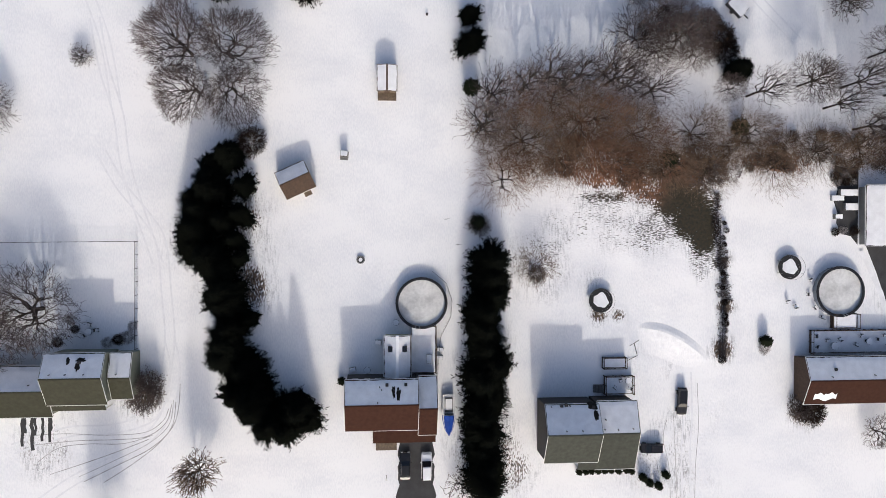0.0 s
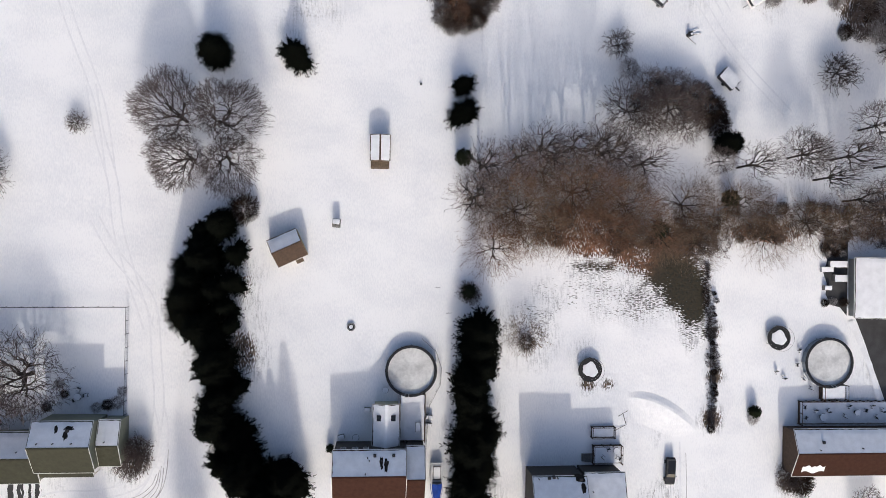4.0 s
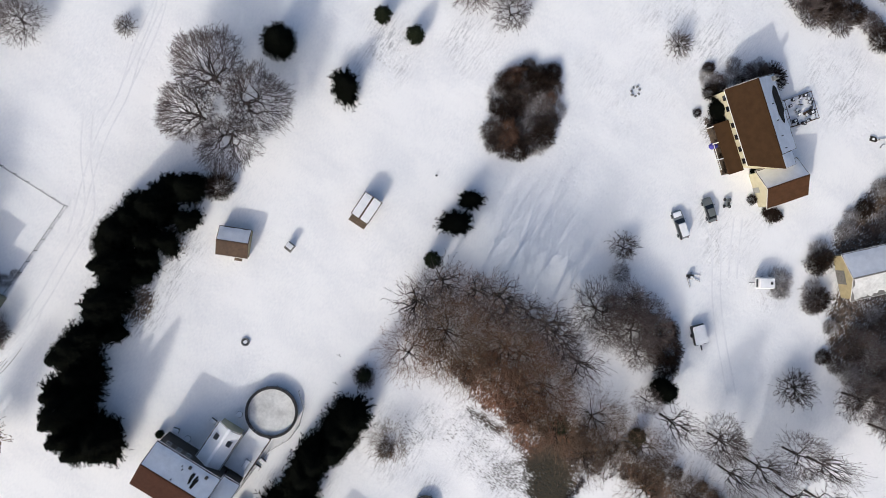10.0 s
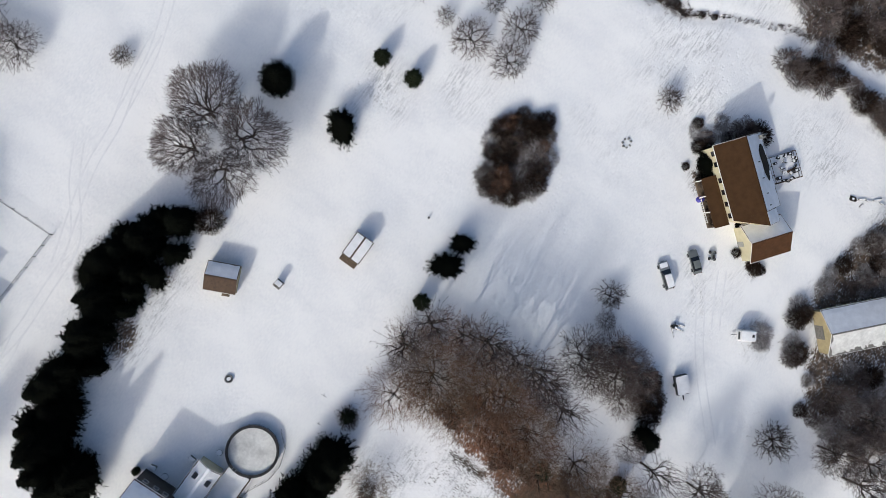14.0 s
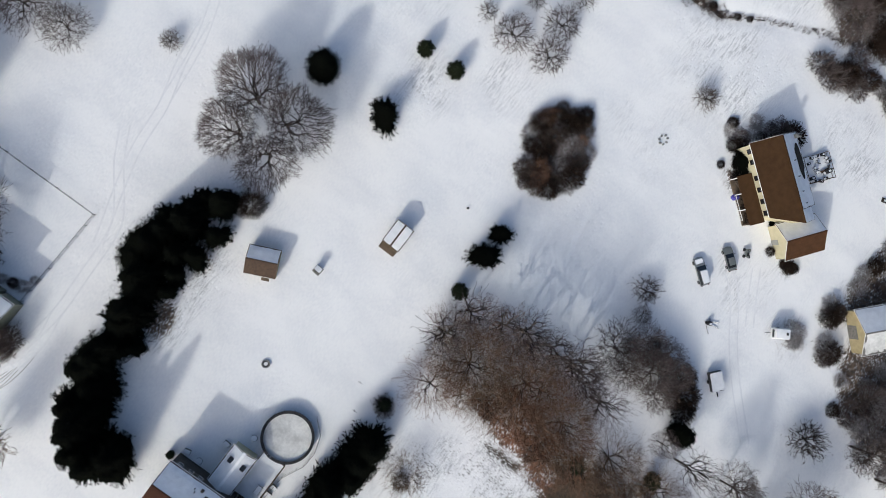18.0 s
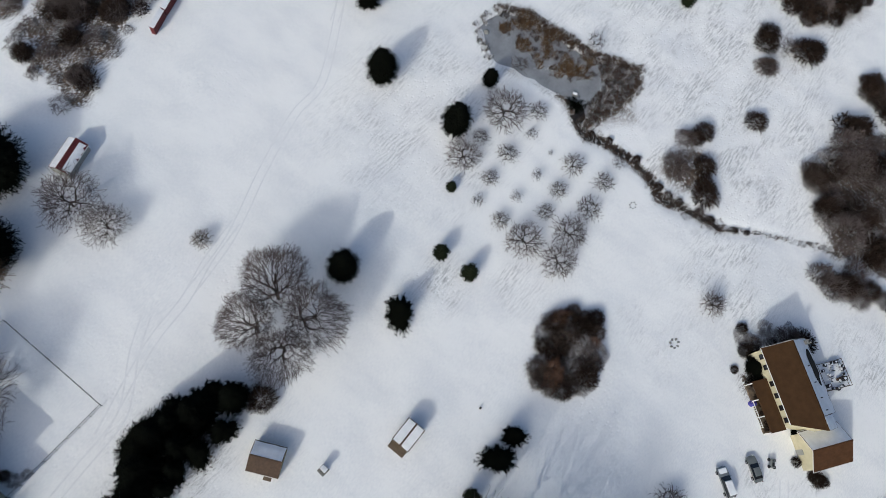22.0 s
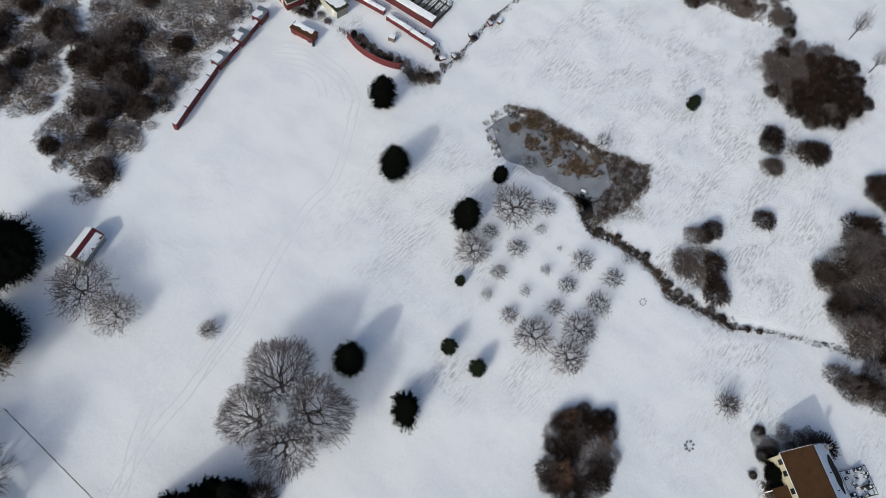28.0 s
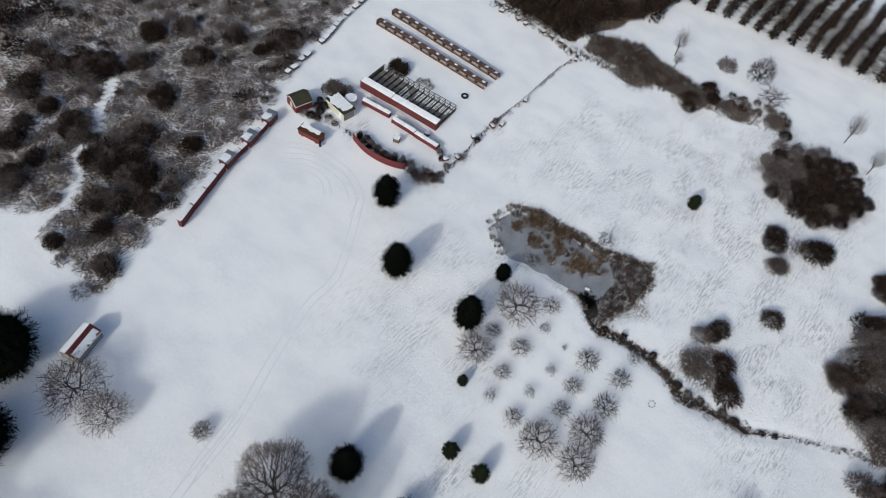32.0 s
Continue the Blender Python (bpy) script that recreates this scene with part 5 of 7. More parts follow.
for i in range(15):
    for j in range(7):
        x, y = -50 + i * 5.2 + rng.uniform(-0.5, 0.5), 217 + 0.9 * i + j * 6 + rng.uniform(-0.6, 0.6)
        plant("row_fir", x, y, rng.uniform(0.62, 0.8), rng.uniform(0.7, 0.95), "young plantation tree in a straight row", group="plantation rows")


# ---- pools, trampolines, decks ----
def ring(bm, r0, r1, z0, z1, n=32):
    """A flat-topped hoop between two radii."""
    vs = [[bm.verts.new((r * math.cos(6.2832 * i / n), r * math.sin(6.2832 * i / n), z)) for i in range(n)] for r, z in ((r1, z0), (r1, z1), (r0, z1), (r0, z0))]
    for a in range(4):
        b = (a + 1) % 4
        for i in range(n):
            j = (i + 1) % n
            bm.faces.new((vs[a][i], vs[a][j], vs[b][j], vs[b][i]))
    return bm


def disc(bm, r, z0, z1, n=32, wobble=0.0):
    pts = []
    for i in range(n):
        q = r * (1 + wobble * noise.noise((math.cos(6.2832 * i / n) * 1.7, math.sin(6.2832 * i / n) * 1.7, r)))
        pts.append((q * math.cos(6.2832 * i / n), q * math.sin(6.2832 * i / n), z1))
    return prism(bm, pts, z1 - z0)


def pool(x, y, r, ladder_turn, label):
    p = thing("swimming_pool", pose(x, y, gz(x, y)), label, "pool")
    part("wall", ring(bmesh.new(), r - 0.12, r, -0.3, 1.28), VINYL, p)
    part("rim", ring(bmesh.new(), r - 0.32, r + 0.16, 1.284, 1.36), DARKMETAL, p, "dark pool rim")
    part("ice", disc(bmesh.new(), r - 0.14, 0.3, 0.92), POOLICE, p, "grey ice dusted with snow")
    for i in range(16):
        a = 6.2832 * i / 16
        part("upright", block(-0.07, 0.07, -0.05, 0.05, -0.2, 1.28, m=pose((r + 0.07) * math.cos(a), (r + 0.07) * math.sin(a), 0, 0, 0, math.degrees(a))), METAL, p)
    bm = bmesh.new()
    for s in (-0.3, 0.3):
        rod(bm, (r - 0.5, s, 0.9), (r - 0.1, s, 2.1), 0.04)
        rod(bm, (r - 0.1, s, 2.1), (r + 0.8, s, 0.0), 0.04)
    for k in range(4):
        rod(bm, (r + 0.15 + k * 0.16, -0.3, 1.5 - k * 0.37), (r + 0.15 + k * 0.16, 0.3, 1.5 - k * 0.37), 0.035)
    bmesh.ops.transform(bm, matrix=pose(0, 0, 0, 0, 0, ladder_turn), verts=bm.verts)
    part("ladder", bm, WHITE, p, "white pool ladder")
    return p


pool(6.3, -11.0, 4.35, -100, "round above-ground pool, frozen and dusted with snow")
pool(82.7, -9.5, 4.5, -80, "round above-ground pool with grey mottled ice")


def trampoline(x, y, r, label):
    p = thing("trampoline", pose(x, y, gz(x, y), 0, 0, rng.uniform(0, 60)), label, "trampoline")
    part("safety_pad", ring(bmesh.new(), r - 0.32, r, 0.86, 0.95, 28), RUBBER, p)
    part("mat", disc(bmesh.new(), r - 0.33, 0.84, 0.87, 28), RUBBER, p, "black jumping mat")
    part("snow_patch", disc(bmesh.new(), r * 0.62, 0.874, 0.99, 24, 0.35), SNOW, p, "snow left in the middle of the mat")
    for i in range(6):
        a = 6.2832 * i / 6
        c, s = math.cos(a) * (r - 0.05), math.sin(a) * (r - 0.05)
        part("leg", rod(bmesh.new(), (c, s, -0.1), (c, s, 0.86), 0.04), METAL, p)
        pole = part("net_pole", rod(bmesh.new(), (c * 1.04, s * 1.04, 0.0), (c * 1.04, s * 1.04, 2.0), 0.022), METAL, p)
    part("net_hoop", ring(bmesh.new(), r * 1.04 - 0.012, r * 1.04 + 0.012, 1.97, 2.0, 28), DARKMETAL, p, "dark hoop that carries the net")
    return p


trampoline(38.1, -10.8, 2.15, "round black trampoline with snow on its mat, net hoop up")
trampoline(73.2, -5.0, 2.2, "round black trampoline with a ragged patch of snow")


def deck(x0, x1, y0, y1, z, label, snow=True, rails="nsew", m=None, rail=WOOD, gap=None):
    """A raised deck: boards, joists, posts, a railing on the given sides, snow on top."""
    d = thing("deck", m or pose(0, 0, 0), label, "deck")
    n = max(2, int((y1 - y0) / 0.9))
    w = (y1 - y0) / n
    for i in range(n):
        part("board", block(x0, x1, y0 + i * w + 0.015, y0 + (i + 1) * w - 0.015, z - 0.06, z), WOOD, d)
    part("skirt", block(x0 + 0.05, x1 - 0.05, y0 + 0.05, y1 - 0.05, -0.3, z - 0.064), DARKWOOD, d)
    if snow:
        part("snow", snow_sheet(x0 + 0.1, x1 - 0.1, y1 - 0.1, z, y0 + 0.15, z, 0.09, 0.05), SNOW, d, "snow on the deck boards")
    sides = {"n": ((x0, y1), (x1, y1)), "s": ((x0, y0), (x1, y0)), "w": ((x0, y0), (x0, y1)), "e": ((x1, y0), (x1, y1))}
    for k in rails:
        (ax, ay), (bx, by) = sides[k]
        part("top_rail", rod(bmesh.new(), (ax, ay, z + 0.95), (bx, by, z + 0.95), 0.06, 4), rail, d)
        part("low_rail", rod(bmesh.new(), (ax, ay, z + 0.15), (bx, by, z + 0.15), 0.045, 4), rail, d)
        L = math.hypot(bx - ax, by - ay)
        for i in range(int(L / 1.4) + 1):
            u = i / max(1, int(L / 1.4))
            px, py = ax + (bx - ax) * u, ay + (by - ay) * u
            part("post", block(px - 0.06, px + 0.06, py - 0.06, py + 0.06, -0.3, z + 1.0), rail, d)
    return d


deck(4.5, 8.8, -23.2, -15.1, 0.9, "snow-covered wooden deck between house and pool", rails="e")
deck(38.9, 44.0, -27.5, -24.3, 0.9, "grey wooden deck with a dark railing behind the house", rails="nwe", rail=DARKWOOD)
deck(38.6, 42.7, -22.9, -21.0, 0.7, "small grey wooden platform on posts", rails="nswe", rail=DARKWOOD)
deck(77.5, 97, -20.8, -16.6, 0.6, "long shaded deck behind the house, set with garden furniture", rails="nw", rail=DARKWOOD)
deck(81.5, 86.0, -16.2, -13.6, 1.1, "small snowy deck between pool and house", rails="we", rail=DARKWOOD)
deck(-2.6, 2.5, -2.9, 2.5, 0.5, "snowy rear deck with dark railings and garden furniture", rails="nse", rail=DARKWOOD, m=pose(56.0, 86.6, 0, 0, 0, -37.8))

st = thing("stairs", pose(36.9, -26.6, 0), "short wooden stairs to the deck", "stairs")
for i in range(4):
    part("step", block(0.1 + i * 0.45, 0.52 + i * 0.45, -0.7, 0.7, 0.1, 0.2 + i * 0.2), GREYWOOD, st)


def chair(x, y, rz, z=0.0, label="dark garden chair with snow on its seat", group="garden furniture"):
    c = thing("garden_chair", pose(x, y, z, 0, 0, rz), label, "chair", group)
    part("seat", block(-0.28, 0.28, -0.28, 0.28, 0.4, 0.46, bevel=0.02), DARKMETAL, c)
    part("backrest", block(-0.28, 0.28, 0.26, 0.32, 0.5, 1.0, bevel=0.02), DARKMETAL, c)
    part("snow", block(-0.24, 0.24, -0.24, 0.22, 0.464, 0.56, bevel=0.04), SNOW, c)
    for sx in (-0.25, 0.25):
        for sy in (-0.25, 0.25):
            part("leg", block(sx - 0.025, sx + 0.025, sy - 0.025, sy + 0.025, 0, 0.4), DARKMETAL, c)
    return c


def table(x, y, z, r, label="round garden table topped with snow"):
    t = thing("garden_table", pose(x, y, z), label, "table", "garden furniture")
    part("tabletop", disc(bmesh.new(), r, 0.7, 0.75, 20), DARKMETAL, t)
    part("snow", disc(bmesh.new(), r * 0.92, 0.754, 0.87, 18, 0.1), SNOW, t)
    part("pedestal", rod(bmesh.new(), (0, 0, 0), (0, 0, 0.7), 0.06), DARKMETAL, t)
    part("foot", disc(bmesh.new(), 0.3, 0.0, 0.05, 14), DARKMETAL, t)
    return t


for x, y, a in ((78.4, -17.6, 90), (78.6, -19.6, 60), (80.4, -18.4, 10), (82.8, -18.2, 200), (86.0, -19.2, 150), (86.9, -17.6, 30), (90.2, -18.3, 80), (91.4, -17.6, 10), (92.2, -19.4, 120), (93.4, -18.2, 200)):
    chair(x, y, a, 0.69)
for x, y, a in ((41.6, -25.0, 20), (40.6, -26.2, 140), (43.2, -26.4, 250)):
    chair(x, y, a, 0.99)
table(42.9, -25.0, 0.99, 0.6)
for x, y, a in ((77.6, -7.4, 40), (77.2, -10.0, 90), (78.4, -12.4, 130), (79.8, -14.2, 160), (73.2, -11.4, 20), (74.6, -12.2, 200)):
    chair(x, y, a, gz(x, y), "pale garden chair under snow beside the pool")
table(81.6, -19.4, 0.69, 0.75)
table(88.2, -18.6, 0.69, 0.6)
for a, b in ((55.2, 87.4), (56.6, 88.6), (57.4, 86.4), (55.4, 86.0), (57.6, 88.0), (54.6, 88.2), (56.2, 85.6), (58.2, 85.6), (56.0, 89.0)):
    chair(a, b, rng.uniform(0, 360), 0.59)
for a, b, c in ((57.2, 84.4, 0.5), (56.2, 84.2, 0.7), (57.9, 84.9, 0.6), (54.0, 86.0, 0.5), (58.0, 87.4, 0.8), (55.2, 89.2, 0.6), (53.8, 87.2, 0.5)):
    w_ = thing("storage_crate", pose(a, b, 0.5, 0, 0, rng.uniform(0, 90)), "dark crate with a little snow on the rear deck", "crate", "clutter on the rear deck")
    part("crate", block(-c * 0.6, c * 0.6, -c * 0.45, c * 0.45, 0.0, c, bevel=0.03), DARKMETAL, w_)
    part("snow", block(-c * 0.4, c * 0.25, -c * 0.2, c * 0.3, c + 0.004, c + 0.07, bevel=0.03), SNOW, w_)
bt = thing("bench", pose(57.3, 87.0, 0.59, 0, 0, 60), "long dark bench on the rear deck", "bench")
part("seat", block(-0.9, 0.9, -0.22, 0.22, 0.4, 0.47), DARKWOOD, bt)
for sx in (-0.75, 0.75):
    part("leg", block(sx - 0.05, sx + 0.05, -0.2, 0.2, 0, 0.4), DARKWOOD, bt)
g_ = thing("patio_table", pose(7.6, -20.6, 0.99), "oblong table under snow on the deck", "table")
part("tabletop", block(-0.45, 0.45, -0.8, 0.8, 0.66, 0.72), GREYWOOD, g_)
part("snow", block(-0.42, 0.42, -0.76, 0.76, 0.724, 0.84, bevel=0.05), SNOW, g_)
for sx in (-0.38, 0.38):
    for sy in (-0.7, 0.7):
        part("leg", block(sx - 0.04, sx + 0.04, sy - 0.04, sy + 0.04, 0, 0.66), GREYWOOD, g_)
for x, y, r in ((1.9, -14.4, 0.55), (-3.1, -22.6, 0.6)):
    table(x, y, gz(x, y), r, "small round table capped with snow")
for x, y in ((-5.6, -22.5), (-1.2, -17.8), (9.6, -19.2), (9.5, -20.6)):
    b = thing("storage_box", pose(x, y, gz(x, y), 0, 0, rng.uniform(-15, 15)), "grey storage box capped with snow beside the house", "box", "boxes by the house")
    part("body", block(-0.55, 0.55, -0.35, 0.35, -0.1, 0.6, bevel=0.03), GREYWOOD, b)
    part("lid_snow", block(-0.52, 0.52, -0.33, 0.33, 0.604, 0.74, bevel=0.05), SNOW, b)

# pole with a slack line by the grey-green house
p_ = thing("clothes_pole", pose(45.2, -20.8, 0), "leaning dark clothes pole with a cross arm", "pole")
part("pole", rod(bmesh.new(), (0, 0, -0.2), (-1.6, 2.6, 2.6), 0.07), DARKMETAL, p_)
part("cross_arm", rod(bmesh.new(), (-2.4, 2.1, 2.5), (-0.8, 3.1, 2.7), 0.05), DARKMETAL, p_)
part("stay", rod(bmesh.new(), (0, 0, 0.02), (-3.0, -1.3, 0.5), 0.04), DARKMETAL, p_)


# ---- vehicles ----
def car(x, y, rz, paint, label, L=4.7, W=1.82, H=1.45, long_roof=False, snowy=True):
    """A car that points along its own y axis."""
    c = thing("car", pose(x, y, gz(x, y) - 0.02, 0, 0, rz), label, "car")
    a, w = L / 2, W / 2
    bm = bmesh.new()
    prof = [(-a, 0.35), (-a + 0.08, 0.78), (-a + 0.55, 0.93), (a - 1.35, 0.95), (a - 0.25, 0.8), (a, 0.62), (a, 0.32)]
    left = [bm.verts.new((-w * (0.86 if abs(py) > a - 0.1 else 1), py, pz)) for py, pz in prof]
    right = [bm.verts.new((w * (0.86 if abs(py) > a - 0.1 else 1), py, pz)) for py, pz in prof]
    bm.faces.new(left)
    bm.faces.new(right[::-1])
    for i in range(len(prof)):
        j = (i + 1) % len(prof)
        bm.faces.new((left[i], right[i], right[j], left[j]))
    bmesh.ops.bevel(bm, geom=[e for e in bm.edges], offset=0.07, segments=2, affect="EDGES")
    body = part("body", bm, paint, c)
    ra, rb = (-a + 0.45, 0.25) if long_roof else (-a + 1.15, 0.2)
    ga, gb = (-a + 0.2, 1.05) if long_roof else (-a + 0.6, 0.95)
    bm = bmesh.new()
    lo = [(-w + 0.1, ga, 0.93), (w - 0.1, ga, 0.93), (w - 0.1, gb, 0.93), (-w + 0.1, gb, 0.93)]
    hi = [(-w + 0.27, ra, H - 0.05), (w - 0.27, ra, H - 0.05), (w - 0.27, rb, H - 0.05), (-w + 0.27, rb, H - 0.05)]
    lv, hv = [bm.verts.new(p) for p in lo], [bm.verts.new(p) for p in hi]
    bm.faces.new(lv[::-1])
    bm.faces.new(hv)
    for i in range(4):
        j = (i + 1) % 4
        bm.faces.new((lv[i], lv[j], hv[j], hv[i]))
    part("cabin_glass", bm, GLASS, c)
    part("roof", block(-w + 0.25, w - 0.25, ra - 0.04, rb + 0.04, H - 0.07, H, bevel=0.03), paint, c)
    if snowy:
        part("roof_snow", block(-w + 0.3, w - 0.3, ra + 0.05, rb - 0.05, H + 0.003, H + 0.1, bevel=0.045), SNOW, c, "snow on the car roof")
        part("bonnet_snow", block(-w + 0.22, w - 0.22, a - 1.2, a - 0.3, 0.86, 0.985, bevel=0.05), SNOW, c, "snow on the bonnet")
    for sx in (-1, 1):
        for sy in (-a + 0.85, a - 0.9):
            t = part("wheel", rod(bmesh.new(), (sx * (w - 0.2), sy, 0.32), (sx * (w + 0.01), sy, 0.32), 0.33, 16), RUBBER, c)
            part("rim", rod(bmesh.new(), (sx * (w - 0.05), sy, 0.32), (sx * (w + 0.025), sy, 0.32), 0.2, 12), METAL, t)
        part("headlight", block(sx * 0.6 - 0.18, sx * 0.6 + 0.18, a - 0.09, a + 0.01, 0.58, 0.72, bevel=0.02), WHITE, c)
        part("tail_light", block(sx * 0.66 - 0.13, sx * 0.66 + 0.13, -a - 0.012, -a + 0.1, 0.62, 0.8, bevel=0.02), RED, c)
        part("mirror", block(sx * (w + 0.1) - 0.09, sx * (w + 0.1) + 0.09, gb - 0.28, gb - 0.14, 0.95, 1.1, bevel=0.03), paint, c)
    return c


car(3.45, -39.4, 0, BLACKPAINT, "black car parked on the bare asphalt drive", 4.9, snowy=False)
car(7.2, -39.6, 0, WHITEPAINT, "white off-road car with a roof rack on the drive", 5.0, 1.9, 1.75, True)
car(53.2, -29.1, 178, BLACKPAINT, "black car parked on the snowy drive", 4.9, 1.85, 1.5, True, snowy=False)
car(47.6, -37.4, 88, BLACKPAINT, "black car parked beside the grey-green house", 4.3, 1.8, 1.45, True, snowy=False)
car(48.9, 56.5, 53, SILVER, "silver estate car with snow on its roof", 5.4, 1.95, 1.6, True)
car(52.0, 61.8, 52, GREYPAINT, "grey-green saloon car with cleared windows", 4.6, 1.8, 1.42, snowy=False)

# boat on a trailer
b = thing("boat", pose(11.05, -30.4, 0), "boat on a trailer, bow wrapped in blue tarpaulin", "boat")
bm = bmesh.new()
sect = []
for i, (yy, wd, ht) in enumerate(((3.4, 0.95, 1.0), (1.5, 1.1, 1.05), (-1.0, 1.05, 1.15), (-2.6, 0.65, 1.3), (-3.6, 0.06, 1.45))):
    sect.append([bm.verts.new(p) for p in ((-wd, yy, ht), (-wd * 0.8, yy, 0.65), (0, yy, 0.45), (wd * 0.8, yy, 0.65), (wd, yy, ht))])
for s0, s1 in zip(sect, sect[1:]):
    for i in range(4):
        bm.faces.new((s0[i], s0[i + 1], s1[i + 1], s1[i]))
bm.faces.new(sect[0])
bm.faces.new([s[0] for s in sect] + [s[4] for s in sect[::-1]])
part("hull", bm, WHITEPAINT, b)
bm = bmesh.new()
rows = [[bm.verts.new(p) for p in ((-wd - 0.05, yy, ht - 0.25), (-wd * 0.6, yy, ht + 0.2), (0, yy, ht + 0.42), (wd * 0.6, yy, ht + 0.2), (wd + 0.05, yy, ht - 0.25))] for yy, wd, ht in ((-0.2, 1.1, 1.15), (-1.0, 1.08, 1.18), (-2.6, 0.7, 1.33), (-3.65, 0.08, 1.48))]
for s0, s1 in zip(rows, rows[1:]):
    for i in range(4):
        bm.faces.new((s0[i], s0[i + 1], s1[i + 1], s1[i]))
part("tarpaulin", bm, BLUE, b, "bright blue tarpaulin")
part("cockpit", block(-0.7, 0.7, 0.4, 2.9, 1.03, 1.15, bevel=0.03), GREYWOOD, b)
part("windscreen", block(-0.8, 0.8, 0.0, 0.16, 1.1, 1.7), GLASS, b)
part("snow", block(-0.6, 0.6, 0.7, 2.7, 1.154, 1.25, bevel=0.05), SNOW, b)
part("trailer_frame", block(-0.6, 0.6, -3.0, 3.2, 0.3, 0.44), METAL, b)
for sx in (-1, 1):
    part("wheel", rod(bmesh.new(), (sx * 0.75, 1.0, 0.3), (sx * 0.98, 1.0, 0.3), 0.31, 14), RUBBER, b)

# caravan and box trailer
v_ = thing("caravan", pose(67.9, 56.4, gz(67, 56), 0, 0, 33), "white caravan under snow beside a leafless bush", "caravan")
part("body", block(-1.5, 1.5, -1.05, 1.05, 0.45, 2.2, bevel=0.18), WHITEPAINT, v_)
part("roof_snow", block(-1.4, 1.4, -0.9, 0.9, 2.204, 2.3, bevel=0.05), SNOW, v_)
part("roof_hatch", block(0.6, 1.0, -0.25, 0.25, 2.2, 2.42, bevel=0.03), DARKMETAL, v_)
part("front_window", block(-1.525, -1.46, -0.7, 0.7, 1.2, 1.8), GLASS, v_)
part("drawbar", block(-2.5, -1.45, -0.08, 0.08, 0.4, 0.5), METAL, v_)
for sy in (-1, 1):
    part("wheel", rod(bmesh.new(), (0, sy * 0.9, 0.32), (0, sy * 1.08, 0.32), 0.33, 14), RUBBER, v_)
plant("bush_frost", 70.6, 58.6, 1.0, 0.8, "snow-dusted bush beside the caravan", "bush")
plant("bush_frost", 71.6, 57.2, 0.8, 0.7, "snow-dusted bush beside the caravan", "bush")
v_ = thing("box_trailer", pose(63.1, 41.9, gz(63, 42), 0, 0, -43), "small low dark trailer heaped with snow", "trailer")
part("body", block(-1.8, 1.8, -1.25, 1.25, 0.4, 1.25, bevel=0.06), DARKMETAL, v_)
part("roof_snow", snow_sheet(-1.7, 1.75, 1.2, 1.25, -1.12, 1.25, 0.14, 0.12), SNOW, v_)
part("drawbar", block(1.8, 3.0, -0.1, 0.1, 0.42, 0.52), DARKMETAL, v_)
for sx in (-1.28, 1.28):
    part("wheel", rod(bmesh.new(), (0, sx - 0.1, 0.32), (0, sx + 0.1, 0.32), 0.33, 14), RUBBER, v_)


def machine(x, y, rz, paint, label, name="quad_bike"):
    q = thing(name, pose(x, y, gz(x, y), 0, 0, rz), label, "vehicle")
    part("body", block(-0.35, 0.35, -0.8, 0.8, 0.4, 0.8, bevel=0.1), paint, q)
    part("seat", block(-0.2, 0.2, -0.6, 0.1, 0.804, 0.95, bevel=0.05), RUBBER, q)
    part("handlebar", rod(bmesh.new(), (-0.45, 0.4, 1.05), (0.45, 0.4, 1.05), 0.03), DARKMETAL, q)
    part("steering_column", rod(bmesh.new(), (0, 0.5, 0.75), (0, 0.4, 1.05), 0.04), DARKMETAL, q)
    for sx in (-0.5, 0.5):
        for sy in (-0.6, 0.6):
            part("wheel", rod(bmesh.new(), (sx - 0.12, sy, 0.28), (sx + 0.12, sy, 0.28), 0.3, 12), RUBBER, q)
    return q


machine(54.2, 64.8, 30, GREYPAINT, "dark quad bike parked beside the cars")
q = thing("splitter", pose(55.9, 49.8, gz(56, 50), 0, 0, 20), "dark log splitter with poles lying in the snow", "machine")
part("engine", block(-0.4, 0.4, -0.4, 0.4, 0.3, 1.0, bevel=0.08), DARKMETAL, q)
part("beam", block(-0.12, 0.12, -0.2, 0.9, 0.35, 0.5), METAL, q)
part("snow", block(-0.2, 0.28, -0.3, 0.1, 1.004, 1.08, bevel=0.03), SNOW, q)
for a, b, c in ((0.9, 0.9, 25), (1.3, 0.2, 10), (0.5, -1.0, -40)):
    w_ = thing("snowy_pole", pose(55.9 + a, 49.8 + b, gz(56, 50), 0, 0, c), "pole lying under a ridge of snow", "pole", "poles in the snow")
    part("pole", rod(bmesh.new(), (-0.9, 0, 0.06), (0.9, 0, 0.1), 0.06, 6), DARKWOOD, w_)
    part("snow", block(-0.85, 0.85, -0.02, 0.14, 0.1, 0.2, bevel=0.04), SNOW, w_)
for sx in (-0.5, 0.5):
    part("wheel", rod(bmesh.new(), (sx - 0.08, 0, 0.25), (sx + 0.08, 0, 0.25), 0.27, 12), RUBBER, q)
q = thing("tractor", pose(95.7, -4.6, 0, 0, 0, 90), "orange tractor parked on the asphalt", "tractor")
part("bonnet", block(0.3, 2.2, -0.5, 0.5, 0.7, 1.35, bevel=0.08), ORANGE, q)
part("platform", block(-1.4, 0.4, -0.8, 0.8, 0.6, 0.8, bevel=0.03), ORANGE, q)
part("cab_roof", block(-1.3, 0.2, -0.75, 0.75, 2.3, 2.42, bevel=0.04), ORANGE, q)
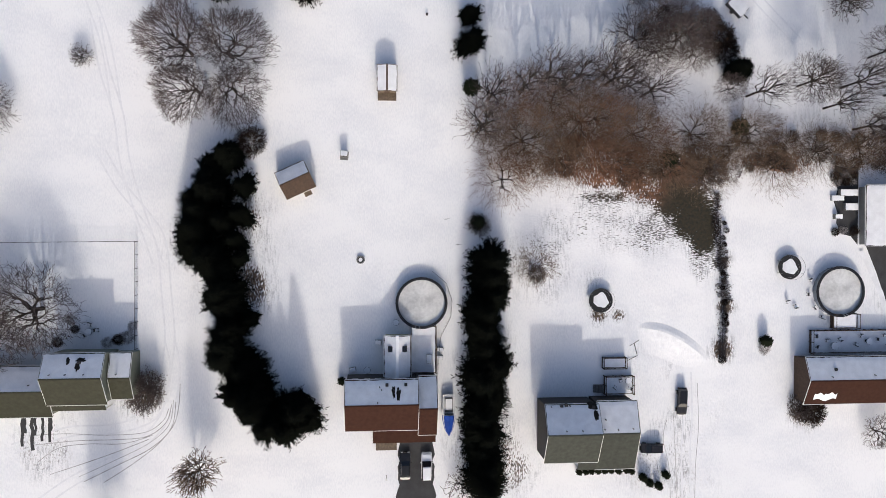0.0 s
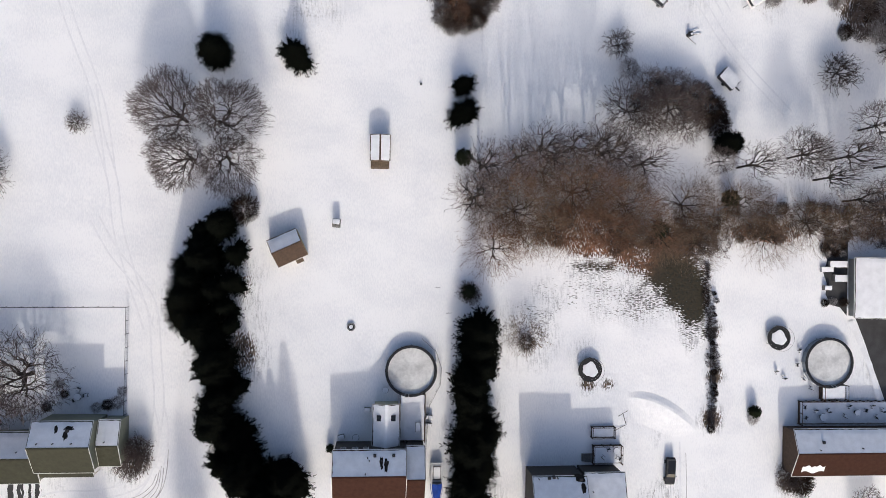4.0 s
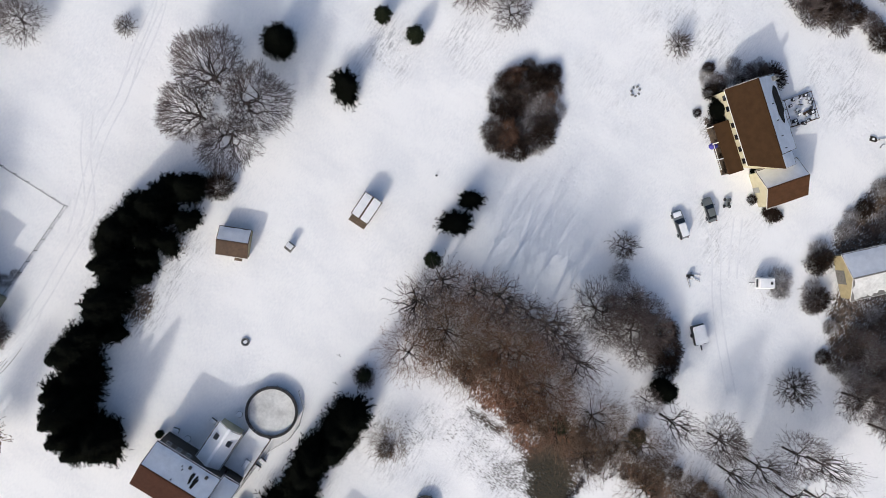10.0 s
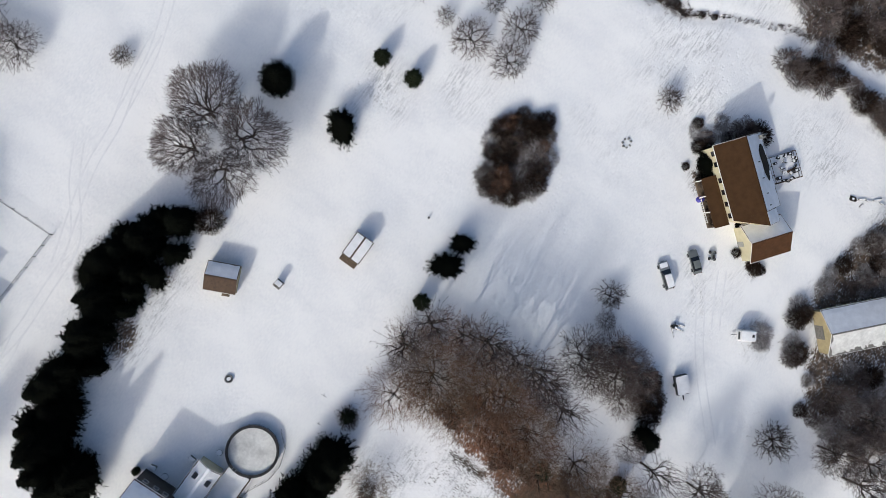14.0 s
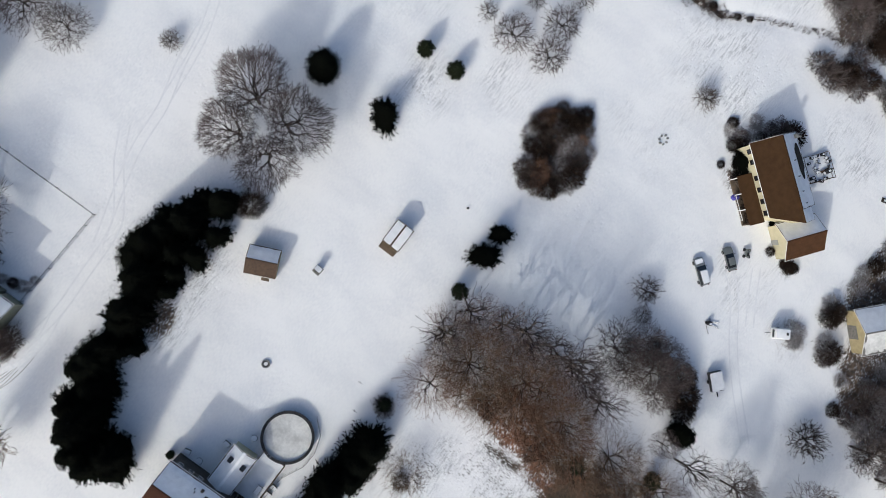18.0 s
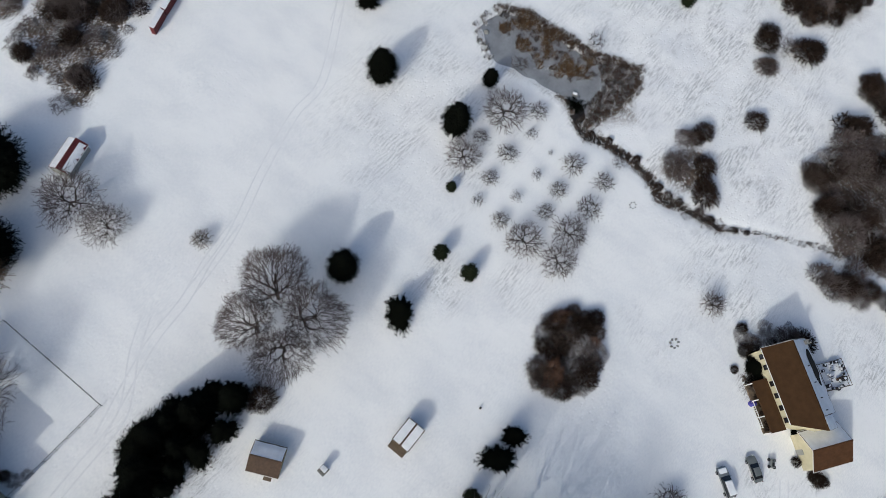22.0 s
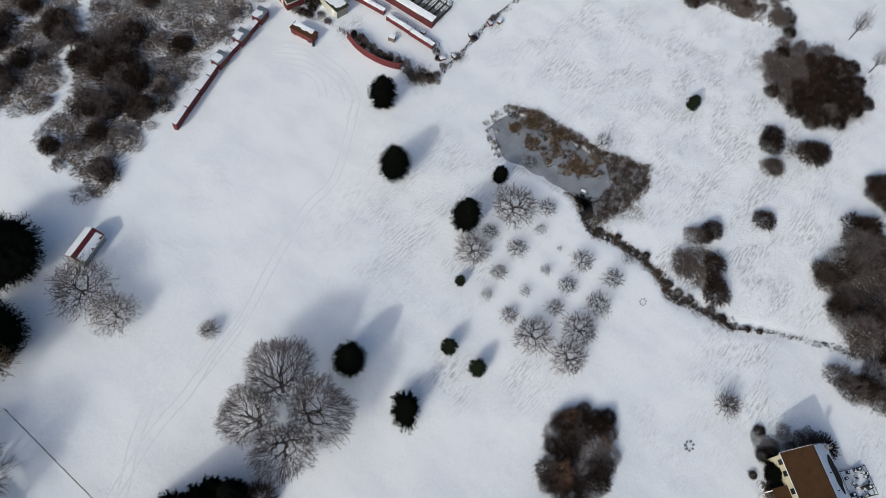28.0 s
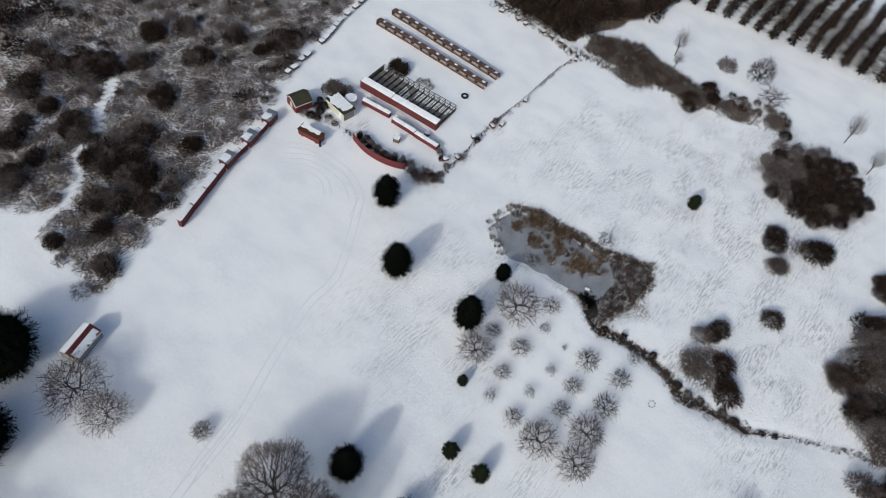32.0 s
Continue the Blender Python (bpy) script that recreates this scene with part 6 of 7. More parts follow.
for sx in (-1.2, 0.1):
    for sy in (-0.7, 0.7):
        part("cab_post", rod(bmesh.new(), (sx, sy, 0.8), (sx, sy, 2.3), 0.04), DARKMETAL, q)
for sy in (-0.95, 0.95):
    part("rear_wheel", rod(bmesh.new(), (-0.8, sy - 0.2, 0.7), (-0.8, sy + 0.2, 0.7), 0.72, 18), RUBBER, q)
    part("front_wheel", rod(bmesh.new(), (1.7, sy - 0.14, 0.42), (1.7, sy + 0.14, 0.42), 0.44, 16), RUBBER, q)
part("bucket", block(2.6, 3.2, -0.9, 0.9, 0.1, 0.7, bevel=0.05), DARKMETAL, q)
part("loader_arm", block(1.5, 2.65, -0.7, -0.6, 0.6, 0.75), ORANGE, q)
part("loader_arm", block(1.5, 2.65, 0.6, 0.7, 0.6, 0.75), ORANGE, q)

# ---- small things on the lawn ----
f_ = thing("fire_pit", pose(-4.2, -3.5, gz(-4.2, -3.5)), "round stone fire ring with snow inside", "fire pit")
for i in range(12):
    part("stone", block(-0.16, 0.16, -0.1, 0.1, -0.05, 0.34, bevel=0.03, m=pose(0.62 * math.cos(i * 0.5236), 0.62 * math.sin(i * 0.5236), 0, 0, 0, 90 + i * 30)), STONE, f_)
part("ash", disc(bmesh.new(), 0.55, -0.05, 0.08, 14), DARKMETAL, f_)
part("snow", disc(bmesh.new(), 0.34, 0.084, 0.2, 14, 0.2), SNOW, f_)
w_ = thing("outdoor_furnace", pose(-6.95, 14.45, gz(-7, 14.5), 0, 0, -5), "dark outdoor stove with snow on its hood", "furnace")
part("body", block(-0.5, 0.5, -0.55, 0.55, 0.1, 1.35, bevel=0.05), DARKMETAL, w_)
part("hood", block(-0.65, 0.65, -0.6, 0.75, 1.354, 1.55, bevel=0.06), GREYWOOD, w_)
part("snow_cap", block(-0.58, 0.58, -0.2, 0.7, 1.554, 1.7, bevel=0.06), SNOW, w_)
part("base", block(-0.7, 0.7, -0.75, 0.75, -0.1, 0.1), STONE, w_)
part("flue", rod(bmesh.new(), (0, -0.35, 1.5), (0, -0.35, 2.3), 0.1, 10), DARKMETAL, w_)
p_ = thing("marker_post", pose(7.3, 39.1, gz(7.3, 39.1)), "short dark post alone in the snow", "post")
part("post", block(-0.14, 0.14, -0.14, 0.14, -0.1, 0.5, bevel=0.02), DARKWOOD, p_)
part("cap", block(-0.18, 0.18, -0.18, 0.18, 0.504, 0.56), DARKMETAL, p_)
p_ = thing("lamp_post", pose(0.2, -41.1, gz(0.2, -41)), "thin garden lamp post casting a long shadow", "lamp")
part("pole", rod(bmesh.new(), (0, 0, -0.1), (0, 0, 2.1), 0.05), DARKMETAL, p_)
part("lantern", block(-0.16, 0.16, -0.16, 0.16, 2.1, 2.5, bevel=0.03), WHITE, p_)
for x, y in ((12.7, -0.9), (10.6, 3.5)):
    p_ = thing("bird_feeder", pose(x, y, gz(x, y)), "small bird feeder on a pole in the shade", "bird feeder")
    part("pole", rod(bmesh.new(), (0, 0, -0.1), (0, 0, 1.7), 0.035), DARKMETAL, p_)
    part("arm", rod(bmesh.new(), (-0.5, 0, 1.7), (0.5, 0.1, 1.7), 0.03), DARKMETAL, p_)
w_ = thing("well_head", pose(28.7, 71.9, gz(28.7, 71.9)), "ring of dark stones poking through snow", "stones")
for i in range(7):
    a = i * 0.9
    part("stone", block(-0.22, 0.22, -0.16, 0.16, -0.1, 0.16 + 0.1 * (i % 3), bevel=0.05, m=pose(0.75 * math.cos(a), 0.9 * math.sin(a), 0, 0, 0, i * 41)), STONE, w_)
w_ = thing("well_head", pose(7.2, 90.5, gz(7.2, 90.5)), "small ring of stones in the snow", "stones")
for i in range(7):
    a = i * 0.9
    part("stone", block(-0.14, 0.14, -0.1, 0.1, -0.1, 0.1 + 0.06 * (i % 3), bevel=0.03, m=pose(0.6 * math.cos(a), 0.75 * math.sin(a), 0, 0, 0, i * 41)), STONE, w_)
w_ = thing("log_pile", pose(71.0, 90.4, gz(71, 90), 0, 0, 15), "small pile of dark logs dusted with snow", "logs", "logs in the field")
for i in range(7):
    part("log", rod(bmesh.new(), (-0.55 - 0.1 * (i % 2), (i % 4 - 1.5) * 0.24, 0.1 + 0.2 * (i // 4)), (0.5 + 0.12 * (i % 3), (i % 4 - 1.5) * 0.24 + 0.08, 0.1 + 0.2 * (i // 4)), 0.12, 8), BARK, w_)
part("snow", block(-0.4, 0.1, -0.25, 0.15, 0.43, 0.5, bevel=0.03), SNOW, w_)
for x, y, a, L in ((72.6, 91.5, 40, 1.6), (73.9, 92.0, 22, 1.2), (75.2, 93.3, 48, 1.8), (76.4, 93.2, 10, 1.0), (73.2, 90.4, 75, 0.9)):
    w_ = thing("fallen_log", pose(x, y, gz(x, y), 0, 0, a), "fallen log half buried in snow", "logs", "logs in the field")
    part("log", rod(bmesh.new(), (-L / 2, 0, 0.1), (L / 2, 0.05, 0.12), 0.14, 8), BARK, w_)
    part("snow", block(-L * 0.45, L * 0.4, -0.1, 0.16, 0.2, 0.32, bevel=0.05), SNOW, w_)
for i, (x, y) in enumerate(((47.2, -43.6), (48.9, -44.2), (50.2, -42.2), (46.0, -42.6))):
    plant("small_fir", x, y, 0.38, 0.5, "small dark clipped shrub by the drive", "shrub", "shrubs by the drive")
for x in (34.4, 35.6, 36.6, 37.8, 39.0, 40.2, 41.6, 43.0, 44.0):
    plant("small_fir", x, -41.4 + rng.uniform(-0.15, 0.15), 0.3, 0.35, "low dark shrub along the house front", "shrub", "shrubs along the house front")
for x, y, s in ((44.4, 76.0, 0.75), (43.0, 77.6, 0.95), (41.9, 79.4, 0.6), (43.9, 75.2, 0.5), (54.9, 72.3, 0.3)):
    plant("round_fir", x, y, s * 0.6, s * 0.5, "dark clipped evergreen against the farmhouse front", "shrub", "shrubs before the farmhouse")
for x, y, s in ((40.2, 79.6, 0.62), (40.6, 82.0, 0.7), (42.0, 84.4, 0.72), (38.2, 81.6, 0.66), (44.4, 86.6, 0.7), (37.6, 83.2, 0.5), (41.2, 86.2, 0.66), (40.4, 75.2, 0.35), (41.4, 81.0, 0.6), (43.6, 84.2, 0.5), (46.6, 88.4, 0.5), (47.6, 72.6, 0.3), (48.6, 71.4, 0.34), (49.8, 70.4, 0.3), (50.6, 69.6, 0.34), (46.6, 73.4, 0.4), (57.8, 68.0, 0.4), (62.4, 67.8, 0.6), (63.5, 68.2, 0.45), (61.4, 67.7, 0.4)):
    plant("bush_brown" if s < 0.65 else "bush_frost" if s != 0.7 else "bush_grey", x, y, s, s * 0.8, "snow-dusted garden bush against the farmhouse", "bush", "bushes round the farmhouse")
c_ = thing("covered_heap", pose(46.3, 72.0, gz(46, 72), 0, 0, 40), "heap under violet-blue cloth by the porch", "heap")
bm = bmesh.new()
bmesh.ops.create_icosphere(bm, subdivisions=2, radius=0.8)
for q in bm.verts:
    q.co = Vector((q.co.x * 1.1, q.co.y * 0.8, max(-0.1, q.co.z * 0.9))) * (1 + 0.25 * noise.noise(q.co * 2.2))
part("cloth", bm, PURPLE, c_)


# ---- fences ----
def fence(line, step, h, post_mat, label, rails=(0.95, 0.5, 0.1), r=0.035, rail_mat=None):
    f = thing("fence", pose(0, 0, 0), label, "fence")
    for (ax, ay), (bx, by) in zip(line, line[1:]):
        n = max(1, round(math.hypot(bx - ax, by - ay) / step))
        for i in range(n + (1 if (bx, by) == tuple(line[-1]) else 0)):
            x, y = ax + (bx - ax) * i / n, ay + (by - ay) * i / n
            z = gz(x, y)
            part("post", rod(bmesh.new(), (x, y, z - 0.2), (x, y, z + h), r * 1.7, 5), post_mat, f)
        for k in rails:
            bm = bmesh.new()
            for i in range(n):
                p0 = (ax + (bx - ax) * i / n, ay + (by - ay) * i / n)
                p1 = (ax + (bx - ax) * (i + 1) / n, ay + (by - ay) * (i + 1) / n)
                rod(bm, (*p0, gz(*p0) + h * k), (*p1, gz(*p1) + h * k), r if k > 0.9 else r * 0.35, 4)
            part("rail", bm, rail_mat or post_mat, f)
    return f


fence([(-63.9, -20), (-63.7, -0.5), (-41.6, -0.3), (-41.7, -18.4)], 2.4, 1.4, DARKMETAL, "dark chain fence round the back yard", (0.97, 0.6, 0.2), 0.036)
fence([(59.9, 3.5), (60.2, -8), (60.6, -22.1)], 2.5, 1.2, DARKMETAL, "wire fence along the hedge between two gardens", (0.97, 0.5), 0.035)
y = 3.0
while y > -22:
    plant(rng.choice(["bush_brown", "bush_grey"]), 61.2 + rng.uniform(-0.3, 0.3), y, rng.uniform(0.14, 0.24) if y > -9 else rng.uniform(0.22, 0.38), 0.35, "thin dark bush in the garden hedge", "bush", "garden hedge")
    y -= 1.3
plant("small_fir", 68.8, -18.4, 0.55, 0.6, "snowy evergreen shrub in the garden", "shrub")
plant("bush_frost", 68.9, -19.8, 0.5, None, "snow-laden shrub in the garden", "bush")
plant("round", 90.0, -35.2, 1.1, 0.9, "leafless tree before the red-brown house")
fence([(8.2, -5.5), (10.6, -7.6), (11.6, -10.6), (11.4, -13.4), (9.6, -17.0), (9.2, -22.0), (9.0, -26.0)], 1.6, 1.3, METAL, "low wire fence curving round the pool", (0.97, 0.05), 0.03, GREYWOOD)


def snow_heap(line, half, height, label):
    """A churned bank of ploughed snow along a line."""
    v, f = [], []
    pts = bend(line, 14)
    cols = 17
    for i, (x, y) in enumerate(pts):
        a, b = pts[max(0, i - 1)], pts[min(len(pts) - 1, i + 1)]
        d = math.hypot(b[0] - a[0], b[1] - a[1])
        nx, ny = -(b[1] - a[1]) / d, (b[0] - a[0]) / d
        end = math.sin(math.pi * i / (len(pts) - 1)) ** 0.5
        for j in range(cols):
            w = (j / (cols - 1) * 2 - 1) * half
            px, py = x + nx * w, y + ny * w
            q = w / half
            k = ((q + 1) / 1.5 if q < 0.5 else (1 - q) / 0.5) * end ** 2
            k = k * k * (3 - 2 * k)
            n = noise.noise((px * 1.1, py * 1.1, 1)) + 0.6 * noise.noise((px * 2.9, py * 2.9, 5))
            v.append((px, py, gz(px, py) - 0.05 + height * k * (0.9 + 0.12 * n)))
    for i in range(len(pts) - 1):
        for j in range(cols - 1):
            f.append((i * cols + j, (i + 1) * cols + j, (i + 1) * cols + j + 1, i * cols + j + 1))
    return tagged(mesh_object("snow_bank", v, f, SNOW_GROUND), label, "snow bank")




# ---- drives and wheel tracks ----
def tracks(line, gauge=1.6, width=0.3):
    for s in (-1, 1):
        off = []
        for i, (x, y) in enumerate(line):
            a, b = line[max(0, i - 1)], line[min(len(line) - 1, i + 1)]
            d = math.hypot(b[0] - a[0], b[1] - a[1])
            off.append((x - (b[1] - a[1]) / d * gauge / 2 * s, y + (b[0] - a[0]) / d * gauge / 2 * s))
        ribbon("wheel_track", off, width, 0.012, TRACK, "wheel track pressed into the snow", "track")


def bend(line, n=6):
    """The same line with rounded corners."""
    p = [line[0]] + line + [line[-1]]
    out = []
    for a, b, c, d in zip(p, p[1:], p[2:], p[3:]):
        for i in range(n):
            t = i / n
            out.append(tuple(0.5 * (2 * b[k] + (c[k] - a[k]) * t + (2 * a[k] - 5 * b[k] + 4 * c[k] - d[k]) * t * t + (3 * b[k] - a[k] - 3 * c[k] + d[k]) * t ** 3) for k in (0, 1)))
    return out + [line[-1]]


for ln in ([(-47.3, 14.6), (-44.1, 8.9), (-40, 3.7), (-37.7, -0.6), (-36.9, -9.2), (-36.4, -16.9), (-37.4, -24.5), (-39.3, -29.8), (-45.8, -32), (-53.1, -32.3), (-62, -35)], [(-36.4, -16.9), (-35.5, -22.6), (-37.4, -30.3), (-43, -35.9), (-52.2, -40.5), (-60, -46)], [(-48.3, 37.1), (-46.8, 28.6), (-44.5, 20.8), (-43.1, 11.2), (-38.3, -4)], [(-67.6, 88.2), (-57.2, 70.8), (-55.8, 60.8), (-51.8, 47.6), (-46.9, 34.2), (-44.8, 21.8)], [(-91.3, 87.3), (-86.3, 90.7), (-79.8, 91.6), (-74.0, 91.2), (-67.8, 88.0), (-65, 83)], [(-89.1, 84.5), (-84.7, 88.2), (-79.4, 89.4), (-73.9, 89.3), (-68.9, 86.9)], [(-87.1, 82.7), (-81.5, 86.0), (-76.8, 85.9), (-73.4, 83.5)], [(54.4, -24), (54.6, -31.8), (54.2, -38.5), (54.4, -46.9), (54.4, -70)], [(-31.3, 117.0), (-31.2, 129.1), (-31.7, 137.6), (-33.5, 152)], [(-36, 136.4), (-33.7, 136.8), (-20.4, 137.6), (-6.9, 141.5), (4, 146)], [(53.2, 60.2), (57.2, 57), (62, 50), (67, 44), (75, 36)], [(57.6, 63.8), (60.0, 59.2), (63, 54)]):
    tracks(bend(ln))
RUT = mat("dirty_pressed_snow", (0.6, 0.59, 0.58), 0.6, 0.42, 0.7, 0.4, 5)
for ln in ([(-59.3, -32.8), (-53.3, -32.6), (-46.7, -33.0), (-40.6, -32.7), (-37.6, -30.8), (-36.6, -28.7)], [(-58.6, -34.4), (-51.3, -33.8), (-45.3, -33.8), (-40.3, -33.4), (-37.1, -31.1), (-36.1, -28.0)], [(-57.9, -37.2), (-54.6, -35.0), (-50.0, -34.4), (-44.0, -34.5), (-39.3, -33.2)], [(-51.3, -39.9), (-45.3, -37.2), (-40.0, -34.6), (-36.6, -31.5), (-35.8, -27.3)], [(-47.3, -41.0), (-42.6, -38.0), (-38.6, -34.9), (-35.8, -31.5), (-34.9, -28.0), (-34.7, -24.5)], [(-56.0, -39.4), (-50.0, -37.5), (-44.7, -35.7), (-40.0, -33.9)], [(-50.6, -40.8), (-44.8, -38.0), (-39.6, -35.4), (-36.2, -32.0), (-35.4, -27.6)], [(51.9, -31.5), (52.2, -38), (52.6, -46), (52.8, -60)], [(56.4, -26), (56.6, -34), (56.0, -42), (55.8, -60)], [(50.6, -32.6), (50.0, -36), (51.2, -42), (51.4, -52)]):
    ribbon("rut", bend(ln), rng.uniform(0.1, 0.18), 0.014, RUT, "dirty rut worn into the snow of the drive", "track")
# Dark strips in the asphalt colour, running south from the house front.
for px, ln, wide in ((-60.4, 5.6, 0.45), (-60.0, 3.4, 0.5), (-58.8, 6.3, 0.6), (-58.3, 3.8, 0.4), (-57.2, 4.8, 0.45), (-56.0, 5.0, 0.5), (-55.7, 3.0, 0.4)):
    ribbon("wet_streak", [(px + rng.uniform(-0.15, 0.15), -29.0 - ln * i / 6) for i in range(7)], wide, 0.015 + 0.002 * wide, ASPHALT, "dark streak on the ground before the house", "bare ground")
ribbon("asphalt_drive", [(5.4, -34.6), (5.4, -48), (5.4, -75)], 6.3, 0.02, ASPHALT, "bare wet asphalt drive before the garage", "drive")
flat_sheet("asphalt_yard", [(88.3, -1.0), (93.0, -1.2), (98.2, -1.0), (98.8, -5.0), (99.6, -10), (100.4, -20), (101, -40), (97, -40), (95.4, -19.2), (93.4, -14.0), (91.8, -10), (90.4, -6.0)], 0.16, ASPHALT, "bare asphalt yard beside the garage", "drive")
ribbon("snow_bank", [(94, -19.2), (91.2, -10.0), (87.4, -2.0)], 1.0, 0.25, SNOW, "low snow bank along the yard", "snow bank")

# clutter behind the garage
for x, y, w, l, h, m_, lab in ((84.6, 8.6, 1.2, 3.4, 0.9, GREYWOOD, "snow-topped lumber stack behind the garage"), (85.0, 6.0, 1.3, 2.4, 0.9, GREYWOOD, "snow-topped crate behind the garage"), (82.6, 7.6, 1.0, 2.4, 0.5, METAL, "upturned tin boat behind the garage"), (82.6, 4.2, 0.9, 1.4, 0.8, GREYWOOD, "grey hutch behind the garage")):
    c = thing("lumber_stack" if m_ is GREYWOOD else "upturned_boat", pose(x, y, gz(x, y), 0, 0, 0), lab, "clutter", "garage clutter")
    part("body", block(-l / 2, l / 2, -w / 2, w / 2, -0.1, h, bevel=0.06), m_, c)
    part("snow", snow_sheet(-l / 2 + 0.05, l / 2 - 0.05, w / 2 - 0.05, h, -w / 2 + 0.05, h, 0.1, 0.08), SNOW, c)
# The snow here lies in shade; a ragged dark sheet paints it in.
flat_sheet("gravel_yard", [(82.6, 3.0), (83.6, 1.0), (85.4, 0.6), (86.7, -0.9), (86.8, 13.4), (84.6, 13.0), (82.4, 13.6), (82.0, 11.0), (82.9, 9.2), (82.1, 7.0), (82.8, 5.0)], 0.14, ASPHALT, "dark sheet painting the shade on the snow behind the garage", "yard")
for i in range(9):
    x, y = 82.5 + (i % 3) * 1.5 + rng.uniform(-0.4, 0.4), (1.6, 10.4, 11.9)[i // 3] + rng.uniform(-0.4, 0.4)
    plant("bush_frost" if i % 2 else "bush_brown", x, y, rng.uniform(0.3, 0.45), 0.4, "small snowy bush among the clutter", "bush", "bushes behind the garage")

# ---- pond edge ----
def tufts(name, spots, h, material, label, blades=9, lean=0.5):
    v, f = [], []
    for x, y, r in spots:
        for i in range(blades):
            a, q = rng.uniform(0, 6.28), r * math.sqrt(rng.random())
            bx, by = x + q * math.cos(a), y + q * math.sin(a)
            z = max(gz(bx, by), -0.21)
            hh, la = h * rng.uniform(0.5, 1.2), rng.uniform(0, 6.28)
            tip = (bx + math.cos(la) * lean * hh, by + math.sin(la) * lean * hh, z + hh)
            wx, wy = -math.sin(la) * 0.045, math.cos(la) * 0.045
            n = len(v)
            v.extend([(bx - wx, by - wy, z - 0.05), (bx + wx, by + wy, z - 0.05), tip])
            f.append((n, n + 1, n + 2))
    return tagged(mesh_object(name, v, f, material), label, "reeds", kind="stuff")


REEDS = [(-39.2, 106.8), (-37.5, 114.3), (-31.8, 115.4), (-20.7, 115.2), (-14.7, 111.5), (-18.0, 106.3), (-23.8, 103.7), (-30.0, 103.9), (-34.6, 103.7)]
SHRUBS = [(-18.9, 115.9), (-13.0, 118.5), (-8.3, 116.8), (-7.8, 106.2), (-10.0, 98.4), (-13.2, 101.1), (-12.6, 109.4)]
SHORE = [(-39, 110.5), (-34, 113.6), (-26.5, 114.4), (-20, 115), (-11, 118.2), (-8.6, 114), (-9.4, 107), (-10.4, 101)]
spots, brown, grey, white = [], [], [], []
for i in range(12000):
    x, y = rng.uniform(-46, -4), rng.uniform(95, 123)
    n = noise.noise((x * 0.3, y * 0.3, 5))
    m_ = noise.noise((x * 0.9, y * 0.9, 9))
    e, pond = seg_dist(x, y, POND_EDGE), inside(x, y, POND)
    if math.hypot(x + 14.4, y - 101.4) < 2.5:
        continue
    if inside(x, y, REEDS) and pond:
        if m_ + n > -0.05 + 0.5 * max(0.0, (107 - y) / 4):
            (spots if n > -0.05 else brown).append((x, y, 0.45))
        if m_ > 0.22 and n > -0.2:
            white.append((x, y, 0.4))
    if inside(x, y, SHRUBS):
        (brown if m_ < 0.1 else grey).append((x, y, 0.4))
        if m_ > 0.2:
            white.append((x, y, 0.35))
    elif seg_dist(x, y, SHORE) < (1.9 if pond else 0.8) + 1.6 * n and m_ > -0.2:
        (brown if m_ < 0.3 else grey).append((x, y, 0.4))
        if m_ > 0.15:
            white.append((x, y, 0.35))
    elif e < 1.2 and (x < -35 or x > -20) and m_ > 0.12:
        grey.append((x, y, 0.35))
        if m_ > 0.25:
            white.append((x, y, 0.4))
tufts("reed_bed", spots, 0.9, REED, "tan dead reeds standing in the frozen pond", 8, 0.9)
tufts("brown_sedge", brown, 0.8, REEDDARK, "dark brown sedge along the pond's far shore", 7, 0.8)
tufts("sedge", grey, 0.6, REEDGREY, "grey frosted sedge round the pond", 7, 0.8)
tufts("snowy_stalks", white, 0.6, SNOW, "bent stalks carrying snow among the reeds", 2, 1.5)
weed, pale = [], []
for (ax, ay), (bx, by) in zip(BROOK, BROOK[1:]):
    for i in range(int(math.hypot(bx - ax, by - ay) * (16 if ax < 20 else 5))):
        u = rng.random()
        w = (1.7 if ax < 20 else 0.7) * (0.6 + 0.9 * abs(noise.noise((ax + u * 7, ay, 3))))
        q = (ax + (bx - ax) * u + rng.gauss(0, w * 0.6), ay + (by - ay) * u + rng.gauss(0, w * 0.6), 0.4)
        (weed if rng.random() < 0.72 else pale).append(q)
tufts("brook_weeds", weed, 0.5, REEDDARK, "dead weeds along the narrow brook", 9, 0.7)
tufts("snowy_weeds", pale, 0.5, SNOW, "snow-laden weeds hanging over the brook", 2, 1.3)
for a, b, w in ((0, 3, 1.5), (2, 6, 0.8), (5, 8, 0.95), (7, 9, 0.3)):
    ribbon("brook_water", [(x + 0.35 * noise.noise((x, y, 4)), y + 0.35 * noise.noise((x, y, 8))) for x, y in bend(BROOK[a:b], 9)], w, 0.03 + 0.004 * a, MUD, "dark trickle of open water in the brook", "water")
for x, y, r in ((-8.4, 98.2, 0.9), (-4.6, 99.6, 0.8), (2.2, 100.0, 0.9), (9.2, 97.6, 1.0), (11.6, 97.2, 1.2), (14.2, 97.6, 1.1), (18.6, 98.6, 1.2), (21.4, 98.8, 1.0), (26.4, 100.2, 0.8), (28.6, 101.4, 0.7)):
    plant("bush_brown" if r < 1.05 else "bush_mid", x, y, r / 2.6, 0.45, "low dead bush hanging over the brook", "bush", "bushes along the brook")
